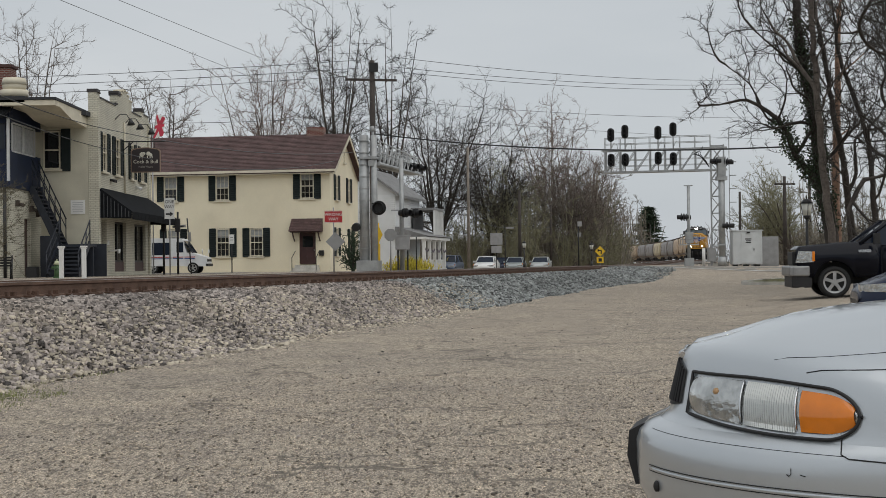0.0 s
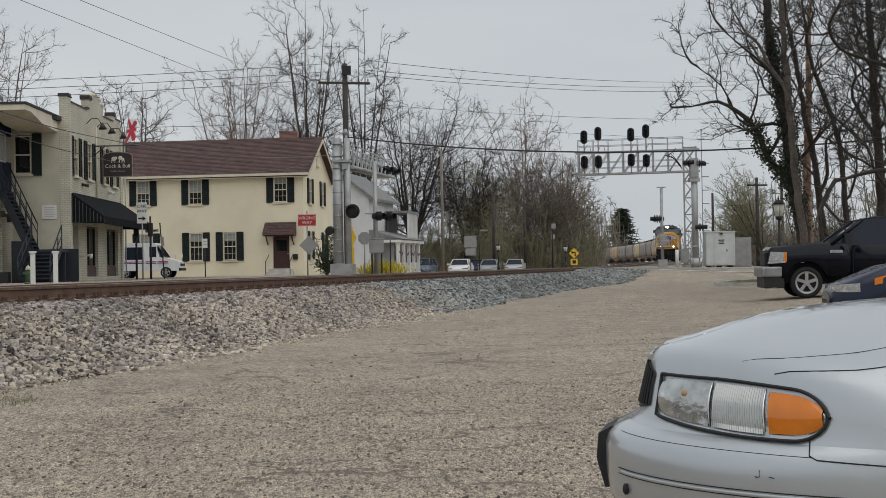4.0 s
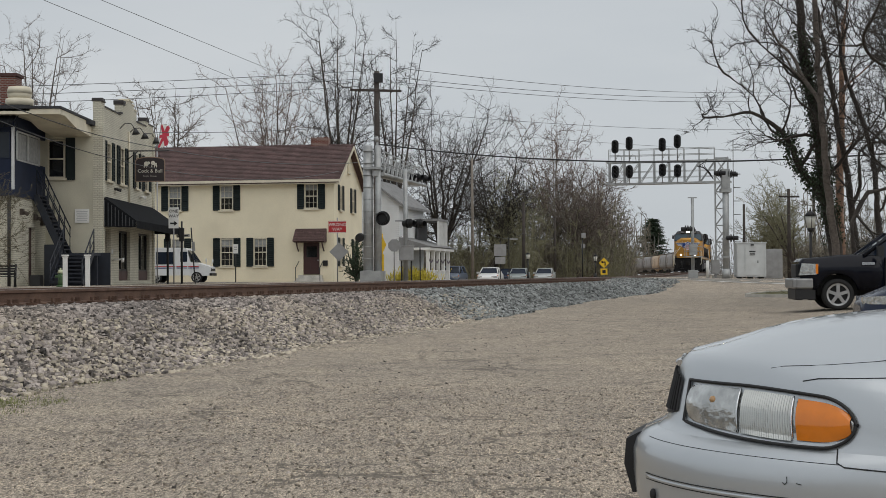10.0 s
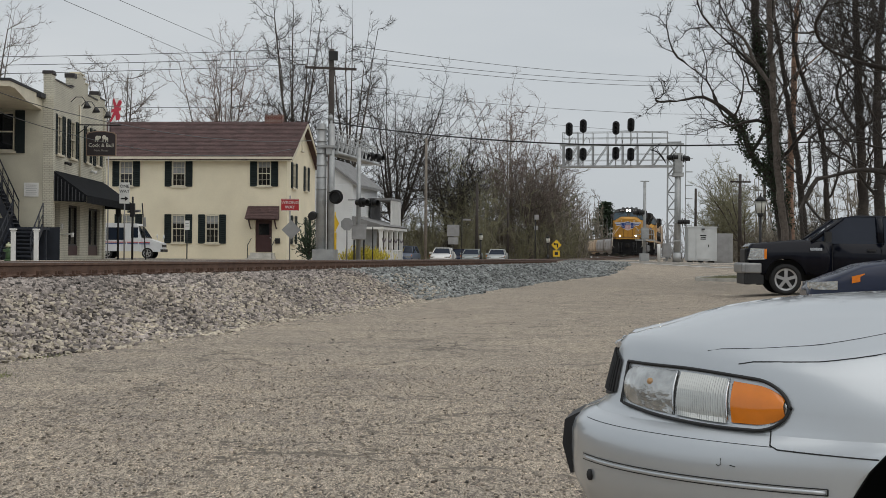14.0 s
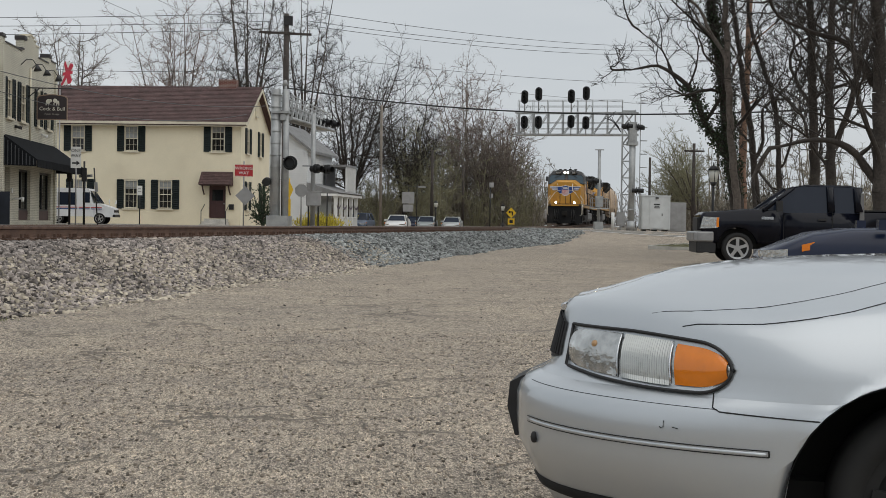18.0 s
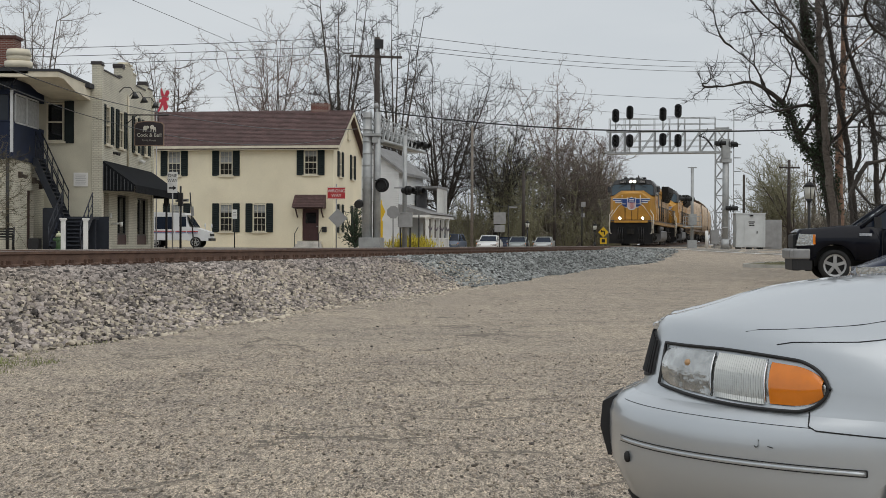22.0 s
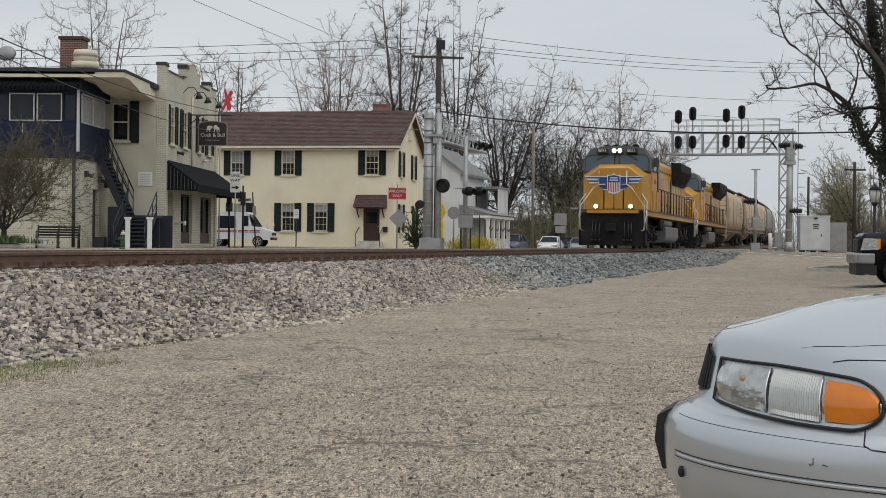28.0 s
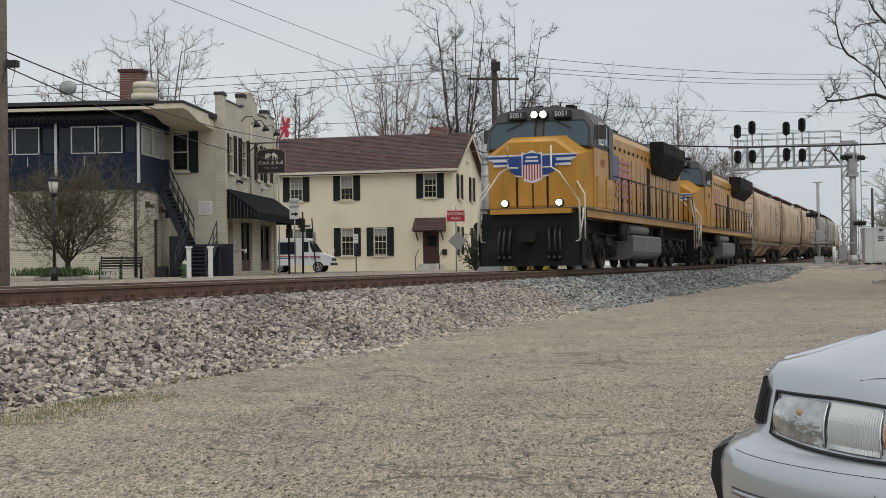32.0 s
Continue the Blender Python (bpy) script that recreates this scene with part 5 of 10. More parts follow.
def wings(parent, y, zc, w, sc=1.0):
    """The winged shield on a nose: flat painted pieces."""
    s = 0.23 * sc
    sh = [(-s, 0.34 * sc), (-s * 0.55, 0.30 * sc), (0, 0.38 * sc), (s * 0.55, 0.30 * sc), (s, 0.34 * sc), (s * 1.2, 0.1 * sc), (s * 1.2, -0.2 * sc), (s * 0.8, -0.31 * sc), (0, -0.36 * sc), (-s * 0.8, -0.31 * sc), (-s * 1.1, -0.14 * sc), (-s * 1.15, 0.1 * sc)]
    sh = sh[::-1]

    def plate(pts, grow, depth, material, name):
        bm = B()
        prism(bm, [(x * (1 + grow), zc + z * (1 + grow)) for x, z in pts], "y", y - depth, y)
        return part(name, bm, material, parent)

    plate(sh, 0.12, 0.010, EMWHITE, "emblem_edge")
    plate(sh, 0.0, 0.014, EMWHITE, "emblem_field")
    bm = B()
    prism(bm, [(-s * 1.05, zc + 0.06 * sc), (s * 1.05, zc + 0.06 * sc), (s * 0.98, zc + 0.31 * sc), (0, zc + 0.35 * sc), (-s * 0.98, zc + 0.31 * sc)], "y", y - 0.018, y)
    part("emblem_chief", bm, BLUE, parent, "blue upper field of the shield")
    for z, w_ in ((0.24, 0.30), (0.15, 0.34)):
        part("emblem_bar", boxed((0, y - 0.011, zc + z * sc, w_ * sc, 0.022, 0.045 * sc)), EMWHITE, parent, "pale bar across the shield")
    for k in range(-3, 4):
        d = 0.345 - abs(k) * 0.02
        box_bm = boxed((k * 0.07 * sc, y - 0.009, zc + (0.06 - d) * sc / 2, 0.034 * sc, 0.018, (d + 0.06) * sc))
        part("emblem_stripe", box_bm, EMRED, parent)
    for sx in (-1, 1):
        for mat_, grow, dep in ((EMWHITE, 0.03, 0.008), (BLUE, 0.0, 0.012)):
            bm = B()
            for j in range(4):
                x0, x1 = s * 1.15, w / 2 - 0.13 * j * sc
                z0 = zc + (0.24 - 0.135 * j) * sc
                h = 0.10 * sc
                if mat_ == BLUE and j < 4:
                    h = 0.072 * sc
                pts = [(x0, z0 - h / 2 - grow), (x1, z0 - h / 2 + 0.02 - grow), (x1 + 0.04, z0 + h / 2 + grow), (x0, z0 + h / 2 + grow)]
                if j > 1:
                    pts = [(x0, z0 - h / 2 - grow), (x0 + (0.5 - 0.12 * j) * sc, z0 - h / 2 - grow), (x0 + (0.62 - 0.12 * j) * sc, z0 + h / 2 + grow), (x0, z0 + h / 2 + grow)]
                pts = [(sx * a, b) for a, b in pts]
                prism(bm, pts if sx > 0 else pts[::-1], "y", y - dep, y)
            if mat_ == BLUE:
                pts = [(sx * s * 1.15, zc - 0.22 * sc), (sx * (s + 0.33 * sc), zc - 0.12 * sc), (sx * (s + 0.4 * sc), zc + 0.2 * sc), (sx * s * 1.15, zc + 0.24 * sc)]
                prism(bm, pts if sx > 0 else pts[::-1], "y", y - dep - 0.002, y)
            part("emblem_wing", bm, mat_, parent, "blue striped wing edged in white" if mat_ == BLUE else "")
    for sx in (-1, 1):
        bm = B()
        for j in range(2):
            z0 = zc + (0.17 - 0.13 * j) * sc
            box(bm, sx * (s + 0.42 * sc + (w / 2 - s - 0.5 * sc) / 2), y - 0.008, z0, w / 2 - s - 0.5 * sc - 0.1 * j, 0.017, 0.04 * sc)
        part("emblem_line", bm, EMWHITE, parent)


def locomotive(number, ge=False, label=""):
    """A wide-nosed diesel engine; y runs back from the face of its cab, z from the rail."""
    e = thing("locomotive", label, "locomotive")
    L0, L1 = -0.9, 19.4
    # frame, deck, pilot
    bm = B()
    box(bm, 0, 9.4, 1.59, 2.9, 19.8, 0.22)
    box(bm, 0, -0.9, 1.64, 2.3, 0.6, 0.14)
    part("deck", bm, YELLOW, e, "yellow side sill under the walkway")
    part("deck_edge", boxed((0, 9.1, 1.72, 3.06, 20.2, 0.05)), LOCOGREY, e)
    part("underframe", boxed((0, 9.0, 1.2, 1.6, 19.0, 0.5)), UNDER, e)
    bm = B()
    prism(bm, [(-1.45, 0.95), (1.45, 0.95), (1.42, 1.6), (-1.42, 1.6)], "y", -1.05, -0.85)
    box(bm, 0, -0.7, 1.2, 2.9, 0.4, 0.8)
    part("pilot_sheet", bm, PILOT, e, "black pilot plate below the nose")
    bm = B()
    prism(bm, [(-1.45, 0.13), (1.45, 0.13), (1.5, 0.95), (-1.5, 0.95)], "y", -1.26, -1.16)
    for sx in (-1, 1):
        prism(bm, [(-1.26, 0.13), (-0.7, 0.16), (-0.7, 0.95), (-1.26, 0.95)], "x", sx * 1.44 - 0.04, sx * 1.44 + 0.04)
    part("snow_plow", bm, PILOT, e, "black steel plow blade")
    bm = B()
    box(bm, 0, -1.3, 0.95, 0.34, 0.5, 0.36, bevel=0.05)
    prism(bm, [(-0.2, -1.85), (0.1, -1.9), (0.24, -1.7), (0.16, -1.5), (-0.2, -1.5)], "z", 0.78, 1.1)
    part("coupler", bm, UNDER, e, "dark knuckle coupler")
    for sx in (-1, 1):
        for dx in (0.55, 0.72, 0.86):
            bm = B()
            pipe(bm, [(sx * dx, -1.1, 1.25), (sx * dx, -1.32, 1.0), (sx * (dx + 0.03), -1.36, 0.55), (sx * dx, -1.3, 0.38)], 0.035)
            rod(bm, (sx * dx, -1.3, 0.42), (sx * dx, -1.36, 0.3), 0.05)
            part("air_hose", bm, BOARD, e)
        bm = B()
        pipe(bm, [(sx * 0.95, -1.2, 0.72), (sx * 1.4, -1.26, 0.82), (sx * 1.5, -1.2, 1.5), (sx * 1.48, -1.1, 1.7)], 0.025)
        part("uncoupling_lever", bm, RAILWHITE, e)
        for i in range(4):
            part("step", boxed((sx * 1.36, -0.65, 0.42 + 0.33 * i, 0.34, 0.55, 0.035)), PILOT, e)
    # nose
    def six(y, w, z0, sh, top, tw):
        return [Vector(v) for v in ((-w, y, z0), (w, y, z0), (w, y, sh), (tw, y, top), (-tw, y, top), (-w, y, sh))]
    bm = B()
    if not ge:
        loft(bm, [six(L0, 1.24, 1.7, 3.14, 3.58, 0.66), six(L0 + 0.1, 1.3, 1.7, 3.2, 3.66, 0.7), six(-0.02, 1.52, 1.7, 3.36, 3.82, 0.8)], smooth=False)
    else:
        loft(bm, [six(L0, 1.15, 1.7, 3.1, 3.4, 0.7), six(L0 + 0.12, 1.25, 1.7, 3.16, 3.48, 0.75), six(-0.02, 1.52, 1.7, 3.4, 3.75, 0.9)], smooth=False)
    nose = part("nose", bm, YELLOW, e, "yellow wide nose with doors")
    for x0, x1, z0, z1 in ((-0.42, 0.42, 1.78, 2.98), (-0.85, -0.46, 1.78, 2.75), (0.46, 0.85, 1.78, 2.75)):
        bm = B()
        box(bm, (x0 + x1) / 2, L0 - 0.012, (z0 + z1) / 2, x1 - x0 - 0.03, 0.03, z1 - z0 - 0.03, bevel=0.01)
        part("nose_door", bm, YELLOW, nose)
    for x in (-0.44, 0.02, 0.44):
        part("door_seam", boxed((x, L0 - 0.03, 2.3, 0.035, 0.012, 1.1)), PILOT, nose)
    wings(nose, L0 - 0.03, 2.88 if not ge else 2.8, 2.5 if not ge else 2.2, 1.12 if not ge else 0.95)
    for sx in (-1, 1):
        bm = B()
        rod(bm, (sx * 0.78, L0 - 0.12, 1.88), (sx * 0.78, L0 + 0.05, 1.88), 0.11, 0.13, 16)
        hl = part("ditch_light", bm, BOARD, e)
        bm = B()
        rod(bm, (sx * 0.78, L0 - 0.135, 1.88), (sx * 0.78, L0 - 0.11, 1.88), 0.085, seg=16)
        part("lens", bm, DITCH if not ge else TANKGREY, hl, "bright ditch lamp lens" if not ge else "")
        bm = B()
        pipe(bm, [(sx * 0.62, L0 - 0.3, 3.45), (sx * 0.62, L0 - 0.32, 2.85), (sx * 0.85, L0 - 0.35, 2.7), (sx * 1.42, L0 - 0.42, 1.9), (sx * 1.46, L0 - 0.5, 0.85)], 0.028)
        pipe(bm, [(sx * 0.35, L0 - 0.2, 2.85), (sx * 0.62, L0 - 0.32, 2.85)], 0.024)
        pipe(bm, [(sx * 1.5, L0 - 0.1, 0.85), (sx * 1.5, L0 - 0.1, 2.1), (sx * 1.15, L0 + 0.1, 2.6)], 0.026)
        part("handrail", bm, RAILWHITE, e, "pale handrail round the nose")
    # cab
    bm = B()
    prism(bm, [(-1.55, 1.7), (1.55, 1.7), (1.55, 3.5), (-1.55, 3.5)], "y", 0.0, 2.5)
    part("cab_side", bm, YELLOW, e, "yellow lower cab")
    bm = B()
    rings = []
    for y, top in ((-0.18, 3.45), (0.12, 4.66), (2.5, 4.66)):
        if top < 4:
            rings.append([Vector((x, y, z)) for x, z in ((-1.55, 3.44), (1.55, 3.44), (1.55, 3.5), (1.3, 3.56), (0.5, 3.58), (-0.5, 3.58), (-1.3, 3.56), (-1.55, 3.5))])
        else:
            rings.append([Vector((x, y, z)) for x, z in ((-1.55, 3.44), (1.55, 3.44), (1.55, 4.1), (1.22, 4.52), (0.5, 4.66), (-0.5, 4.66), (-1.22, 4.52), (-1.55, 4.1))])
    loft(bm, rings, smooth=False)
    cab = part("cab", bm, LOCOGREY, e, "grey upper cab and roof")
    tilt = Matrix.Rotation(-math.atan2(0.30, 1.1), 4, "X")
    for sx in (-1, 1):
        bm = B()
        pane = ((0.12, 3.56), (0.7, 3.56), (1.44, 3.46), (1.45, 4.02), (1.28, 4.23), (0.12, 4.25))
        loft(bm, [[Vector((sx * a, -0.18 + 0.248 * (b - 3.45) - dy, b)) for a, b in pane] for dy in (0.035, 0.0)], smooth=False)
        part("windshield", bm, CABGLASS, cab, "dark cab windscreen pane")
        bm = B()
        for p, q in zip(pane, pane[1:] + pane[:1]):
            rod(bm, (sx * p[0], -0.215 + 0.248 * (p[1] - 3.45), p[1]), (sx * q[0], -0.215 + 0.248 * (q[1] - 3.45), q[1]), 0.024, seg=5)
        rod(bm, (sx * 0.45, -0.07, 4.24), (sx * 0.95, -0.13, 4.0), 0.014, seg=5)
        part("window_seal", bm, BOARD, cab)
        bm = B()
        box(bm, sx * 0.66, -0.07, 4.41, 0.52, 0.2, 0.24, bevel=0.03)
        nb = part("number_board", bm, BOARD, cab, "black number board with white figures")
        letters(number, 0.2, face(sx * 0.66, -0.18, 4.41), EMWHITE, nb, "figures")
        bm = B()
        rod(bm, (sx * 0.13, -0.16, 4.42), (sx * 0.13, 0.1, 4.42), 0.125, seg=16)
        hl = part("headlight", bm, BOARD, cab)
        bm = B()
        rod(bm, (sx * 0.13, -0.18, 4.42), (sx * 0.13, -0.15, 4.42), 0.09, seg=16)
        part("lens", bm, HEADLAMP if not ge else TANKGREY, hl, "bright headlamp lens" if not ge else "")
        for y0, y1 in ((0.55, 1.15), (1.25, 1.85)):
            bm = B()
            box(bm, sx * 1.553, (y0 + y1) / 2, 3.88, 0.03, y1 - y0, 0.55)
            sw = part("side_window", bm, CABGLASS, cab)
            bm = B()
            for y in (y0, y1):
                box(bm, sx * 1.575, y, 3.88, 0.03, 0.05, 0.62)
            for z in (3.58, 4.18):
                box(bm, sx * 1.575, (y0 + y1) / 2, z, 0.03, y1 - y0 + 0.05, 0.05)
            part("window_seal", bm, EMWHITE if sx > 0 and y0 < 1 else BOARD, sw)
        part("cab_door", boxed((sx * 1.56, 2.2, 3.0, 0.04, 0.55, 2.3)), BOARD if not ge else YELLOW, cab)
        # recess is not cut; its shade is put into a dark flat panel
        part("hood_recess", boxed((sx * ((1.1 if ge else 1.02) + 0.03), 11.0, 2.7, 0.03, 0.6, 1.7)), UNDER, e, "dark panel in place of a shaded recess in the hood side")
        letters(number, 0.34, pose(sx * 1.56, 1.15, 3.05, 90, 0, 90 * sx), PINK, e, "figures", "faded red road number on the cab side")
        part("mirror", boxed((sx * 1.7, 0.45, 3.9, 0.22, 0.03, 0.4)), LOCOGREY, cab)
    bm = B()
    for x in (-0.6, -0.2, 0.25, 0.7):
        box(bm, x, 0.9, 4.7, 0.22, 0.5, 0.1)
    rod(bm, (0.2, 1.6, 4.66), (0.2, 1.6, 4.95), 0.02)
    part("roof_gear", bm, UNDER, cab)
    # hood
    hw = 1.02 if not ge else 1.1
    bm = B()
    prism(bm, [(-hw, 1.75), (hw, 1.75), (hw, 4.15), (hw * 0.75, 4.42), (-hw * 0.75, 4.42), (-hw, 4.15)], "y", 2.5, 18.2)
    hood = part("hood", bm, YELLOW, e, "long yellow engine hood")
    part("hood_top", boxed((0, 10.4, 4.46, hw * 1.4, 15.2, 0.1)), LOCOGREY, e)
    for sx in (-1, 1):
        for i in range(17):
            y = 3.1 + i * 0.75
            h = 1.75 if i > 3 else 1.5
            bm = B()
            box(bm, sx * (hw + 0.012), y, 1.85 + h / 2, 0.03, 0.7, h, bevel=0.008)
            door = part("hood_door", bm, YELLOW, e)
            part("door_seam", boxed((sx * (hw + 0.016), y + 0.375, 1.85 + h / 2, 0.03, 0.035, h)), UNDER, e, "dark grimy gap between hood doors")
            if i > 2:
                part("vent_slot", boxed((sx * (hw + 0.02), y, 3.85, 0.02, 0.14, 0.10)), UNDER, e)
            if i in (1, 2, 6, 7):
                for k in range(7):
                    part("louvre", boxed((sx * (hw + 0.03), y, 2.3 + 0.12 * k, 0.015, 0.5, 0.05)), YELLOW, door)
            for z in (2.2, 2.9):
                part("latch", boxed((sx * (hw + 0.035), y + 0.28, z, 0.02, 0.06, 0.12)), UNDER, door)
        for y0, n in ((0.25, 6), (1.5, 5)):
            bm = B()
            box(bm, sx * 1.565, y0 + 0.5, 2.2, 0.04, 0.95, 0.85)
            for k in range(n):
                box(bm, sx * 1.59, y0 + 0.3, 1.95 + 0.09 * k, 0.015, 0.28, 0.04)
                box(bm, sx * 1.59, y0 + 0.7, 1.95 + 0.09 * k, 0.015, 0.28, 0.04)
            part("louvre_box", bm, [YELLOW], e, "yellow louvred equipment box")
        # flag patch: faded stripes on the hood side
        bm = B()
        for k in range(6):
            box(bm, sx * (hw + 0.045), 6.4 + 0.12 * (k % 2), 2.35 + 0.22 * k, 0.012, 2.3, 0.11)
        part("painted_stripes", bm, PINK, e, "faded flag stripes painted on the hood")
        part("painted_field", boxed((sx * (hw + 0.05), 5.3, 3.2, 0.012, 0.9, 0.8)), mat("faded_blue", (0.16, 0.15, 0.24), 0.6, var=0.1, obj=-1), e)
        # radiator and exhaust section
        bm = B()
        if not ge:
            prism(bm, [(sx * 1.0, 3.4), (sx * 1.16, 3.4), (sx * 1.52, 4.15), (sx * 1.5, 4.55), (sx * 1.0, 4.55)], "y", 11.6, 16.6)
        else:
            prism(bm, [(sx * 1.0, 3.5), (sx * 1.15, 3.5), (sx * 1.58, 3.95), (sx * 1.58, 4.55), (sx * 1.0, 4.55)], "y", 12.6, 18.4)
        rad = part("radiator_wing", bm, UNDER, e, "dark flared radiator intake")
        bm = B()
        for k in range(30):
            y = (11.7 if not ge else 12.7) + k * 0.165
            if not ge:
                box(bm, 0, 0, 0, 0.02, 0.03, 0.74, Matrix.Translation((sx * 1.36, y, 3.78)) @ Matrix.Rotation(sx * math.atan2(0.36, 0.75), 4, "Y"))
            else:
                box(bm, sx * 1.59, y, 4.25, 0.02, 0.03, 0.5)
        part("grille_bar", bm, BOARD, rad, kind="stuff")
        # walkway rail
        bm = B()
        pipe(bm, [(sx * 1.48, 2.7, 2.8), (sx * 1.48, 18.6, 2.8)], 0.022)
        part("handrail", bm, BOARD, e)
        for i in range(14):
            y = 2.9 + i * 1.2
            bm = B()
            rod(bm, (sx * 1.48, y, 1.72), (sx * 1.48, y, 2.82), 0.026, seg=6)
            part("stanchion", bm, BOARD, e)
        bm = B()
        pipe(bm, [(sx * 1.48, 18.6, 2.8), (sx * 1.5, 19.3, 1.9), (sx * 1.5, 19.3, 0.7)], 0.028)
        pipe(bm, [(sx * 1.48, 18.0, 2.7), (sx * 1.5, 18.7, 1.8), (sx * 1.5, 18.7, 0.7)], 0.028)
        part("stair_rail", bm, RAILWHITE, e)
        for i in range(4):
            part("step", boxed((sx * 1.36, 19.0, 0.42 + 0.33 * i, 0.34, 0.55, 0.035)), PILOT, e)
        # tanks
        bm = B()
        rod(bm, (sx * 1.22, 6.0, 1.27), (sx * 1.22, 9.2, 1.27), 0.17, seg=14)
        part("air_tank", bm, TANKGREY, e)
    bm = B()
    prism(bm, [(-1.45, 0.55), (-1.4, 0.42), (-1.28, 0.33), (-1.1, 0.28), (1.1, 0.28), (1.28, 0.33), (1.4, 0.42), (1.45, 0.55), (1.45, 1.02), (1.38, 1.08), (-1.38, 1.08), (-1.45, 1.02)], "y", 6.0 if not ge else 6.4, 11.2 if not ge else 11.0)
    part("fuel_tank", bm, TANKGREY, e, "grey dull fuel tank under the frame")
    bm = B()
    for y in (4.8, 5.2, 11.7):
        box(bm, 1.25, y, 1.15, 0.3, 0.35, 0.55, bevel=0.03)
        rod(bm, (1.3, y - 0.1, 0.9), (1.3, y - 0.1, 1.4), 0.12)
    part("underbody_box", bm, UNDER, e)
    bm = B()
    for y in (6.6, 8.2):
        box(bm, 0, y, 4.6, 0.9, 0.7, 0.2)
    rod(bm, (0, 9.6, 4.4), (0, 9.6, 4.8), 0.3, 0.26, 12)
    part("exhaust_stack", bm, UNDER, e)
    loco_truck(e, 2.35)
    loco_truck(e, 15.2)
    return e


TAN = mat("tan_hopper_paint", (0.50, 0.37, 0.25), 0.6, var=0.14, scale=0.8, grain=0.08, obj=-1, stain=(0.22, 0.15, 0.10, 0.55))
TANDARK = mat("hopper_grime", (0.16, 0.12, 0.09), 0.8, var=0.3, scale=1.5, obj=-1)
PALE = mat("pale_hopper_paint", (0.52, 0.44, 0.29), 0.6, var=0.12, scale=0.8, obj=-1, stain=(0.3, 0.25, 0.17, 0.5))
GREYH = mat("grey_hopper_paint", (0.27, 0.255, 0.245), 0.6, var=0.15, scale=0.8, obj=-1, stain=(0.16, 0.15, 0.14, 0.5))


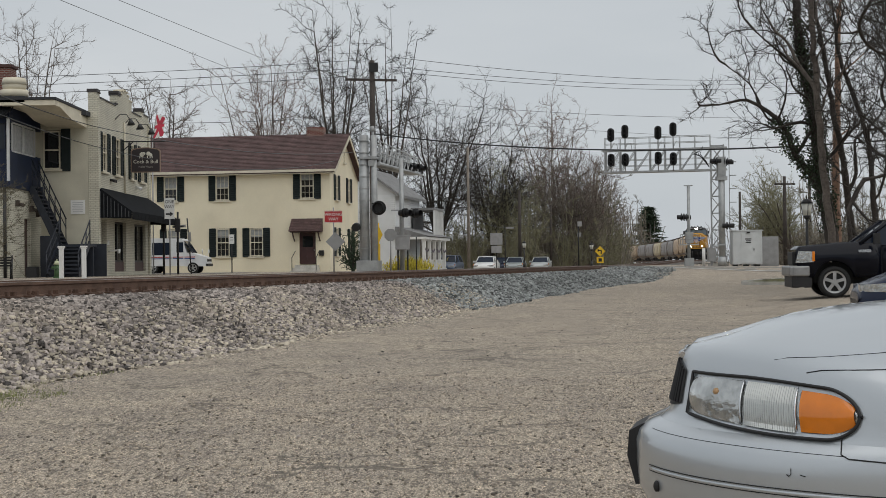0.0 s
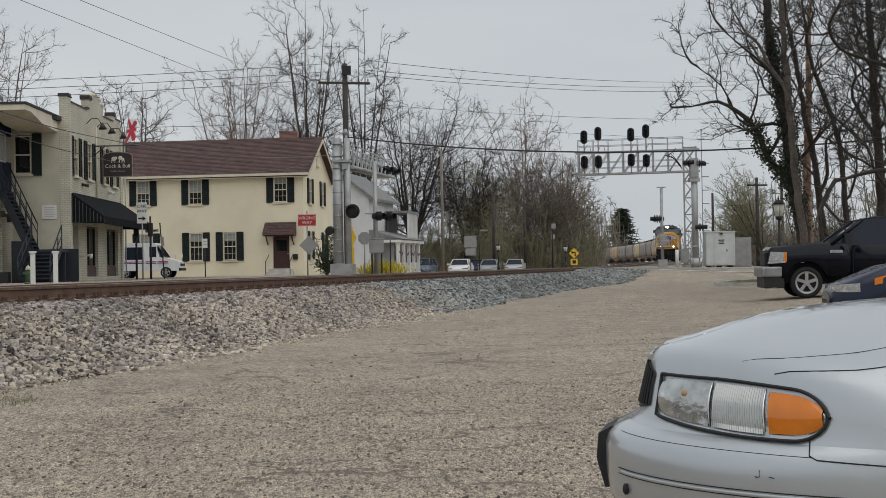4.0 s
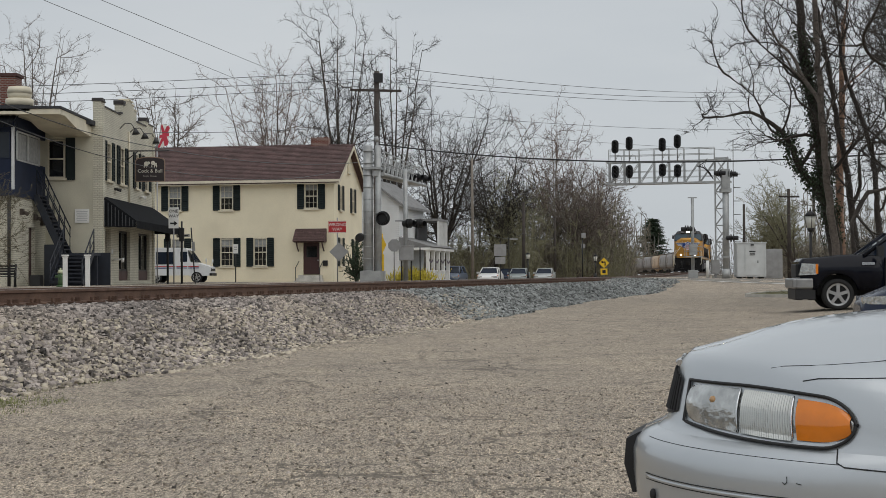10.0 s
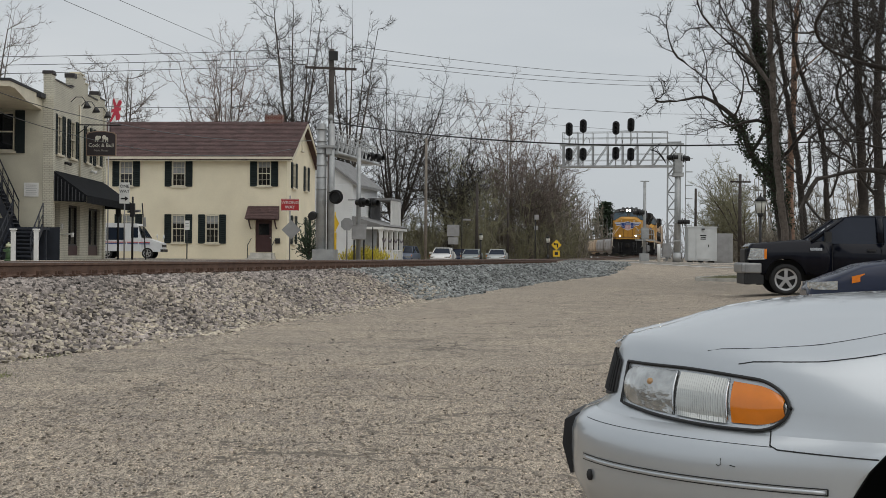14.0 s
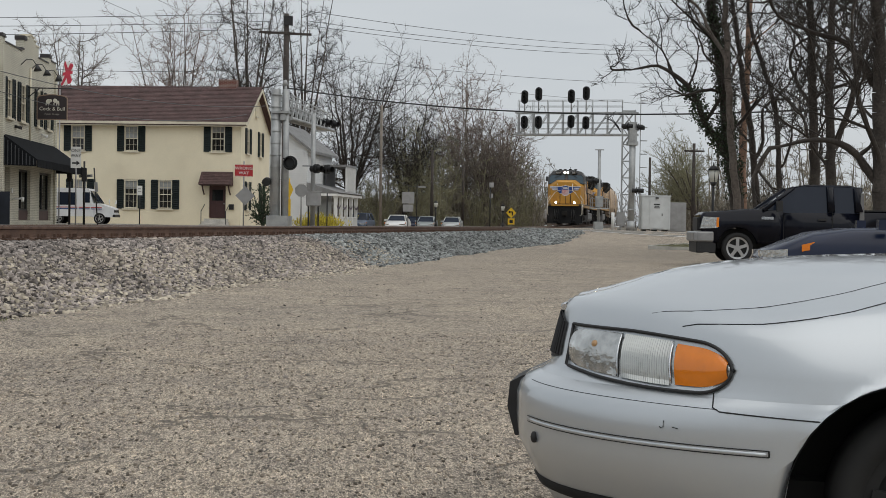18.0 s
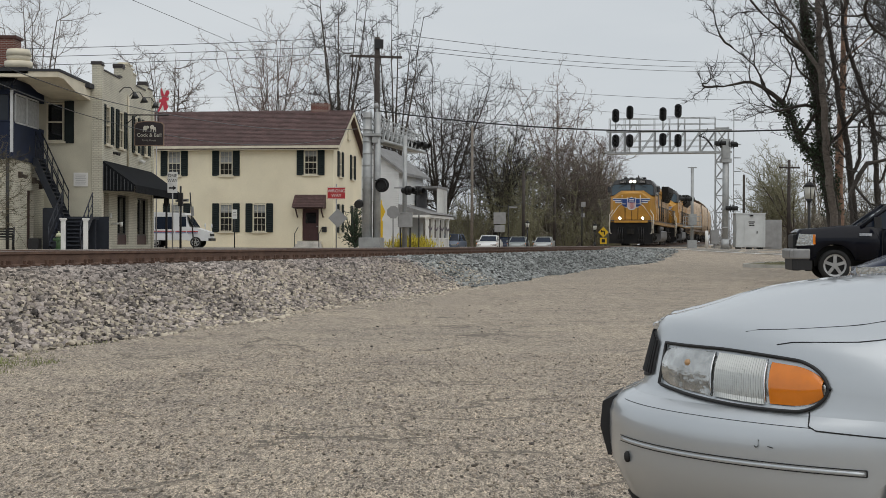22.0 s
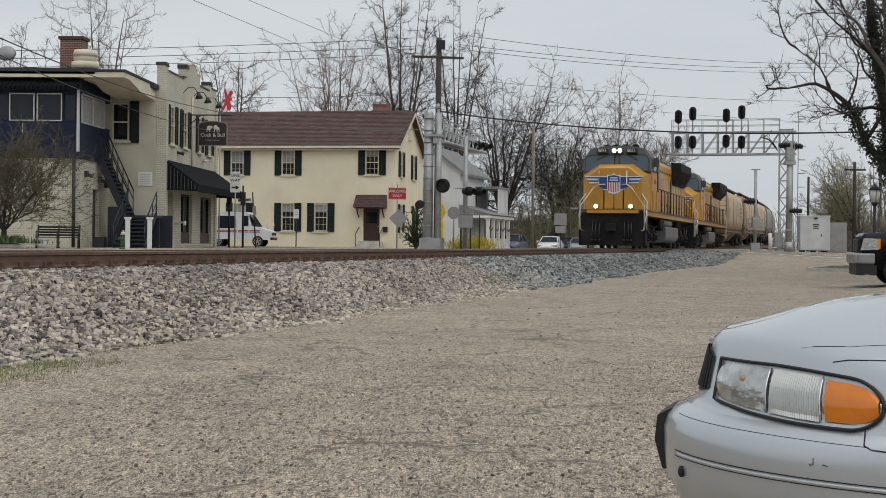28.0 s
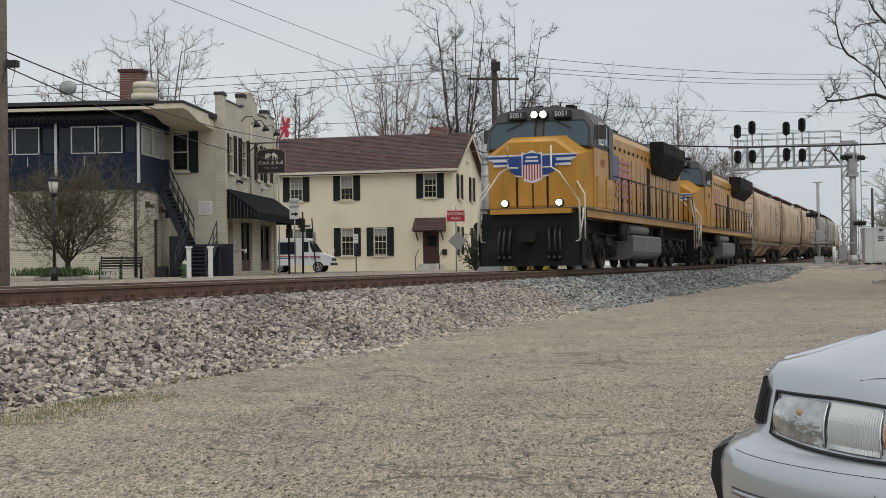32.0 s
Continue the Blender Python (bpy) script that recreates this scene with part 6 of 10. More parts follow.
def hopper(paint, label):
    """A covered hopper car with curved sides; y runs back from its front end."""
    h = thing("hopper_car", label, "rail car", group="hopper cars of the train")
    bm = B()
    prof = [(-1.4, 1.45), (-1.52, 2.1), (-1.55, 2.9), (-1.48, 3.7), (-1.3, 4.2), (-0.8, 4.42), (0.8, 4.42), (1.3, 4.2), (1.48, 3.7), (1.55, 2.9), (1.52, 2.1), (1.4, 1.45)]
    rings = []
    for y, k in ((1.75, 0.9), (2.05, 1.0), (15.55, 1.0), (15.85, 0.9)):
        rings.append([Vector((x * (0.97 if k < 1 else 1), y, 1.45 + (z - 1.45) * (0.97 if k < 1 else 1))) for x, z in prof])
    loft(bm, rings)
    part("body", bm, paint, h, "curved sheet-steel hopper side")
    for y0, y1, sgn in ((0.5, 1.95, 1), (15.65, 17.1, -1)):
        bm = B()
        ye, yi = (y0, y1) if sgn > 0 else (y1, y0)
        prism(bm, [(ye, 1.75), (yi, 2.1), (yi, 4.3), (ye + sgn * 1.1, 4.3)] if sgn > 0 else [(ye, 1.75), (ye + sgn * 1.1, 4.3), (yi, 4.3), (yi, 2.1)], "x", -1.25, 1.25)
        part("end_slope", bm, paint, h)
        for sx in (-1, 1):
            bm = B()
            rod(bm, (sx * 1.4, ye, 1.2), (sx * 1.4, ye, 4.2), 0.03)
            rod(bm, (sx * 0.9, ye, 1.2), (sx * 0.9, ye, 4.2), 0.03)
            for i in range(8):
                rod(bm, (sx * 0.9, ye, 1.3 + 0.36 * i), (sx * 1.4, ye, 1.3 + 0.36 * i), 0.018, seg=5)
            part("end_ladder", bm, TANDARK, h)
    part("sill", boxed((0, 8.8, 1.25, 2.6, 17.2, 0.2), (0, 8.8, 1.1, 0.5, 17.6, 0.4)), TANDARK, h)
    for i in range(3):
        yc = 4.9 + 3.9 * i
        bm = B()
        rings = [[Vector(v) for v in ((-1.35, yc - 1.9, 1.5), (1.35, yc - 1.9, 1.5), (1.35, yc + 1.9, 1.5), (-1.35, yc + 1.9, 1.5))], [Vector(v) for v in ((-0.5, yc - 0.4, 0.5), (0.5, yc - 0.4, 0.5), (0.5, yc + 0.4, 0.5), (-0.5, yc + 0.4, 0.5))]]
        loft(bm, rings, smooth=False)
        part("outlet_bay", bm, paint, h)
    bm = B()
    for sx in (-0.75, 0.75):
        box(bm, sx, 8.8, 4.62, 0.5, 15.6, 0.05)
        for i in range(26):
            box(bm, sx, 1.4 + i * 0.6, 4.52, 0.04, 0.04, 0.2)
    part("running_board", bm, TANDARK, h, "dark roof walkway grating")
    bm = B()
    for i in range(4):
        box(bm, 0, 3.2 + 3.7 * i, 4.5, 0.7, 2.6, 0.14, bevel=0.03)
    part("roof_hatch", bm, paint, h)
    for sx in (-1, 1):
        for i in range(1, 4):
            part("side_seam", boxed((sx * 1.556, 1.9 + 3.45 * i, 2.7, 0.02, 0.05, 1.9)), TANDARK, h)
        bm = B()
        for i, (w, z) in enumerate(((1.6, 3.2), (1.0, 2.85), (1.2, 2.5))):
            box(bm, sx * 1.56, 13.0, z, 0.012, w, 0.16)
        part("lettering_bar", bm, GREYH if paint != GREYH else TANDARK, h, "faded unreadable stencilling")
    for yc in (2.1, 15.5):
        for sx in (-1, 1):
            bm = B()
            prism(bm, [(yc - 1.2, 0.45), (yc - 0.5, 0.3), (yc + 0.5, 0.3), (yc + 1.2, 0.45), (yc + 1.2, 0.62), (yc + 0.4, 0.85), (yc - 0.4, 0.85), (yc - 1.2, 0.62)], "x", sx * 1.0 - 0.08, sx * 1.0 + 0.08)
            part("bogie", bm, UNDER, h)
        for k in (-0.9, 0.9):
            wheelset(h, yc + k, 0.45)
    bm = B()
    box(bm, 0, 0.15, 0.9, 0.3, 0.9, 0.3)
    box(bm, 0, 17.45, 0.9, 0.3, 0.9, 0.3)
    part("coupler", bm, UNDER, h)
    return h


lead = locomotive("5051", False, "yellow lead diesel locomotive with lit headlights on the track")
second = locomotive("313", True, "yellow second diesel locomotive with dark radiator wings")
GAP = 21.6
cars = []
base_cars = [hopper(TAN, "tan covered hopper car with curved sides"), hopper(GREYH, "grey weathered covered hopper car"), hopper(PALE, "pale yellow covered hopper car")]
order = [0, 0, 0, 1, 1, 2, 1, 1, 0, 1, 1, 0, 1]
used = set()
lone = list(ROLLING)
for i, k in enumerate(order):
    if k not in used:
        used.add(k)
        cars.append(base_cars[k])
    else:
        cars.append(copy_thing(base_cars[k], Matrix()))
# ---- parked vehicles ----
SILVER = mat("silver_car_paint", (0.50, 0.53, 0.555), 0.36, 0.6, var=0.035, scale=1.3, grain=0.03, grain_scale=400, coat=1.0, obj=-1)
RUBBER = mat("black_rubber", (0.012, 0.012, 0.013), 0.6, var=0.15, scale=8, obj=-1)
TYRE = mat("tyre_rubber", (0.012, 0.012, 0.012), 0.85, var=0.25, scale=9, obj=-1)
CHROME = mat("chrome", (0.62, 0.63, 0.64), 0.14, 1.0, var=0.05, scale=4, obj=-1)
WHEELGREY = mat("wheel_alloy", (0.42, 0.42, 0.42), 0.35, 0.7, var=0.12, scale=6, obj=-1)
AMBER = mat("amber_lens", (0.72, 0.20, 0.008), 0.16, var=0.05, scale=30, coat=0.6, obj=-1)
LENS = mat("lamp_reflector", (0.50, 0.51, 0.50), 0.18, 0.75, var=0.3, scale=22, grain=0.15, grain_scale=16, bump=0.02, coat=1.0, obj=-1)
LENS2 = mat("ribbed_lens", (0.46, 0.48, 0.47), 0.22, 0.25, var=0.12, scale=9, coat=1.0, obj=-1)
CARGLASS = mat("car_glass", (0.014, 0.02, 0.034), 0.08, var=0.05, spec=0.18)
BLACKPAINT = mat("black_truck_paint", (0.005, 0.006, 0.011), 0.14, var=0.1, scale=3, spec=0.2, obj=-1)
NAVYPAINT = mat("navy_car_paint", (0.012, 0.018, 0.042), 0.25, var=0.1, scale=2, coat=0.15, spec=0.3, obj=-1)
TAILRED = mat("red_lens", (0.35, 0.02, 0.015), 0.2, var=0.05, coat=0.5)
DARKLINER = mat("wheel_well", (0.008, 0.008, 0.008), 0.9, var=0.1)

CAR_LA, CAR_HW, CAR_ARCH, CAR_R = 1.10, 0.92, 1.27, 0.37
FRONT = [(0.2, 0.17), (0.1, 0.26), (0.01, 0.37), (0.0, 0.45), (0.0, 0.52), (0.02, 0.555), (0.06, 0.58), (0.13, 0.60), (0.18, 0.625), (0.215, 0.72), (0.25, 0.80), (0.275, 0.83), (0.31, 0.85), (0.42, 0.90), (0.57, 0.94), (0.77, 0.975), (1.0, 1.0)]
SIDE = [(0.05, 0.17), (0.02, 0.26), (0.0, 0.37), (0.0, 0.45), (0.0, 0.52), (0.004, 0.555), (0.01, 0.58), (0.016, 0.60), (0.02, 0.625), (0.035, 0.70), (0.07, 0.765), (0.10, 0.79), (0.16, 0.825), (0.3, 0.87), (0.5, 0.925), (0.75, 0.975), (1.0, 1.0)]


def crown(a):
    """Height of the bonnet's middle, a metres behind the nose."""
    return 0.80 + 0.222 * (1 - math.exp(-max(a - 0.2, 0) / 0.35)) + 0.05 * max(a - 1.3, 0)


def rib(q):
    """Plan point on the outline at q (0 to 1 round the corner, then metres along the side), and the spine point it leans to."""
    if q <= 1:
        th = q * math.pi / 2
        a, b, w = CAR_LA * (1 - math.cos(th)), -CAR_HW * math.sin(th), min(max((q - 0.5) / 0.45, 0), 1)
        a += 0.05 * (1 - q) ** 1.6
        g = a + 0.75 * (1 - q) ** 1.5
    else:
        a, b, w, g = CAR_LA + q - 1, -CAR_HW, 1.0, CAR_LA + q - 1
    return a, b, w * w * (3 - 2 * w), g


def skin_at(q, k):
    """The skin's point at rib q and level k (may be a fraction)."""
    a, b, w, g = rib(q)
    i = min(int(k), len(FRONT) - 2)
    f = k - i
    r, z = ((1 - w) * (FRONT[i][j] + f * (FRONT[i + 1][j] - FRONT[i][j])) + w * (SIDE[i][j] + f * (SIDE[i + 1][j] - SIDE[i][j])) for j in (0, 1))
    x, y = a + r * (g - a), b + r * (0 - b)
    if i >= 12:
        z += (crown(x) - 1.0) * min(1.0, (k - 12) / 4)
    if k > 9:
        u = min(max((x - 0.85) / 0.7, 0), 1)
        z += 0.06 * u * min(1.0, (k - 9) / 3) * min(1.0, (16 - k) / 3)
    d = abs(x - CAR_ARCH)
    if d < CAR_R and y < -0.6:
        z = max(z, 0.30 + math.sqrt(CAR_R * CAR_R - d * d))
    return x, y, z


def skin_z(q, z):
    """The skin's point at rib q and height z, on the upright part."""
    lo, hi = 0.0, 12.0
    for _ in range(24):
        m = (lo + hi) / 2
        if skin_at(q, m)[2] < z:
            lo = m
        else:
            hi = m
    return skin_at(q, (lo + hi) / 2)


def road_wheel(parent, x, y, z, r, out, width=0.2, spokes=5, rim=WHEELGREY):
    """A tyre with its wheel, its axle along y; out: -1 or 1, the side that shows."""
    bm = B()
    prof = [(-0.5, 0.72), (-0.5, 0.9), (-0.36, 1.0), (0.36, 1.0), (0.5, 0.9), (0.5, 0.72)]
    rings = [[Vector((x + r * k * math.cos(a), y + width * w, z + r * k * math.sin(a))) for w, k in prof] for a in np.linspace(0, math.tau, 33)[:-1]]
    loft(bm, rings + rings[:1], caps=False)
    bmesh.ops.remove_doubles(bm, verts=bm.verts, dist=1e-5)
    tyre = part("tyre", bm, TYRE, parent)
    bm = B()
    fy = y + out * width * 0.32
    rod(bm, (x, fy - out * 0.05, z), (x, fy, z), r * 0.72, r * 0.70, 28)
    part("rim_back", bm, DARKLINER, tyre)
    bm = B()
    for i in range(28):
        a0, a1 = i * math.tau / 28, (i + 1) * math.tau / 28
        q = []
        for a, k, dy in ((a0, 0.74, 0.03), (a1, 0.74, 0.03), (a1, 0.6, 0.02), (a0, 0.6, 0.02)):
            q.append(bm.verts.new((x + r * k * math.cos(a), fy + out * dy, z + r * k * math.sin(a))))
        bm.faces.new(q)
    for i in range(spokes):
        a = i * math.tau / spokes + 0.3
        m = Matrix.Translation((x, fy + out * 0.02, z)) @ Matrix.Rotation(-a, 4, "Y")
        box(bm, r * 0.36, 0, 0, r * 0.56, 0.03, r * 0.2, m)
    rod(bm, (x, fy, z), (x, fy + out * 0.045, z), r * 0.2, r * 0.17, 12)
    part("rim", bm, rim, tyre)
    return tyre


CAR = pose(0.60, 4.84, 0.03, 0, 0, -14)
car = thing("silver_sedan", "silver sedan with clouded headlamp parked on the lot", "car", CAR)
QS = list(np.linspace(0, 1, 41)) + list(np.linspace(1.01, 1.62, 30)) + list(np.linspace(1.7, 4.6, 16))
KS = [k / 2 for k in range(0, 33)]


def skin_part(name, qs, ks, material, lift=0.0, label="", mirror=True, pick=None, parent=None):
    """A piece of the body skin between ribs and levels."""
    bm = B()
    for sy in (1, -1) if mirror else (1,):
        rows = []
        for q in qs:
            row = []
            for k in ks:
                x, y, z = skin_at(q, k)
                row.append(bm.verts.new((x, sy * y, z + lift)))
            rows.append(row)
        for a, b in zip(rows, rows[1:]):
            for i in range(len(ks) - 1):
                f = bm.faces.new((a[i], a[i + 1], b[i + 1], b[i]) if sy > 0 else (a[i], b[i], b[i + 1], a[i + 1]))
                f.smooth = True
    bmesh.ops.remove_doubles(bm, verts=bm.verts, dist=1e-5)
    return part(name, bm, material, parent or car, label)


skin_part("bumper", [q for q in QS if q <= 1.0] + [1.03], [k for k in KS if k <= 7.0], SILVER, label="silver bumper skin with a rubbing strip")
skin_part("body", QS, [k for k in KS if k >= 7.0], SILVER, label="silver bonnet and wings")
skin_part("sill", [q for q in QS if q >= 1.03], [k for k in KS if k <= 7.0], SILVER)


def on_skin(q, z, out):
    """A point of the upright skin pushed outwards by out."""
    p = Vector(skin_z(q, z))
    t = Vector(skin_z(q + 0.01, z)) - Vector(skin_z(q - 0.01, z))
    n = Vector((t.y, -t.x, 0)).normalized()
    if n.y > 0 and q > 0.3:
        n = -n
    if n.x > 0 and q <= 0.3:
        n = -n
    return p + n * out + Vector((0, 0, out * 0.35))


def lamp_top(q):
    u = (q - 0.34) / 0.455
    return 0.762 - 0.004 * u - 0.05 * max(u - 0.45, 0) ** 1.5


def lamp_bottom(q):
    u = (q - 0.34) / 0.455
    return 0.642 - 0.042 * math.sin(min(u, 1) * 1.9) + 0.014 * u


def lamp_patch(name, q0, q1, material, out, shrink=0.0, ribs=0, label="", nz=8, nq=18):
    bm = B()
    rows = []
    for i in range(nq + 1):
        q = q0 + (q1 - q0) * (math.sin(i / nq * math.pi / 2) if q1 > 0.75 else i / nq)
        lo, hi = lamp_bottom(q) + shrink, lamp_top(q) - shrink
        u = (q - 0.34) / 0.455
        if u > 0.86:
            c, h = (lo + hi) / 2, (hi - lo) / 2 * math.sqrt(max(1 - ((u - 0.86) / 0.14) ** 2, 0.0004))
            lo, hi = c - h, c + h
        if u < 0.08:
            c, h = (lo + hi) / 2, (hi - lo) / 2 * (0.84 + 2 * u)
            lo, hi = c - h, c + h
        wob = 0.0025 * math.sin(i * math.tau / 2) if ribs else 0
        row = [bm.verts.new(on_skin(q, lo + (hi - lo) * j / nz, out + 0.012 * math.sin(math.pi * j / nz) + (0.003 * (i % 2) if ribs else 0))) for j in range(nz + 1)]
        rows.append(row)
    for a, b in zip(rows, rows[1:]):
        for j in range(nz):
            f = bm.faces.new((a[j], b[j], b[j + 1], a[j + 1]))
            f.smooth = not ribs
    return part(name, bm, material, lamp, label)


bm = B()
lamp = None
ring = []
for i in range(49):
    q = 0.335 + 0.465 * math.sin(i / 48 * math.pi / 2)
    u = min(max((q - 0.34) / 0.455, 0), 1)
    c, h = (lamp_top(q) + lamp_bottom(q)) / 2, (lamp_top(q) - lamp_bottom(q)) / 2 + 0.006
    if u > 0.86:
        h *= math.sqrt(max(1 - ((u - 0.86) / 0.14) ** 2, 0.0))
    ring.append((q, c, h))
pipe(bm, [on_skin(q, c + h, 0.006) for q, c, h in ring] + [on_skin(q, c - h, 0.006) for q, c, h in ring[::-1]] + [on_skin(ring[0][0], ring[0][1] + ring[0][2], 0.006)], 0.0055, 6)
lamp = part("headlamp", bm, RUBBER, car, "clouded headlamp with black rubber seal")
lamp_patch("main_lens", 0.345, 0.535, LENS, 0.002, 0.004, label="clouded grey main headlamp lens")
lamp_patch("ribbed_lens", 0.545, 0.672, LENS2, 0.004, 0.006, ribs=1, label="ribbed clear lens", nq=44, nz=10)
lamp_patch("amber_lens", 0.684, 0.788, AMBER, 0.004, 0.010, label="amber turn signal lens")
lamp_patch("lamp_frame", 0.342, 0.792, LENS, -0.004, 0.0)
for q in (0.54, 0.678):
    bm = B()
    pipe(bm, [on_skin(q, lamp_bottom(q) + 0.006 + (lamp_top(q) - lamp_bottom(q) - 0.012) * j / 6, 0.012 + 0.012 * math.sin(math.pi * j / 6)) for j in range(7)], 0.0035, 5)
    part("lens_divider", bm, CHROME, lamp)
# amber ball set on the lens, painting the reflex of the bulb
bm = B()
p = on_skin(0.45, 0.715, 0.004)
ball(bm, p, 0.014, 0.02, 0.013)
part("bulb_reflex", bm, mat("dull_amber", (0.42, 0.25, 0.12), 0.3, var=0.1), lamp, "small dull amber ball on the lens for the bulb reflex")
# shut lines, strip, marks
SEAM = mat("shut_line", (0.012, 0.013, 0.014), 0.7, var=0.05)


def seam(pts, r=0.0028, name="shut_line", material=SEAM):
    bm = B()
    pipe(bm, pts, r, 5)
    return part(name, bm, material, car)


seam([skin_at(0.69 + 0.75 * i / 24, 10.2 + 3.4 * (i / 24) ** 0.62) for i in range(25)], 0.0022)
seam([skin_at(0.61 + 0.75 * i / 24, 11.0 + 3.3 * (i / 24) ** 0.62) for i in range(25)], 0.0014)
seam([on_skin(0.22 + 0.55 * i / 24, 0.575 - 0.006 * i / 24, 0.0) for i in range(25)], 0.0012)
seam([on_skin(0.762, lamp_bottom(0.755) - 0.004 - 0.012 * i, 0.0015) for i in range(4)] + [on_skin(0.775 + 0.033 * i, 0.563 - 0.002 * i, 0.0015) for i in range(6)], 0.0022)
for dz in (0.463, 0.445):
    seam([on_skin(0.26 + 0.60 * i / 26, dz, 0.002) for i in range(27)], 0.0018)
seam([on_skin(0.86, 0.445 + 0.018 * i / 3, 0.003) for i in range(4)], 0.0028)
skin_strip = seam([on_skin(0.26 + 0.597 * i / 26, 0.454, -0.003) for i in range(27)], 0.0085, "rubbing_strip", SILVER)
bm = B()
pipe(bm, [on_skin(0.672, 0.525, 0.003), on_skin(0.672, 0.507, 0.003), on_skin(0.668, 0.502, 0.003), on_skin(0.664, 0.507, 0.003)], 0.0014, 5)
pipe(bm, [on_skin(0.69, 0.508, 0.003), on_skin(0.70, 0.505, 0.003)], 0.0014, 5)
part("scratch", bm, SEAM, car, "small dark scratch on the bumper")
# grille, front guard
bm = B()
for sy in (-1, 1):
    rows = []
    for i in range(13):
        q = 0.0 + 0.283 * i / 12
        lo, hi = 0.642 + 0.02 * (i / 12) ** 3, 0.812 - 0.045 * (i / 12) ** 3
        rows.append([bm.verts.new((p.x, sy * p.y, p.z)) for p in [on_skin(max(q, 0.012), lo + (hi - lo) * j / 4, 0.004) for j in range(5)]])
    for a, b in zip(rows, rows[1:]):
        for j in range(4):
            bm.faces.new((a[j], a[j + 1], b[j + 1], b[j]))
    for i in range(11):
        q = 0.02 + 0.024 * i
        a, b = on_skin(q, 0.66, 0.006), on_skin(q, 0.80 - 0.03 * (i / 10) ** 3, 0.006)
        rod(bm, (a.x, sy * a.y, a.z), (b.x, sy * b.y, b.z), 0.005, seg=5)
part("grille", bm, RUBBER, car, "black grille with upright bars")
bm = B()
pipe(bm, [(v.x - 0.008, s * v.y, v.z) for s, seq in ((-1, (0.2, 0.15, 0.08, 0.0)), (1, (0.08, 0.15, 0.2))) for v in [Vector(skin_z(q, 0.815)) for q in seq]], 0.012, 6)
part("grille_trim", bm, CHROME, car)
bm = B()
prism(bm, [(0.05, 0.36), (0.1, 0.36), (0.13, 0.575), (0.075, 0.57), (0.03, 0.545), (0.022, 0.46)], "y", -0.13, 0.13)
part("plate_bracket", bm, RUBBER, car, "black rubber bumper guard at the nose")
bm = B()
ball(bm, on_skin(0.30, 0.40, 0.004), 0.012, 0.012, 0.02)
part("bumper_hole", bm, RUBBER, car)
bm = B()
pts = [on_skin(q, 0.26, -0.03) for q in np.linspace(0.1, 0.62, 14)]
pipe(bm, pts, [0.015] + [0.032] * 12 + [0.015], 6)
part("fog_slot", bm, DARKLINER, car)
# wells, wheels, cabin
for sy in (-1, 1):
    for xc in (CAR_ARCH, 4.0):
        bm = B()
        rings = [[Vector((xc + (CAR_R - 0.004) * math.cos(a), sy * y, 0.30 + (CAR_R - 0.004) * math.sin(a))) for a in np.linspace(-0.4, math.pi + 0.4, 24)] for y in (0.915, 0.55)]
        for ra, rb in zip(rings, rings[1:]):
            va, vb = [bm.verts.new(p) for p in ra], [bm.verts.new(p) for p in rb]
            for i in range(23):
                bm.faces.new((va[i], va[i + 1], vb[i + 1], vb[i]))
            bm.faces.new(vb)
        part("wheel_well", bm, DARKLINER, car)
        road_wheel(car, xc + (0.07 if xc < 2 else 0), sy * 0.75, 0.30, 0.305, sy, 0.2, 7, TYRE if xc < 2 else WHEELGREY)
bm = B()
gl = [(1.75, 0.66, 1.06), (2.55, 0.60, 1.42), (3.3, 0.58, 1.43), (4.1, 0.64, 1.12)]
rings = [[Vector((x, -w, z - 0.02)), Vector((x, -w * 0.9, z)), Vector((x, w * 0.9, z)), Vector((x, w, z - 0.02)), Vector((x, 0.78, 1.0)), Vector((x, -0.78, 1.0))] for x, w, z in gl]
loft(bm, rings, smooth=False)
part("glasshouse", bm, CARGLASS, car, "dark car windows")
bm = B()
rings = [[Vector((x, -0.58, z)), Vector((x, 0.58, z)), Vector((x, 0.56, z + 0.03)), Vector((x, -0.56, z + 0.03))] for x, z in ((2.5, 1.41), (2.9, 1.44), (3.35, 1.425))]
loft(bm, rings)
for sy in (-1, 1):
    for a, b in (((1.78, 0.76, 1.04), (2.52, 0.6, 1.43)), ((2.9, 0.78, 1.02), (2.92, 0.6, 1.43)), ((4.1, 0.74, 1.08), (3.32, 0.6, 1.43))):
        rod(bm, (a[0], sy * a[1], a[2]), (b[0], sy * b[1], b[2]), 0.035)
part("roof", bm, SILVER, car)
part("tail", boxed((4.85, 0, 0.62, 0.5, 1.76, 0.62)), SILVER, car)
part("floor_pan", boxed((2.6, 0, 0.28, 4.0, 1.3, 0.12)), DARKLINER, car)


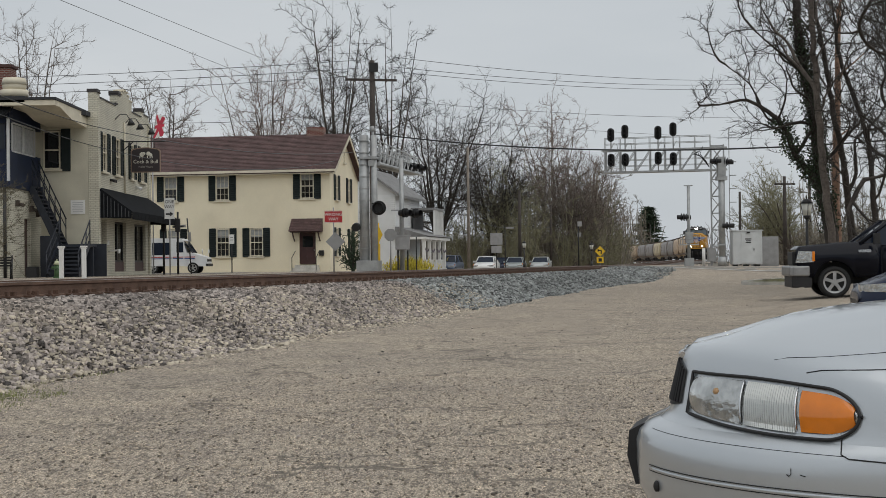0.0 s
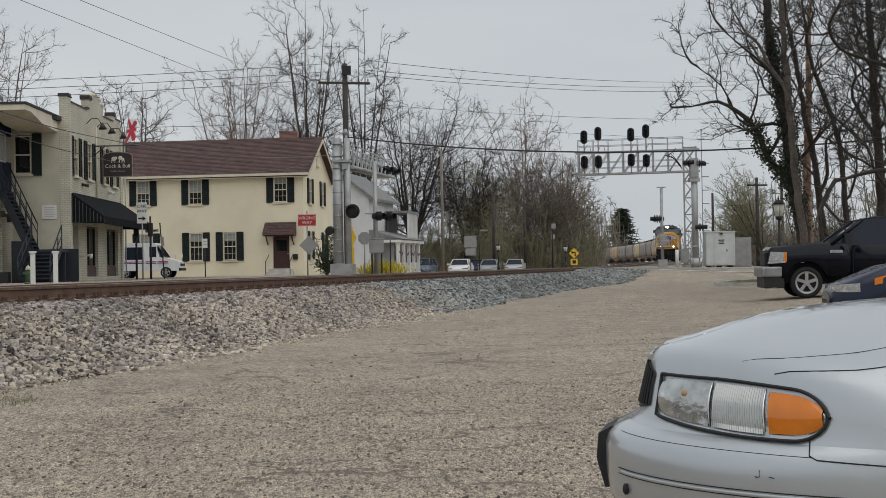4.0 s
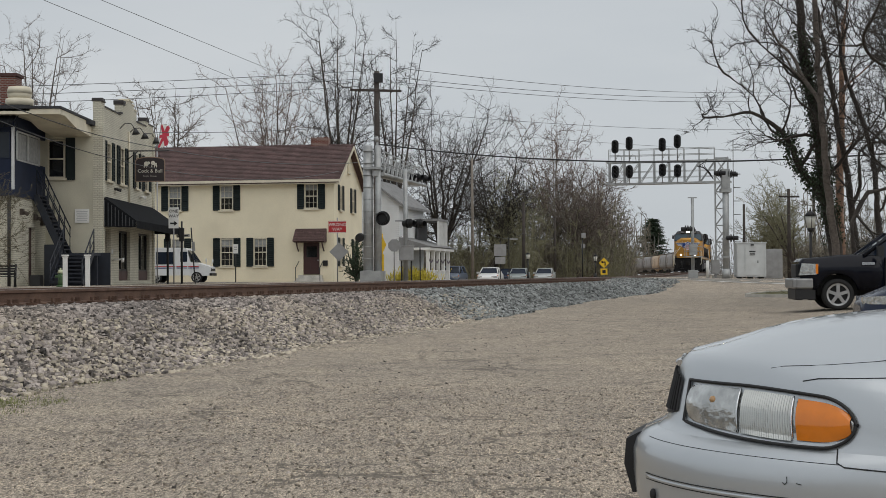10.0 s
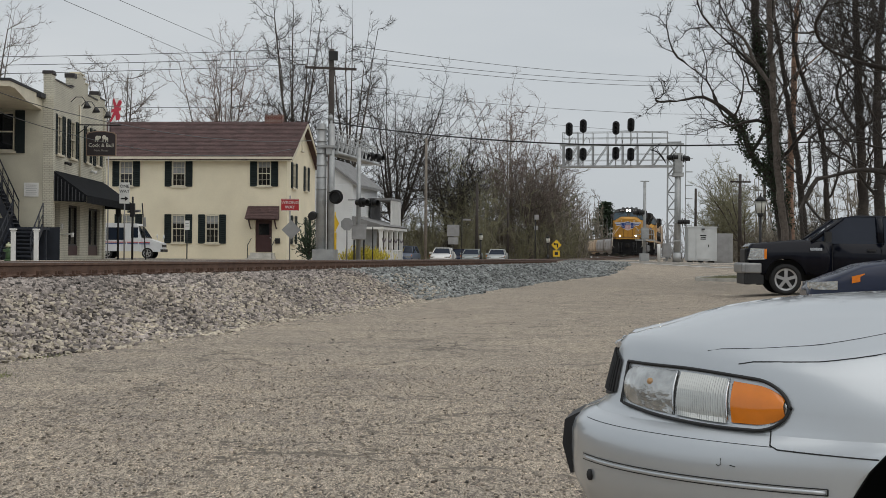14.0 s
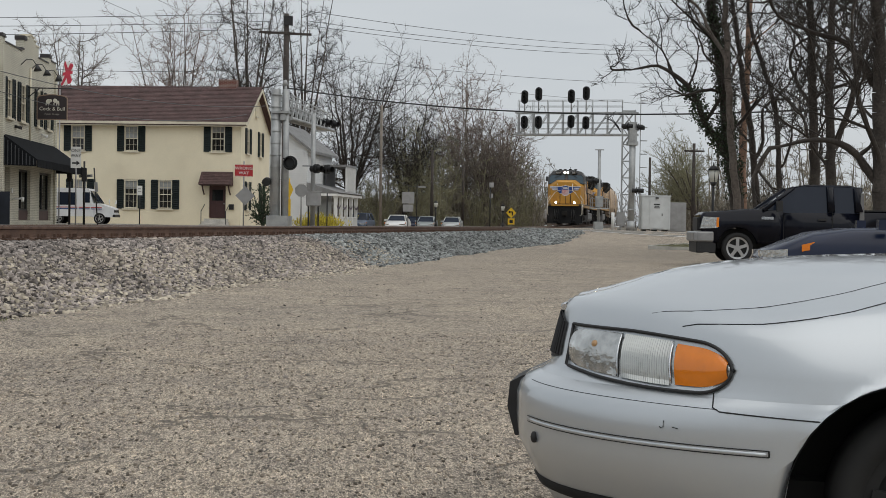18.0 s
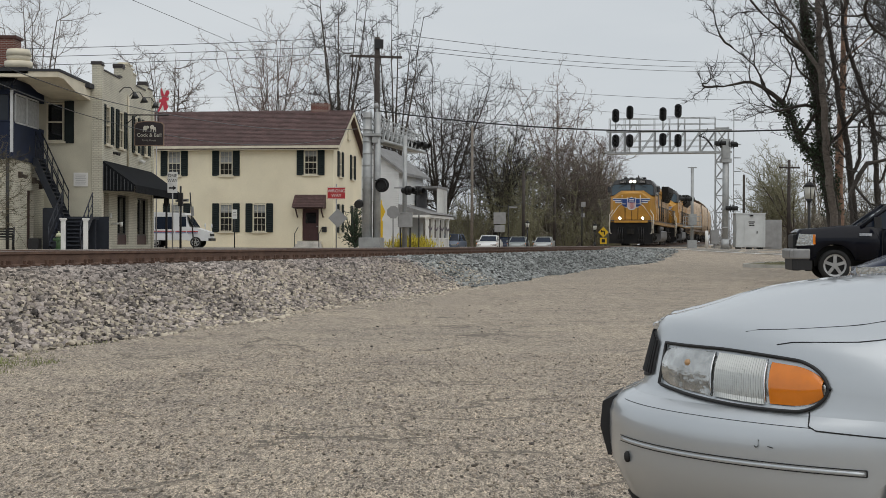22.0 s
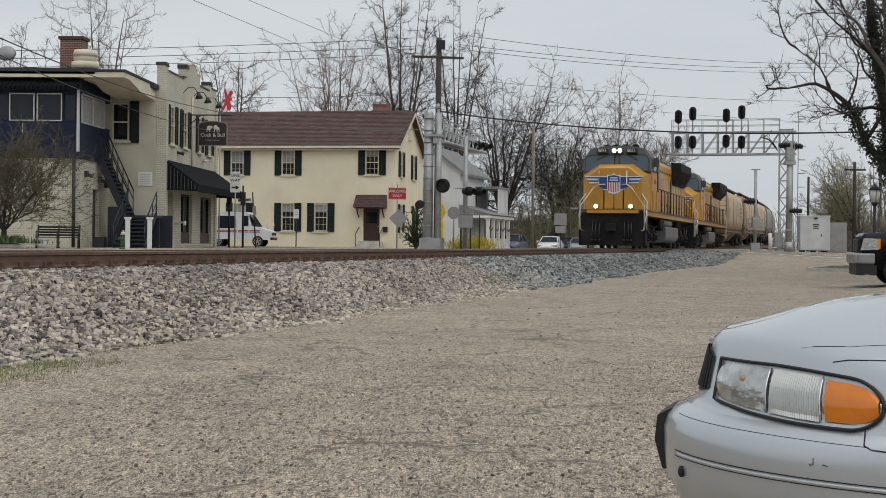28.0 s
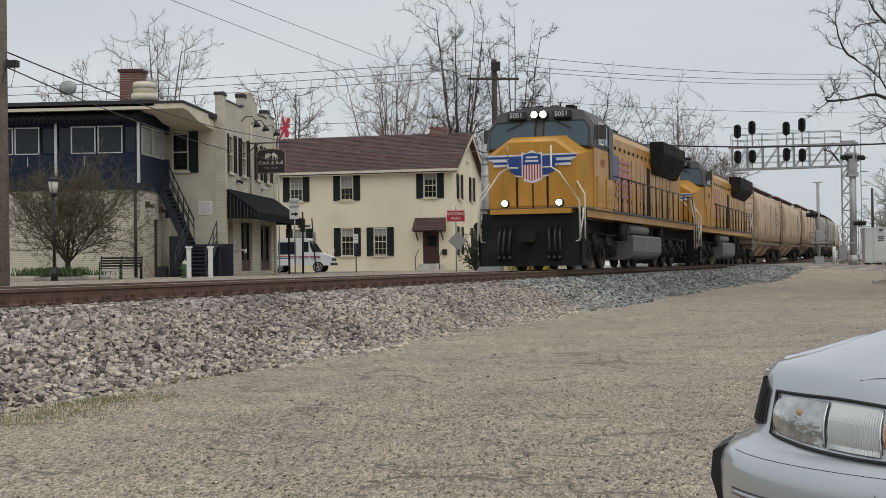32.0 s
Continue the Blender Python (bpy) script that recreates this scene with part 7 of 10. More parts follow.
def simple_car(name, label, m, paint, length=4.7, wide=0.88, hood=0.92, roof=1.43, suv=False, front_amber=True, wb=1.3):
    """A whole parked car: body, glass, lamps, wheels; x runs back from its nose."""
    c = thing(name, label, "car", m)
    L = length
    st = [(0.0, 0.62, 0.34, 0.58), (0.06, 0.74, 0.24, 0.68), (0.25, 0.83, 0.2, 0.76), (0.8, wide, 0.2, hood - 0.08), (1.35, wide, 0.2, hood), (L - 1.1, wide, 0.2, hood + 0.05), (L - 0.4, wide, 0.22, hood + 0.03), (L - 0.08, wide - 0.08, 0.28, hood - 0.08), (L, wide - 0.18, 0.36, hood - 0.2)]
    bm = B()
    loft(bm, [[Vector(v) for v in ((x, -w * 0.9, b), (x, w * 0.9, b), (x, w, b + 0.14), (x, w, t - 0.16), (x, w * 0.93, t - 0.06), (x, w * 0.72, t), (x, -w * 0.72, t), (x, -w * 0.93, t - 0.06), (x, -w, t - 0.16), (x, -w, b + 0.14))] for x, w, b, t in st])
    part("body", bm, paint, c)
    xr = L - 0.25 if suv else L - 0.75
    gs = [(wb, hood - 0.04, 0.8), (wb + 0.75, roof - 0.03, 0.62), (wb + 1.1, roof, 0.6), (xr - 0.55, roof - 0.02, 0.6), (xr, hood, 0.76)]
    bm = B()
    loft(bm, [[Vector(v) for v in ((x, -0.8, hood - 0.1), (x, 0.8, hood - 0.1), (x, w, z), (x, -w, z))] for x, z, w in gs], smooth=False)
    part("glasshouse", bm, CARGLASS, c, "dark car windows")
    bm = B()
    loft(bm, [[Vector(v) for v in ((x, -w, z), (x, w, z), (x, w * 0.96, z + 0.035), (x, -w * 0.96, z + 0.035))] for x, z, w in ((wb + 0.7, roof - 0.04, 0.62), (wb + 1.1, roof, 0.61), (xr - 0.5, roof - 0.02, 0.61))])
    for sy in (-1, 1):
        for a, b in (((wb + 0.02, 0.79, hood - 0.04), (wb + 0.75, 0.62, roof)), ((2.75, 0.82, hood - 0.02), (2.75, 0.62, roof)), ((xr, 0.77, hood), (xr - 0.55, 0.61, roof))):
            rod(bm, (a[0], sy * a[1], a[2]), (b[0], sy * b[1], b[2]), 0.04)
    part("roof", bm, paint, c)
    for sy in (-1, 1):
        bm = B()
        loft(bm, [[Vector((x, sy * y, z)) for y, z in ((w0, 0.6), (w1, 0.6), (w1, 0.70 + 0.08 * x), (w0, 0.70 + 0.08 * x))] for x, w0, w1 in ((0.03, 0.4, 0.66), (0.2, 0.55, 0.82), (0.42, 0.78, 0.86))], smooth=False)
        hl = part("headlamp", bm, LENS, c)
        if front_amber:
            bm = B()
            prism(bm, [(0.62, 0.70), (0.86, 0.75), (0.80, 0.845), (0.62, 0.80)], "y", sy * (wide - 0.02) - 0.012, sy * (wide - 0.02) + 0.03)
            part("turn_signal", bm, AMBER, hl, "orange turn signal lens")
        part("mirror", boxed((1.75, sy * (wide + 0.08), hood + 0.05, 0.14, 0.22, 0.15)), paint, c)
        for x in (0.9, L - 1.0):
            road_wheel(c, x, sy * (wide - 0.09), 0.31, 0.31, sy, 0.2, 5)
    part("grille", boxed((0.05, 0, 0.55, 0.06, 0.7, 0.12), (0.04, 0, 0.33, 0.05, 1.0, 0.1)), RUBBER, c)
    bm = B()
    for sy in (-1, 1):
        box(bm, L - 0.02, sy * 0.62, hood - 0.18, 0.05, 0.3, 0.14)
    part("tail_lamp", bm, TAILRED, c)
    return c


simple_car("navy_sedan", "dark navy sedan parked behind the silver car", pose(6.3, 20.6, ground_at(6.5, 20), 0, 0, -12), NAVYPAINT, 5.2, 0.9, 1.06, 1.42, wb=2.15)
simple_car("blue_wagon", "blue grey wagon parked facing the track", pose(0.6, 118.0, 0.35, 0, 0, 76), mat("blue_grey_paint", (0.075, 0.10, 0.15), 0.3, var=0.05, coat=0.5, obj=-1), 4.6, 0.9, 1.02, 1.6, True)
simple_car("white_sedan", "white sedan parked facing the track", pose(3.9, 114.0, 0.35, 0, 0, 80), mat("white_car_paint", (0.7, 0.7, 0.69), 0.3, var=0.04, coat=0.5, obj=-1), 4.7, 0.9, 0.98, 1.45)
GREYCAR = mat("grey_car_paint", (0.28, 0.31, 0.31), 0.3, var=0.05, coat=0.5, obj=-1)
simple_car("grey_sedan", "grey sedan parked among far cars", pose(7.1, 126.0, 0.35, 0, 0, 80), GREYCAR, 4.6, 0.88, 0.95, 1.42)
simple_car("pale_sedan", "pale silver sedan parked among far cars", pose(9.6, 127.0, 0.35, 0, 0, 80), mat("pale_car_paint", (0.42, 0.44, 0.44), 0.3, var=0.05, coat=0.5, obj=-1), 4.6, 0.88, 0.95, 1.42)
simple_car("dark_sedan", "dark sedan among the far parked cars", pose(6.2, 131.0, 0.35, 0, 0, 80), NAVYPAINT, 4.6, 0.88, 0.95, 1.42)
simple_car("red_sedan", "dull red sedan parked beyond the street", pose(15.0, 150.0, 0.35, 0, 0, 60), mat("dull_red_paint", (0.22, 0.05, 0.05), 0.3, var=0.05, obj=-1), 4.6, 0.88, 0.95, 1.42)

# -- the black pickup --
TZ = ground_at(9.9, 33.3)
truck = thing("pickup_truck", "black extended cab pickup truck with steel wheels", "truck", pose(9.72, 33.15, TZ, 0, 0, -9))
# x back from the front axle, y away from the near side, z from the ground
def section(x, y0, y1, zs):
    return [Vector((x, y, z)) for y, z in ((y0, zs[0]), (y1, zs[0]), (y1 + 0.0, zs[1]), (y1 - 0.05, zs[2]), (y1 - 0.22, zs[3]), (y0 + 0.22, zs[3]), (y0 + 0.05, zs[2]), (y0, zs[1]))]


def arch_z(x):
    for xc in (0.0, 3.52):
        if abs(x - xc) < 0.5:
            return 0.40 + math.sqrt(0.25 - (x - xc) ** 2)
    return 0.46


bm = B()
xs = [-0.90, -0.82, -0.7] + list(np.linspace(-0.52, 0.52, 27)) + [0.8, 1.1]
rings = []
for x in xs:
    z0 = max(arch_z(x), 0.46) if abs(x) < 0.5 else 0.50
    top = 1.28 + 0.09 * ease(-0.95, 0.4, x) if x > -0.88 else 1.2
    nar = 0.08 * float(ease(-0.4, -0.92, x))
    rings.append(section(x, 0.0 + nar, 1.98 - nar, (z0, 1.0, top - 0.04, top)))
loft(bm, rings)
part("front_body", bm, BLACKPAINT, truck, "black bonnet and wings")
bm = B()
loft(bm, [section(x, 0.0, 1.98, (0.42, 1.0, 1.28, 1.32)) for x in (1.1, 1.6, 2.2, 2.98)])
part("cab_lower", bm, BLACKPAINT, truck, "black doors and cab side")
bm = B()
rings = []
for x, z, ins in ((0.62, 1.35, 0.10), (1.38, 1.90, 0.19), (1.7, 1.96, 0.20), (2.75, 1.95, 0.20), (2.98, 1.89, 0.18), (3.02, 1.33, 0.10)):
    rings.append([Vector((x, 0.06, 1.28)), Vector((x, 1.92, 1.28)), Vector((x, 1.98 - ins, z)), Vector((x, ins, z))])
loft(bm, rings, smooth=False)
part("cab_glass", bm, CARGLASS, truck, "tinted cab windows")
bm = B()
loft(bm, [[Vector((x, i0, z)), Vector((x, 1.98 - i0, z)), Vector((x, 1.94 - i0, z + 0.05)), Vector((x, i0 + 0.04, z + 0.05))] for x, z, i0 in ((1.36, 1.88, 0.20), (1.7, 1.94, 0.19), (2.75, 1.93, 0.19), (3.0, 1.87, 0.19))])
for y0, y1 in ((0.07, 0.19), (1.91, 1.68)):
    rod(bm, (0.62, y0, 1.33), (1.38, y1, 1.91), 0.05)
    rod(bm, (2.28, y0 - 0.0, 1.30), (2.26, y1, 1.93), 0.10)
    rod(bm, (2.96, y0, 1.30), (2.93, y1, 1.91), 0.12)
part("cab_roof", bm, BLACKPAINT, truck)
bm = B()
xs = [3.05] + list(np.linspace(3.06, 4.0, 24)) + [4.4, 4.75]
loft(bm, [[Vector((x, y, z)) for y, z in ((0.02, max(arch_z(x), 0.5)), (1.96, max(arch_z(x), 0.5)), (1.96, 1.30), (1.88, 1.34), (0.10, 1.34), (0.02, 1.30))] for x in xs])
part("cargo_bed", bm, BLACKPAINT, truck, "black cargo bed")
part("bed_rail", boxed((3.9, 0.07, 1.355, 1.7, 0.1, 0.03), (3.9, 1.91, 1.355, 1.7, 0.1, 0.03)), RUBBER, truck)
bm = B()
box(bm, -0.98, 0.99, 0.66, 0.22, 1.96, 0.26, bevel=0.05)
box(bm, -0.80, 0.06, 0.66, 0.42, 0.14, 0.26, bevel=0.04)
part("front_bumper", bm, mat("dull_bumper_steel", (0.3, 0.3, 0.3), 0.38, 0.6, var=0.15, scale=4), truck, "dull chrome front bumper")
bm = B()
box(bm, -0.92, 0.99, 0.40, 0.2, 1.9, 0.3, bevel=0.03)
box(bm, -0.72, 0.08, 0.40, 0.36, 0.1, 0.26)
part("air_dam", bm, RUBBER, truck)
bm = B()
box(bm, -0.92, 0.99, 0.98, 0.1, 1.2, 0.34, bevel=0.03)
part("grille", bm, RUBBER, truck, "black grille")
for sy, y in ((-1, 0.10), (1, 1.88)):
    bm = B()
    prism(bm, [(-0.93, 0.86), (-0.50, 0.88), (-0.46, 1.14), (-0.86, 1.16)], "y", y - 0.10, y + 0.10)
    hl = part("headlamp", bm, LENS, truck, "clear headlamp")
    part("turn_signal", boxed((-0.50, y + sy * 0.085, 1.02, 0.06, 0.05, 0.24)), AMBER, hl, "orange corner lamp")
    part("mirror", boxed((0.98, y + sy * 0.25, 1.44, 0.14, 0.24, 0.26)), RUBBER, truck)
part("fender_badge", boxed((0.72, -0.008, 1.14, 0.3, 0.012, 0.07)), CHROME, truck)
part("door_handle", boxed((2.05, -0.012, 1.12, 0.2, 0.04, 0.05)), RUBBER, truck)
for x in (1.12, 2.3):
    part("door_seam", boxed((x, -0.002, 0.9, 0.014, 0.006, 0.8)), DARKLINER, truck)
for x in (0.0, 3.52):
    for sy, y in ((-1, 0.13), (1, 1.85)):
        road_wheel(truck, x, y, 0.385, 0.385, sy, 0.25, 5)
    part("wheel_well", boxed((x, 0.99, 0.62, 0.95, 1.5, 0.5)), DARKLINER, truck)
bm = B()
prism(bm, [(2.95, 0.95), (3.08, 0.95), (3.05, 1.75), (2.98, 1.8)], "y", -0.005, 0.02)
part("cab_bar_reflector", bm, TANKGREY, truck)
part("chassis", boxed((1.8, 0.99, 0.45, 5.2, 1.0, 0.2)), DARKLINER, truck)

# -- the mail van --
MV = mat("mail_white", (0.70, 0.71, 0.72), 0.45, var=0.05, scale=2, obj=-1, stain=(0.5, 0.5, 0.5, 0.3))
van = thing("mail_van", "white boxy mail van with a red and blue stripe", "van", pose(-13.95, 82.2, 0.8, 0, 0, 0))
# nose at x = 0 towards +x; the box runs to -x
bm = B()
prism(bm, [(-4.4, 0.45), (-1.25, 0.45), (-1.25, 1.3), (-1.5, 2.1), (-4.35, 2.14), (-4.4, 2.0)], "y", 0.0, 1.9)
part("box_body", bm, MV, van, "white van body")
bm = B()
prism(bm, [(-1.35, 0.42), (-0.08, 0.42), (0.0, 0.55), (-0.02, 0.95), (-0.85, 1.22), (-1.35, 1.28)], "y", 0.08, 1.82)
part("nose", bm, MV, van)
bm = B()
prism(bm, [(-0.92, 1.24), (-0.86, 1.24), (-1.36, 1.98), (-1.42, 1.98)], "y", 0.14, 1.76)
part("windscreen", bm, CARGLASS, van)
bm = B()
prism(bm, [(-1.42, 1.96), (-1.5, 2.12), (-4.36, 2.16), (-4.36, 2.10)][::-1], "y", -0.02, 1.92)
part("roof", bm, MV, van)
part("side_window", boxed((-1.62, -0.004, 1.58, 0.42, 0.02, 0.62), (-2.75, -0.004, 1.5, 1.1, 0.02, 0.75)), CARGLASS, van, "dark open side door")
part("door_frame", boxed((-2.1, -0.012, 1.3, 0.07, 0.03, 1.5), (-1.38, -0.01, 1.3, 0.06, 0.03, 1.4)), MV, van)
part("stripe", boxed((-2.5, -0.008, 0.99, 3.6, 0.01, 0.05)), RED, van, "thin red stripe")
part("stripe", boxed((-2.5, -0.008, 0.90, 3.6, 0.01, 0.05)), BLUE, van, "thin blue stripe")
part("panel_mark", boxed((-3.85, -0.008, 1.55, 0.55, 0.01, 0.42)), BLUE, van, "blue square marking")
bm = B()
prism(bm, [(-4.05, 1.5), (-3.65, 1.62), (-3.7, 1.68), (-4.05, 1.6)], "y", -0.018, -0.008)
part("panel_mark_wedge", bm, MV, van)
part("bumper", boxed((0.0, 0.95, 0.5, 0.14, 1.8, 0.16)), RUBBER, van, "black bumper")
bm = B()
for y in (0.3, 1.6):
    rod(bm, (-0.02, y, 0.78), (0.02, y, 0.78), 0.09, seg=12)
box(bm, 0.0, 0.95, 0.78, 0.03, 0.8, 0.14)
part("headlamp", bm, RUBBER, van)
for x in (-0.85, -3.3):
    for sy, y in ((-1, 0.1), (1, 1.8)):
        road_wheel(van, x, y, 0.33, 0.33, sy, 0.18, 5)
bm = B()
for y in (-0.25, 2.15):
    rod(bm, (-0.25, y, 1.35), (-0.25, y * 0.7 + 0.28, 1.1), 0.015)
    rod(bm, (-0.24, y, 1.35), (-0.2, y, 1.35), 0.13, 0.12, 12)
part("round_mirror", bm, MV, van)
# ---- railway signals, poles, signs and street things ----
SIGBLACK = mat("signal_black", (0.012, 0.012, 0.013), 0.6, var=0.15, scale=5)
POLEWOOD = mat("pole_timber", (0.052, 0.043, 0.038), 0.9, var=0.25, scale=2, grain=0.25, grain_scale=14, bump=0.006)
PALEWOOD = mat("weathered_pole_timber", (0.19, 0.165, 0.14), 0.9, var=0.2, scale=2, grain=0.25, grain_scale=14, bump=0.006)
REDWOOD = mat("reddish_pole_timber", (0.11, 0.06, 0.045), 0.9, var=0.25, scale=2, grain=0.2)
SIGNYELLOW = mat("sign_yellow", (0.75, 0.48, 0.02), 0.5, var=0.06, scale=3)
SIGNGREY = mat("sign_back_metal", (0.30, 0.30, 0.30), 0.5, 0.4, var=0.12, scale=3)
SIGNWHITE = mat("sign_white", (0.7, 0.7, 0.68), 0.5, var=0.06, scale=3)
CABINET = mat("cabinet_grey_paint", (0.55, 0.57, 0.57), 0.5, var=0.08, scale=1.5, stain=(0.4, 0.4, 0.39, 0.4))
WIRE = mat("black_cable", (0.015, 0.015, 0.016), 0.6, var=0.05)
THINWIRE = mat("grey_wire", (0.10, 0.105, 0.11), 0.5, 0.3, var=0.05)

# signal gantry over the track
gantry = thing("signal_gantry", "grey steel signal gantry with black signal heads over the track", "signal gantry", pose(18.75, 89.9, 0.82, 0, 0, -14.1))
for x in (-0.42, 0.42):
    for y in (-0.3, 0.3):
        bm = B()
        box(bm, x, y, 4.05, 0.08, 0.08, 8.1)
        part("leg", bm, GALV, gantry)
bm = B()
for i in range(7):
    z0, z1 = 0.2 + 1.12 * i, 0.2 + 1.12 * (i + 1)
    for y in (-0.3, 0.3):
        rod(bm, (-0.42, y, z0), (0.42, y, z1), 0.03, seg=5)
        rod(bm, (0.42, y, z0), (-0.42, y, z1), 0.03, seg=5)
        rod(bm, (-0.42, y, z1), (0.42, y, z1), 0.03, seg=5)
part("lattice", bm, GALV, gantry, "crossed steel lattice bars")
part("base", boxed((0, 0, 0.1, 1.3, 1.1, 0.25)), CONCRETE, gantry)
for z in (6.45, 7.9):
    for y in (-0.35, 0.35):
        part("chord", boxed((-3.5, y, z, 8.3, 0.09, 0.09)), GALV, gantry)
part("deck", boxed((-3.6, 0, 6.40, 7.9, 0.8, 0.05)), GALV, gantry, "open grating walkway")
for i in range(8):
    x = -7.4 + 1.0 * i
    for y in (-0.35, 0.35):
        for dx in (0.0, 1.0) if i < 7 else (0.0,):
            bm = B()
            rod(bm, (x, y, 6.45), (x + dx, y, 7.9), 0.03, seg=5)
            part("web_bar", bm, GALV, gantry)
bm = B()
for y in (-0.4, 0.4):
    for z in (8.35, 8.75):
        rod(bm, (-7.45, y, z), (-0.4, y, z), 0.022, seg=5)
    for z in (6.85, 7.25):
        rod(bm, (-7.45, y, z), (-0.4, y, z), 0.018, seg=5)
    for i in range(8):
        rod(bm, (-7.45 + i, y, 6.45), (-7.45 + i, y, 8.75), 0.022, seg=5)
part("handrail", bm, GALV, gantry)
bm = B()
for y in (0.55, 0.95):
    rod(bm, (0.75, y, 0.3), (0.75, y, 9.3), 0.025, seg=5)
for i in range(28):
    rod(bm, (0.75, 0.55, 0.5 + 0.31 * i), (0.75, 0.95, 0.5 + 0.31 * i), 0.015, seg=4)
for i in range(8):
    z = 2.5 + 0.9 * i
    pipe(bm, [(0.75, 0.5, z), (1.2, 0.5, z), (1.2, 1.0, z), (0.75, 1.0, z)], 0.016, 4)
part("ladder", bm, GALV, gantry, "caged ladder up the tower")
for x, z, low in ((-7.0, 8.95, 0), (-6.05, 9.15, 0), (-3.85, 9.0, 0), (-2.85, 9.2, 0), (-7.0, 7.25, 1), (-6.05, 7.25, 1), (-3.85, 7.3, 1), (-2.85, 7.22, 1)):
    bm = B()
    hh = 0.42 if not low else 0.40
    rings = []
    for y in (-0.5, -0.44):
        rings.append([Vector((x + 0.24 * math.cos(a), y, z + (hh - 0.2) * (1 if math.sin(a) > 0 else -1) * (abs(math.sin(a)) > 1e-6) + 0.24 * math.sin(a))) for a in np.linspace(0, math.tau, 21)[:-1] + 0.01])
    loft(bm, rings, smooth=False)
    head = part("signal_head", bm, SIGBLACK, gantry, "black oval signal head")
    for dz in (-0.26, 0, 0.26):
        bm = B()
        rod(bm, (x, -0.5, z + dz), (x, -0.72, z + dz - 0.03), 0.11, 0.12, 10, caps=False)
        rod(bm, (x, -0.505, z + dz), (x, -0.52, z + dz), 0.09, seg=10)
        part("lens_hood", bm, SIGBLACK, head)
    part("case", boxed((x, -0.3, z, 0.2, 0.3, 0.5)), SIGBLACK, head)
    bm = B()
    if low:
        rod(bm, (x, -0.42, 6.45), (x, -0.42, 7.6), 0.035)
    else:
        rod(bm, (x, -0.42, 7.9), (x, -0.42, z), 0.04)
        pipe(bm, [(x + 0.05, -0.42, 8.1), (x + 0.2, -0.42, 8.4), (x + 0.4, -0.42, 8.3), (x + 0.45, -0.4, 7.95)], 0.02)
    part("mast", bm, GALV, head)
bm = B()
for k in range(5):
    pipe(bm, [(-0.9 - 0.1 * k, -0.42, 8.0 - 0.1 * k), (-1.1 - 0.12 * k, -0.45, 7.5), (-0.7 - 0.1 * k, -0.42, 7.0 + 0.1 * k), (-0.5, -0.42, 6.6)], 0.025, 5)
part("cable_loop", bm, SIGBLACK, gantry)


def flasher(parent, x, z, y, facing=0.0, r=0.15):
    """A crossing lamp pair: hooded black discs on a short arm."""
    m = Matrix.Translation((x, y, z)) @ Matrix.Rotation(facing, 4, "Z")
    bm = B()
    rod(bm, m @ Vector((-0.45, 0, 0)), m @ Vector((0.45, 0, 0)), 0.03)
    for sx in (-0.42, 0.42):
        for d in (-1, 1):
            rod(bm, m @ Vector((sx, d * 0.06, 0)), m @ Vector((sx, d * 0.09, 0)), 0.24, seg=16)
            rod(bm, m @ Vector((sx, d * 0.09, 0)), m @ Vector((sx, d * 0.35, 0.0)), r, r * 1.06, 12, caps=False)
            rod(bm, m @ Vector((sx, 0, 0)), m @ Vector((sx, d * 0.1, 0)), r * 0.9, seg=10)
    return part("flasher", bm, SIGBLACK, parent, "pair of hooded black crossing lamps")


# grey mast with lamps and a junction box, beside the gantry
mast = thing("crossing_mast", "thick grey metal crossing mast with black flashing lamps", "crossing signal", pose(18.0, 85.2, ground_at(18, 85.2)))
bm = B()
rod(bm, (0, 0, 0.0), (0, 0, 6.9), 0.19, 0.18, 16)
rod(bm, (0, 0, 0.0), (0, 0, 0.6), 0.3, 0.22, 16)
part("post", bm, GALV, mast)
part("cross_box", boxed((0.02, 0.05, 6.3, 0.5, 0.5, 1.2), (0.02, 0.05, 5.55, 0.64, 0.64, 0.25)), GALV, mast)
flasher(mast, -0.35, 6.6, -0.3, 1.25, 0.13)
flasher(mast, 0.45, 6.6, 0.3, 1.25, 0.13)
flasher(mast, 0.42, 2.55, 0.0, 1.3, 0.13)
part("band", boxed((0, 0, 2.5, 0.44, 0.44, 0.1), (0, 0, 1.35, 0.42, 0.42, 0.08)), GALV, mast)

tpost = thing("crossing_signal", "slim grey crossing signal post with a T top", "crossing signal", pose(16.1, 86.2, ground_at(16.1, 86.2)))
bm = B()
rod(bm, (0, 0, 0), (0, 0, 5.1), 0.11, 0.09, 10)
box(bm, 0, 0, 0.25, 0.55, 0.5, 0.5)
box(bm, 0, 0, 5.12, 0.55, 0.12, 0.06)
part("post", bm, GALV, tpost)
flasher(tpost, -0.3, 3.1, -0.05, 1.2, 0.13)
bm = B()
box(bm, 0, -0.1, 1.35, 1.1, 0.8, 0.06)
for x, y in ((-0.5, -0.45), (0.5, -0.45), (-0.5, 0.25), (0.5, 0.25)):
    rod(bm, (x, y, 1.35), (x, y, 2.0), 0.02, seg=5)
for z in (1.7, 2.0):
    pipe(bm, [(-0.5, -0.45, z), (0.5, -0.45, z), (0.5, 0.25, z), (-0.5, 0.25, z), (-0.5, -0.45, z)], 0.018, 5)
part("platform", bm, GALV, tpost, "small railed grating platform")
part("gate_box", boxed((0.05, 0.1, 1.8, 0.45, 0.4, 0.7)), GALV, tpost)
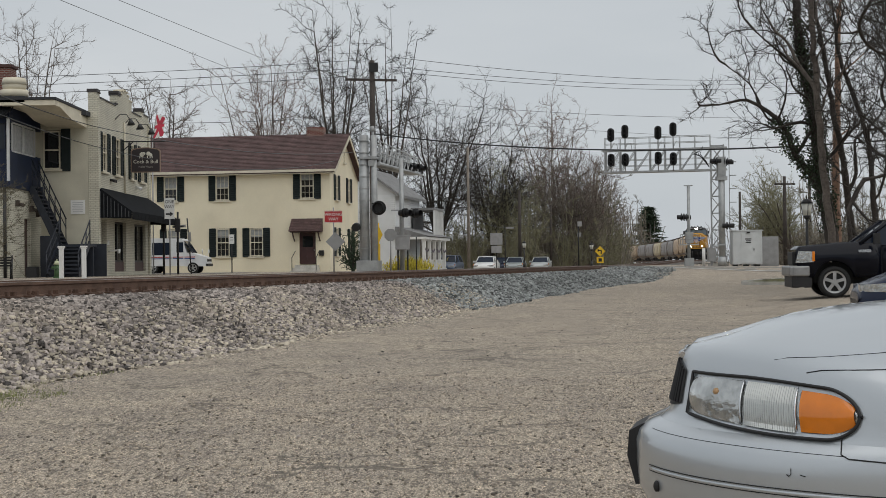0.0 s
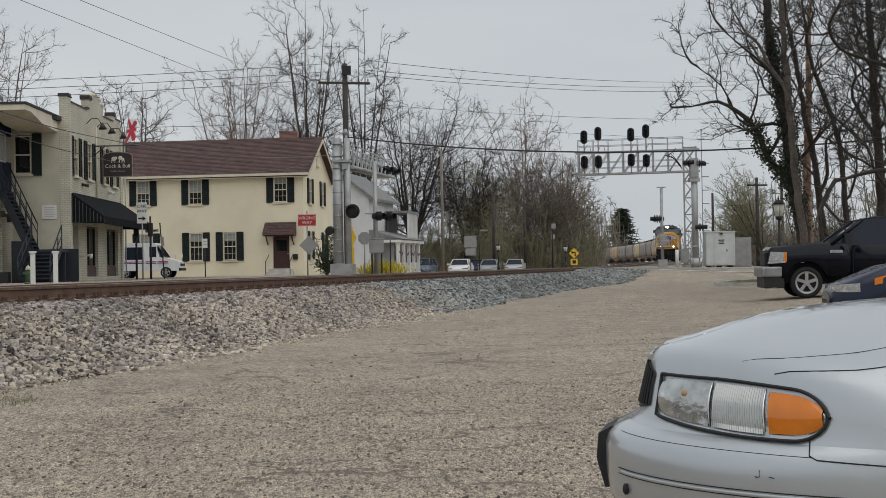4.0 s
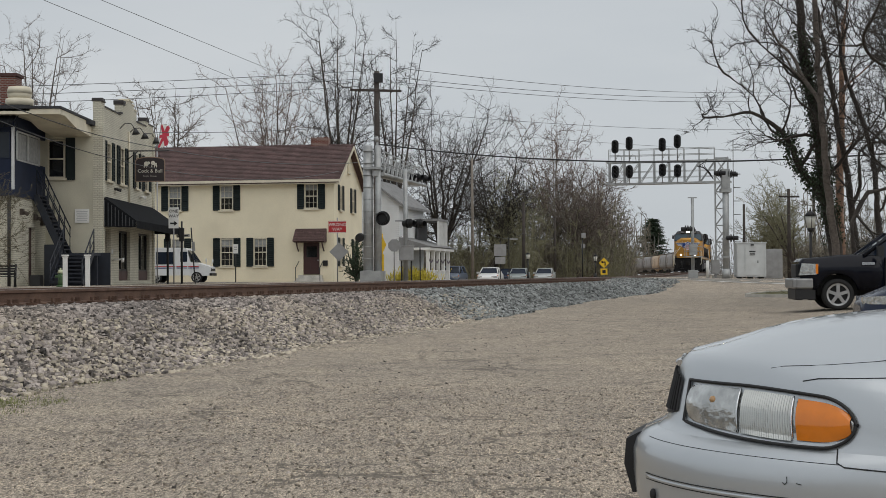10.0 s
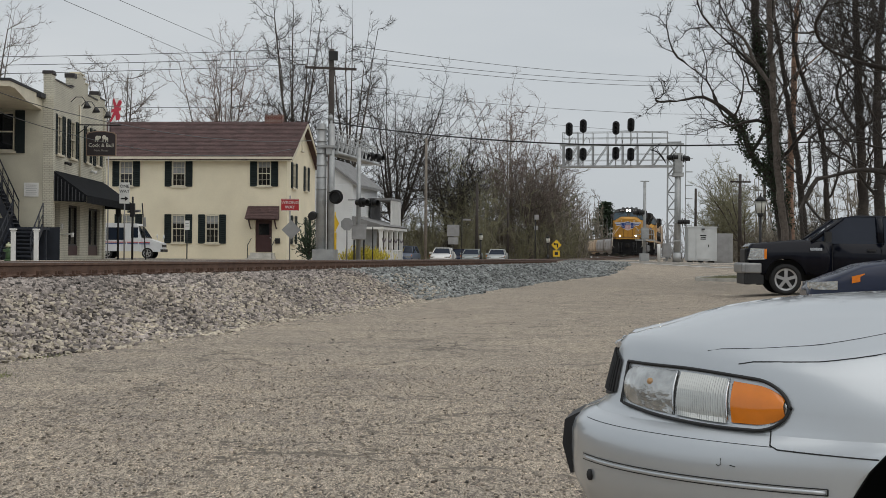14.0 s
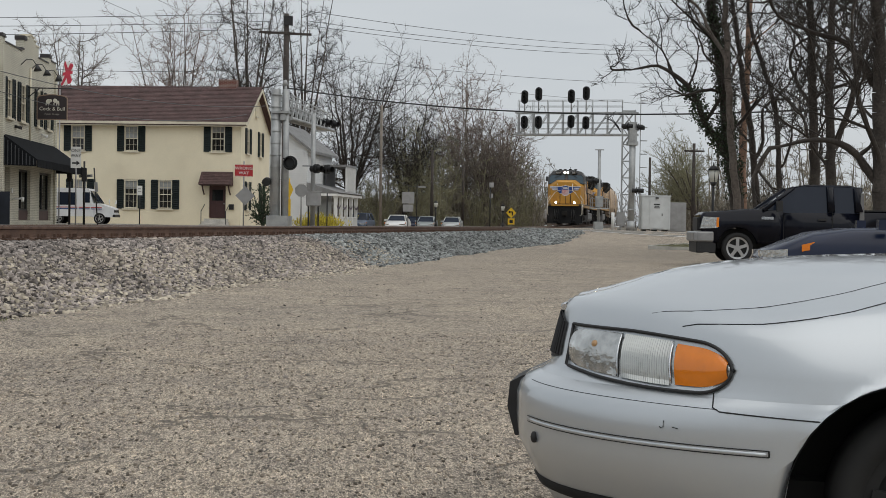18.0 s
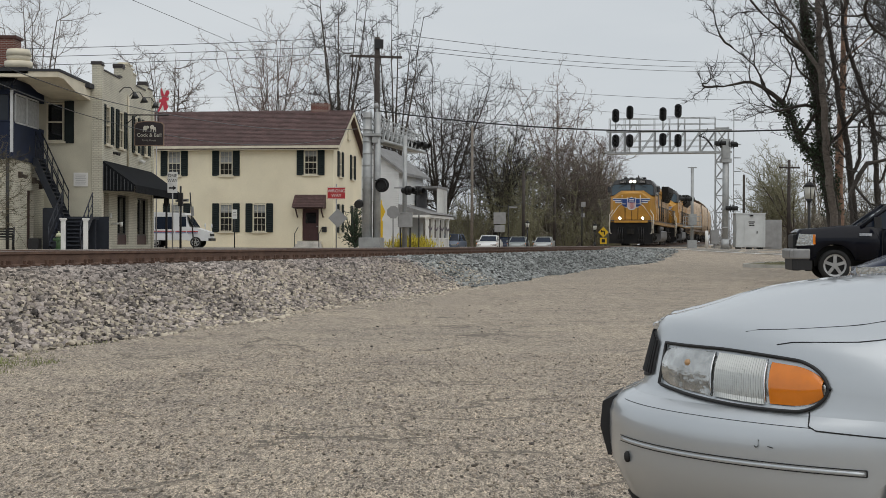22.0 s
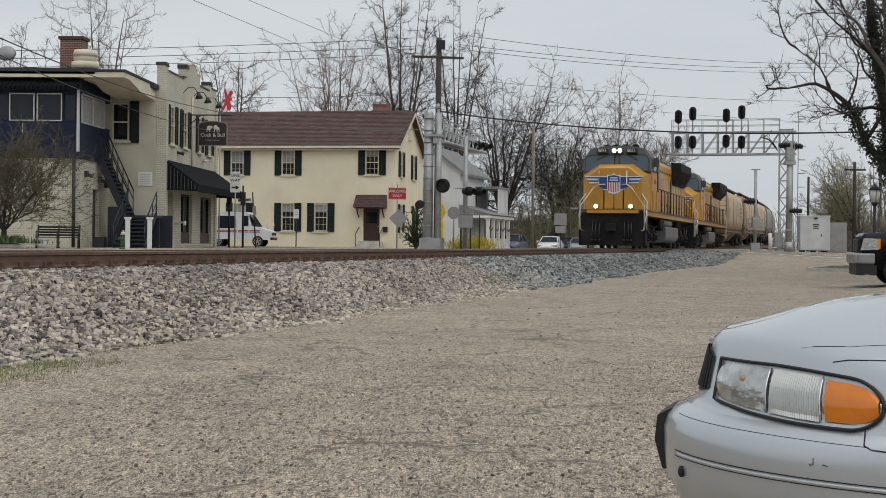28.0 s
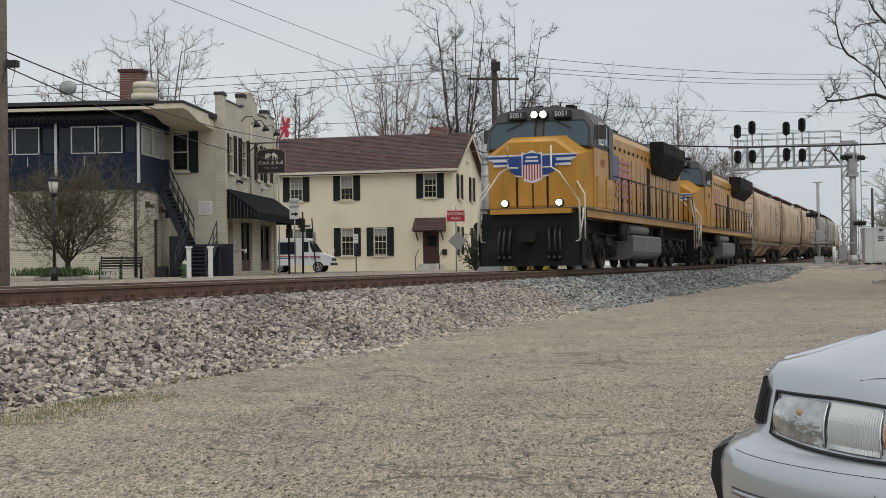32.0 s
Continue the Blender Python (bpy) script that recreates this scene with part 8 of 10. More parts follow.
gatepost = thing("white_marker_post", "short white marker post by the crossing", "post", pose(17.55, 88.8, ground_at(17.55, 88.8)))
bm = B()
rod(bm, (0, 0, 0), (0, 0, 1.15), 0.11, seg=12)
part("post", bm, SIGNWHITE, gatepost)
part("signal_case", boxed((0, 0, 0.75, 0.5, 0.4, 0.9), (0, 0, 0.15, 0.12, 0.12, 0.32)), SIGNGREY, thing("relay_box", "grey steel relay box on a post", "cabinet", pose(18.1, 89.0, ground_at(18, 89))))

# equipment cabinets
hut = thing("signal_hut", "pale grey steel equipment hut with a ribbed door", "cabinet", pose(20.35, 88.4, ground_at(20.3, 88.4), 0, 0, -6))
bm = B()
box(bm, 0, 0.9, 1.22, 1.88, 1.8, 2.2, bevel=0.02)
part("shell", bm, CABINET, hut)
part("roof", boxed((0, 0.9, 2.34, 1.96, 1.9, 0.07)), CABINET, hut)
bm = B()
box(bm, 0.05, -0.02, 1.2, 0.85, 0.04, 1.95)
for x in (-0.85, 0.85, -0.4, 0.5):
    box(bm, x, -0.012, 1.22, 0.05, 0.03, 2.1)
hd = part("door", bm, CABINET, hut)
part("door_handle", boxed((0.4, -0.06, 1.1, 0.05, 0.05, 0.16)), SIGBLACK, hd)
part("notice_bar", boxed((0.05, -0.045, 1.78, 0.4, 0.01, 0.07), (0.05, -0.045, 1.66, 0.32, 0.01, 0.06), (0.05, -0.045, 1.55, 0.36, 0.01, 0.06)), SIGBLACK, hd, "dark unreadable notice")
part("skid", boxed((-0.7, 0.9, 0.06, 0.2, 1.7, 0.12), (0.7, 0.9, 0.06, 0.2, 1.7, 0.12), (0, 0.9, 0.06, 0.2, 1.7, 0.12)), SIGBLACK, hut)
part("lamp", boxed((0.05, -0.08, 2.2, 0.2, 0.14, 0.08)), SIGBLACK, hut)
hut2 = thing("equipment_cabinet", "grey steel equipment cabinet behind the hut", "cabinet", pose(22.3, 91.5, ground_at(22.3, 91.5), 0, 0, -6))
bm = B()
box(bm, 0, 0.6, 1.0, 1.7, 1.2, 2.0, bevel=0.02)
part("shell", bm, SIGNGREY, hut2)
part("door", boxed((0, -0.02, 1.0, 0.8, 0.04, 1.7)), SIGNGREY, hut2)

# cantilever crossing signal on the far side
cant = thing("cantilever_signal", "grey cantilever crossing signal arm over the street", "crossing signal", pose(-3.5, 68.0, 0.8, 0, 0, -10.5))
for x, r in ((-0.12, 0.26), (0.4, 0.17)):
    bm = B()
    rod(bm, (x, 0, 0), (x, 0, 6.9), r, r * 0.92, 14)
    if x < 0:
        for i in range(11):
            rod(bm, (x, 0, 0.6 + 0.6 * i), (x, 0, 0.63 + 0.6 * i), r + 0.02, seg=14)
    part("mast", bm, GALV, cant)
part("base", boxed((0.1, 0, 0.3, 1.1, 0.9, 0.6)), GALV, cant)
part("cap_plate", boxed((0.15, 0.1, 5.75, 0.9, 0.8, 0.12), (0.3, 0.1, 5.5, 0.3, 0.6, 0.3)), GALV, cant)
for x in (0.15, 0.65):
    bm = B()
    rod(bm, (x, 0, 5.45), (x, 11.2, 5.6), 0.09, 0.07, 10)
    rod(bm, (x, 0.3, 6.6), (x, 10.2, 6.45), 0.035, seg=6)
    rod(bm, (x, 0.3, 6.05), (x, 10.2, 6.0), 0.03, seg=6)
    for i in range(11):
        y = 0.3 + i * 0.98
        rod(bm, (x, y, 5.5), (x, y, 6.6), 0.03, seg=5)
        if i < 10:
            rod(bm, (x, y, 5.5), (x, y + 0.98, 6.55), 0.025, seg=5)
    part("arm", bm, GALV, cant, "trussed grey arm with railings")
part("walkway", boxed((0.4, 5.2, 5.55, 0.5, 10, 0.04)), GALV, cant)
flasher(cant, 0.4, 6.0, 10.9, 1.2, 0.15)
flasher(cant, 0.5, 5.9, 8.3, 1.2, 0.15)
bm = B()
for cx, cy, cz in ((0.72, -0.35, 3.22),):
    rod(bm, (cx, cy, cz), (cx, cy - 0.06, cz), 0.36, seg=24)
    rod(bm, (cx, cy - 0.06, cz), (cx, cy - 0.3, cz), 0.26, 0.27, 18, caps=False)
    rod(bm, (cx, cy - 0.06, cz), (cx, cy - 0.08, cz), 0.2, seg=18)
rod(bm, (0.3, -0.1, 3.45), (0.8, -0.3, 3.45), 0.04)
part("round_lamp", bm, SIGBLACK, cant, "round black crossing lamp")
bm = B()
rod(bm, (-0.5, -0.1, 2.3), (-0.5, -0.4, 2.25), 0.22, 0.2, 16)
box(bm, -0.4, -0.1, 2.4, 0.5, 0.1, 0.1)
part("bell", bm, SIGBLACK, cant)
bm = B()
rod(bm, (0.35, 0.05, 6.7), (0.35, 0.05, 7.15), 0.07)
rod(bm, (0.35, 0.05, 7.1), (0.3, 0.05, 7.35), 0.12, 0.1)
part("top_pipe", bm, GALV, cant)

# second crossing post, with its box
post2 = thing("crossing_post", "slim grey crossing post with lamps and a steel box", "crossing signal", pose(-1.8, 70.3, 0.8))
bm = B()
rod(bm, (0, 0, 0), (0, 0, 5.9), 0.13, 0.11, 12)
part("post", bm, GALV, post2)
flasher(post2, 0.45, 3.05, -0.1, 0.9, 0.15)
part("arm", boxed((0.0, 0, 3.2, 1.1, 0.08, 0.08), (0.3, 0, 5.0, 0.8, 0.08, 0.06)), GALV, post2)
bm = B()
box(bm, 0.05, -0.5, 1.5, 0.75, 0.5, 0.72, bevel=0.03)
box(bm, 0.05, -0.5, 1.88, 0.8, 0.55, 0.06)
part("case", bm, SIGNGREY, post2, "grey steel signal case")
part("stand", boxed((-0.2, -0.5, 0.55, 0.08, 0.08, 1.15), (0.3, -0.5, 0.55, 0.08, 0.08, 1.15), (0.75, -0.4, 0.9, 0.06, 0.06, 1.8)), SIGBLACK, post2)


def signpost(name, label, x, y, z0, h, plates, wood=None, lean=0.0):
    """A sign on its post; plates: (shape, width, height, centre height, material, offset)."""
    s = thing(name, label, "sign", pose(x, y, z0, 0, lean, 0))
    bm = B()
    rod(bm, (0, 0.04, 0), (0, 0.04, h), 0.035, seg=8)
    part("post", bm, wood or SIGNGREY, s)
    for k, (shape, w, hh, zc, m, ox) in enumerate(plates):
        bm = B()
        if shape == "rect":
            box(bm, ox, 0, zc, w, 0.02, hh)
        elif shape == "diamond":
            prism(bm, [(ox, zc - hh / 2), (ox + w / 2, zc), (ox, zc + hh / 2), (ox - w / 2, zc)], "y", -0.01, 0.01)
        else:
            prism(bm, [(ox + w / 2 * math.cos(a) / math.cos(math.pi / 8), zc + hh / 2 * math.sin(a) / math.cos(math.pi / 8)) for a in np.linspace(math.pi / 8, math.tau + math.pi / 8, 9)[:-1]], "y", -0.01, 0.01)
        pl = part("plate", bm, m, s)
        pl.location.y = -0.004 * k
    return s


ww = signpost("wrong_way_sign", "red wrong way sign over a grey diamond plate", -5.37, 70.6, 0.8, 3.4, [("rect", 0.92, 0.62, 2.92, RED, 0), ("diamond", 1.0, 1.0, 1.62, SIGNGREY, 0.08)])
for i, w in enumerate(("WRONG", "WAY")):
    letters(w, 0.23, face(0, -0.02, 3.03 - 0.24 * i), SIGNWHITE, ww, extrude=0.002)
part("rim", boxed((0, -0.013, 3.21, 0.88, 0.004, 0.02), (0, -0.013, 2.63, 0.88, 0.004, 0.02)), SIGNWHITE, ww)
ow = signpost("one_way_sign", "white one way sign beside the pub awning", -13.4, 68.0, 0.78, 3.9, [("rect", 0.5, 1.05, 3.35, SIGNWHITE, 0)])
for i, w in enumerate(("ONE", "WAY")):
    letters(w, 0.22, face(0, -0.02, 3.68 - 0.25 * i), SIGBLACK, ow, extrude=0.002)
bm = B()
prism(bm, [(-0.18, 3.03), (0.03, 3.03), (0.03, 2.95), (0.2, 3.07), (0.03, 3.19), (0.03, 3.11), (-0.18, 3.11)], "y", -0.02, -0.012)
part("arrow", bm, SIGBLACK, ow)
st = signpost("street_name_sign", "dark leaning street name post", -13.05, 72.0, 0.78, 3.0, [("rect", 0.7, 0.14, 2.6, SIGNGREY, -0.45), ("rect", 0.16, 0.5, 2.0, SIGNGREY, 0.06)], SIGBLACK, -4)
part("name_bar", boxed((-0.45, -0.02, 2.6, 0.5, 0.006, 0.05)), SIGBLACK, st)
sm = signpost("parking_sign", "small white sign on a dark post", -12.1, 80.0, 0.8, 2.2, [("rect", 0.3, 0.55, 2.0, SIGNWHITE, 0)], SIGBLACK)
part("print_bar", boxed((0, -0.02, 2.1, 0.18, 0.006, 0.05), (0, -0.02, 1.95, 0.2, 0.006, 0.04)), SIGNGREY, sm)
for x, y in ((-14.2, 70.5), (-13.6, 71.2)):
    pst = thing("dark_post", "dark iron post at the street corner", "post", pose(x, y, 0.78))
    bm = B()
    rod(bm, (0, 0, 0), (0, 0, 3.3), 0.06, 0.05)
    box(bm, 0, 0, 2.6, 0.24, 0.2, 0.7)
    part("post", bm, SIGBLACK, pst)
ys = signpost("turn_arrow_sign", "yellow diamond turn sign with a speed plate", 14.78, 122.0, 0.8, 1.7, [("diamond", 0.95, 0.95, 1.4, SIGNYELLOW, 0), ("rect", 0.62, 0.55, 0.62, SIGNYELLOW, 0)])
part("arrow_mark", boxed((0.1, -0.02, 1.32, 0.1, 0.01, 0.32), (-0.02, -0.02, 1.48, 0.3, 0.01, 0.1), (-0.17, -0.02, 1.48, 0.12, 0.01, 0.2)), SIGBLACK, ys)
part("speed_bar", boxed((0, -0.02, 0.62, 0.3, 0.01, 0.3)), SIGBLACK, ys)
signpost("blank_road_sign", "two grey sign backs on one post", 4.67, 105.0, 0.8, 3.0, [("rect", 0.95, 0.9, 2.3, SIGNGREY, 0), ("rect", 0.8, 0.55, 1.5, SIGNGREY, 0)], SIGBLACK)
signpost("yellow_crossing_marker", "tall narrow yellow crossing marker", -3.08, 72.0, 0.8, 2.6, [("diamond", 0.42, 0.95, 2.0, SIGNYELLOW, 0), ("rect", 0.16, 1.2, 0.9, SIGNYELLOW, 0)], SIGNYELLOW)
signpost("stop_sign_back", "grey back of an octagonal sign", -2.35, 69.0, 0.8, 2.2, [("oct", 0.62, 0.62, 1.9, SIGNGREY, 0)])
signpost("far_street_sign", "dark street sign post among the far cars", 5.45, 107.0, 0.8, 3.4, [("rect", 0.6, 0.12, 3.2, SIGNGREY, 0.4)], SIGBLACK)


def utility_pole(x, y, z0, z1, r, m, label, arms=(), extra=None):
    u = thing("utility_pole", label, "utility pole", pose(x, y, 0))
    bm = B()
    rod(bm, (0, 0, z0 - 0.3), (0, 0, z1), r, r * 0.72, 12)
    part("pole", bm, m, u)
    for z, x0, x1, ang in arms:
        bm = B()
        box(bm, (x0 + x1) / 2, 0, 0, x1 - x0, 0.1, 0.13, Matrix.Translation((0, -0.12, z)) @ Matrix.Rotation(ang, 4, "Z"))
        arm = part("crossarm", bm, m, u)
        for k in range(4):
            bm = B()
            p = Matrix.Rotation(ang, 4, "Z") @ Vector((x0 + 0.1 + (x1 - x0 - 0.2) * k / 3, 0, 0))
            rod(bm, (p.x, p.y - 0.12, z + 0.06), (p.x, p.y - 0.12, z + 0.24), 0.03, 0.05, 6)
            part("insulator", bm, SIGNGREY, arm)
    return u


up1 = utility_pole(-3.5, 75.5, 0.8, 12.6, 0.2, POLEWOOD, "dark timber utility pole with a crossarm and wires", [(11.5, -1.5, 1.4, 0.2)])
bm = B()
box(bm, 0.1, -0.15, 12.2, 0.5, 0.2, 0.5)
part("pole_top_gear", bm, SIGBLACK, up1, "black gear at the pole top")
part("red_lower_pole", boxed((0.02, -0.2, 4.4, 0.3, 0.06, 5.2)), REDWOOD, up1)
utility_pole(-12.6, 30.0, 0.9, 15.0, 0.14, PALEWOOD, "pale weathered timber utility pole beside the street")
bm = B()
box(bm, -12.3, 29.9, 5.9, 0.25, 0.2, 0.15)
pipe(bm, [(-12.4, 29.85, 6.0), (-12.2, 29.8, 5.75), (-12.3, 29.8, 5.35), (-12.5, 29.8, 5.5), (-12.42, 29.85, 5.9)], 0.012, 5)
tagged(part("cable_loop", bm, SIGBLACK), "black cable loop and clamp on the pole", "cable")
utility_pole(2.4, 100, 0.4, 9.8, 0.12, PALEWOOD, "plain grey timber utility pole by the parked cars")
utility_pole(8.05, 130, 0.8, 8.2, 0.17, POLEWOOD, "dark timber pole before the woods")
utility_pole(11.9, 140, 0.8, 7.2, 0.15, POLEWOOD, "dark timber pole before the woods")
utility_pole(22.5, 100, 0.8, 6.3, 0.12, POLEWOOD, "slim dark pole behind the signal huts")
utility_pole(26.6, 103, 0.8, 7.6, 0.16, POLEWOOD, "timber utility pole with short crossarm", [(7.0, -0.8, 0.8, 0.1)])
utility_pole(31.0, 112, 0.8, 8.0, 0.16, POLEWOOD, "timber utility pole beyond the trees")
for x, y, zt in ((11.8, 112, 3.6), (14.2, 135, 3.2)):
    lp = thing("lot_lamp", "slim dark lamp post with a box lamp", "lamp", pose(x, y, 0.8))
    bm = B()
    rod(bm, (0, 0, 0), (0, 0, zt), 0.05)
    part("post", bm, SIGBLACK, lp)
    part("head", boxed((0.1, 0, zt, 0.35, 0.3, 0.4)), SIGNGREY, lp)


def wire(a, b, sag, r, m, label="thin grey overhead wire strung between poles"):
    a, b = Vector(a), Vector(b)
    bm = B()
    pts = []
    for i in range(25):
        f = i / 24
        p = a.lerp(b, f)
        p.z -= sag * 4 * f * (1 - f)
        pts.append(p)
    pipe(bm, pts, r, 4)
    return tagged(part("overhead_wire", bm, m), label, "wire", group="overhead wires")


wire((-3.5, 75.3, 8.5), (34, 47, 7.6), 1.75, 0.035, WIRE, "thick black overhead cable across the street")
for z, dz in ((12.75, 4.3), (12.2, 4.6), (11.95, 4.4)):
    wire((-2.3, 75.3, z), (42, 137, z + dz + 3.1), 1.0, 0.016, THINWIRE)
wire((-2.5, 75.3, 10.35), (40, 132, 15.6), 0.7, 0.014, THINWIRE)
wire((3, 90, 10.6), (40, 125, 12.2), 0.3, 0.012, THINWIRE)
for z, z2 in ((12.6, 10.1), (12.15, 9.7), (11.75, 9.2)):
    wire((-4.2, 75.3, z), (-42, 64, z2), 0.35, 0.016, THINWIRE)
wire((-3.7, 75.3, 9.6), (-20, 71, 8.95), 0.3, 0.014, THINWIRE)
wire((-11.99, 33, 8.91), (-3.5, 75.3, 8.96), 0.03, 0.009, THINWIRE)
wire((-10.89, 33, 9.04), (-3.5, 75.3, 10.25), 0.03, 0.009, THINWIRE)
wire((-12.5, 30, 6.2), (-15.2, 60.5, 7.5), 0.15, 0.018, WIRE)
wire((-15.2, 60.5, 7.5), (-5.3, 87.5, 8.5), 0.55, 0.018, THINWIRE)
wire((-12.5, 30, 5.85), (-15.2, 62, 6.65), 0.2, 0.016, WIRE)
wire((-15.2, 62, 6.65), (-6.5, 87, 7.9), 0.75, 0.016, THINWIRE)
wire((2.4, 100, 5.2), (8.05, 130, 5.2), 0.9, 0.02, WIRE)
wire((8.05, 130, 5.2), (11.9, 140, 5.0), 0.4, 0.02, WIRE)
wire((-3.4, 75.6, 7.6), (2.4, 100, 5.4), 0.5, 0.02, WIRE)

# flag over the house
fl = thing("flag", "red and white flag with a diagonal cross on its pole", "flag", pose(-16.3, 80.0, 0))
bm = B()
rod(bm, (-0.42, 0, 0.75), (-0.42, 0, 8.6), 0.04)
rod(bm, (-0.42, 0, 8.6), (-0.14, 0, 10.4), 0.03)
part("pole", bm, SIGNGREY, fl)
bm = B()
prism(bm, [(-0.42, 8.75), (0.22, 8.95), (0.34, 10.05), (-0.14, 10.25)], "y", -0.01, 0.01)
part("cloth", bm, SIGNWHITE, fl)
bm = B()
prism(bm, [(-0.42, 8.75), (-0.28, 8.8), (0.34, 9.95), (0.3, 10.08), (0.16, 10.1)], "y", -0.02, 0.02)
prism(bm, [(0.2, 8.95), (0.26, 9.15), (-0.12, 10.22), (-0.2, 10.1), (0.02, 8.9)], "y", -0.025, 0.025)
prism(bm, [(-0.33, 9.35), (0.28, 9.5), (0.3, 9.68), (-0.27, 9.55)], "y", -0.022, 0.022)
part("cross", bm, mat("flag_red", (0.5, 0.04, 0.07), 0.7, var=0.1), fl)

# things before the pub
for x in (-13.87, -13.04):
    bo = thing("bollard", "white capped bollard before the pub", "bollard", pose(x, 50.0, 0.8), group="bollards before the pub")
    bm = B()
    box(bm, 0, 0, 0.58, 0.15, 0.15, 1.16, bevel=0.012)
    part("post", bm, WHITE, bo)
    part("cap", boxed((0, 0, 1.17, 0.22, 0.22, 0.06), (0, 0, 1.1, 0.18, 0.18, 0.03)), WHITE, bo)
hyd = thing("fire_hydrant", "green fire hydrant with a pale cap", "hydrant", pose(-14.6, 52.0, 0.8))
bm = B()
rod(bm, (0, 0, 0), (0, 0, 0.52), 0.11, 0.10, 12)
rod(bm, (0, 0, 0), (0, 0, 0.06), 0.16, seg=12)
rod(bm, (-0.2, 0, 0.4), (0.2, 0, 0.4), 0.06, seg=10)
rod(bm, (0, 0, 0.4), (0, -0.18, 0.4), 0.07, seg=10)
part("barrel", bm, mat("hydrant_green", (0.06, 0.12, 0.05), 0.5, var=0.15), hyd)
bm = B()
rod(bm, (0, 0, 0.52), (0, 0, 0.66), 0.13, 0.07, 12)
rod(bm, (0, 0, 0.66), (0, 0, 0.72), 0.03, seg=6)
part("cap", bm, mat("hydrant_cap", (0.5, 0.52, 0.35), 0.5, var=0.1), hyd)
bench = thing("park_bench", "black iron and slat bench outside the pub", "bench", pose(-16.6, 50.3, 0.78, 0, 0, 12))
for i in range(5):
    part("seat_slat", boxed((0, -0.1 - 0.1 * i + 0.2, 0.43, 1.5, 0.08, 0.03)), BLACK, bench)
for i in range(4):
    part("back_slat", boxed((0, 0.22 + 0.03 * i, 0.52 + 0.1 * i, 1.5, 0.025, 0.07)), BLACK, bench)
for x in (-0.76, 0.0, 0.76):
    bm = B()
    pipe(bm, [(x, -0.3, 0), (x, -0.28, 0.3), (x, -0.3, 0.45), (x, 0.2, 0.42), (x, 0.32, 0.9)], 0.03)
    pipe(bm, [(x, 0.3, 0), (x, 0.15, 0.3), (x, 0.2, 0.42)], 0.03)
    pipe(bm, [(x, -0.3, 0.45), (x, -0.32, 0.65), (x, 0.0, 0.66), (x, 0.25, 0.6)], 0.025)
    part("bench_end", bm, BLACK, bench)
pot = thing("flower_pot", "pale clay flower pot by the bench", "pot", pose(-17.05, 49.8, 0.8))
bm = B()
rod(bm, (0, 0, 0), (0, 0, 0.3), 0.16, 0.24, 14)
rod(bm, (0, 0, 0.3), (0, 0, 0.36), 0.27, seg=14)
part("bowl", bm, WHITE, pot)
tagged(part("trash_can", boxed((-17.1, 57.3, 1.02, 0.45, 0.45, 0.5)), BLACK), "low black bin by the side door", "bin")


def street_lamp(x, y, z0, h, label):
    s = thing("street_lamp", label, "street lamp", pose(x, y, z0))
    bm = B()
    rod(bm, (0, 0, 0), (0, 0, 0.5), 0.13, 0.09, 12)
    rod(bm, (0, 0, 0.5), (0, 0, h - 0.7), 0.055, 0.045, 10)
    rod(bm, (0, 0, h - 0.75), (0, 0, h - 0.62), 0.07, 0.13, 12)
    part("post", bm, BLACK, s)
    bm = B()
    rod(bm, (0, 0, h - 0.62), (0, 0, h - 0.22), 0.13, 0.19, 12)
    part("lantern_glass", bm, mat("frosted_lantern", (0.55, 0.55, 0.5), 0.4, var=0.1), s, "frosted lantern glass")
    bm = B()
    rod(bm, (0, 0, h - 0.22), (0, 0, h - 0.06), 0.22, 0.08, 12)
    rod(bm, (0, 0, h - 0.06), (0, 0, h + 0.06), 0.03, 0.01, 8)
    for k in range(4):
        a = k * math.tau / 4
        rod(bm, (0.13 * math.cos(a), 0.13 * math.sin(a), h - 0.62), (0.19 * math.cos(a), 0.19 * math.sin(a), h - 0.22), 0.012, seg=4)
    part("lantern_cap", bm, BLACK, s)
    return s


street_lamp(-17.55, 46.0, 0.8, 3.7, "black lantern street lamp before the pub")
street_lamp(12.45, 45.5, ground_at(12.4, 45.5), 3.05, "black lantern street lamp by the trees")
street_lamp(7.8, 120, 0.8, 2.4, "black lantern street lamp beyond the track")
street_lamp(13.9, 121, 0.8, 2.2, "black lantern street lamp beyond the track")
pl = thing("planting_bed", "raised kerbed bed at the foot of a small tree", "planter", pose(-17.9, 47.6, 0.78))
bm = B()
rod(bm, (0, 0, 0), (0, 0, 0.16), 1.0, 0.95, 22)
part("edging", bm, CONCRETE, pl)
bm = B()
rod(bm, (0, 0, 0.14), (0, 0, 0.2), 0.85, 0.7, 18)
part("soil", bm, SOIL, pl)
random.seed(9)
blades("bed_plants", [(-17.9 + random.gauss(0, 0.6), 47.2 + random.gauss(0, 0.4), 0.98) for _ in range(900)], 0.26, "low green plants in the raised bed", mat("bed_leaf", (0.06, 0.10, 0.035), 0.7, var=0.2, island=0.3))
blades("yellow_shrub", [(-1.55 + random.gauss(0, 0.55), 72.4 + random.gauss(0, 0.3), 0.8 + abs(random.gauss(0.15, 0.2))) for _ in range(1500)], 0.24, "yellow flowering shrub by the crossing", mat("yellow_bloom", (0.5, 0.42, 0.05), 0.7, var=0.2, island=0.4))
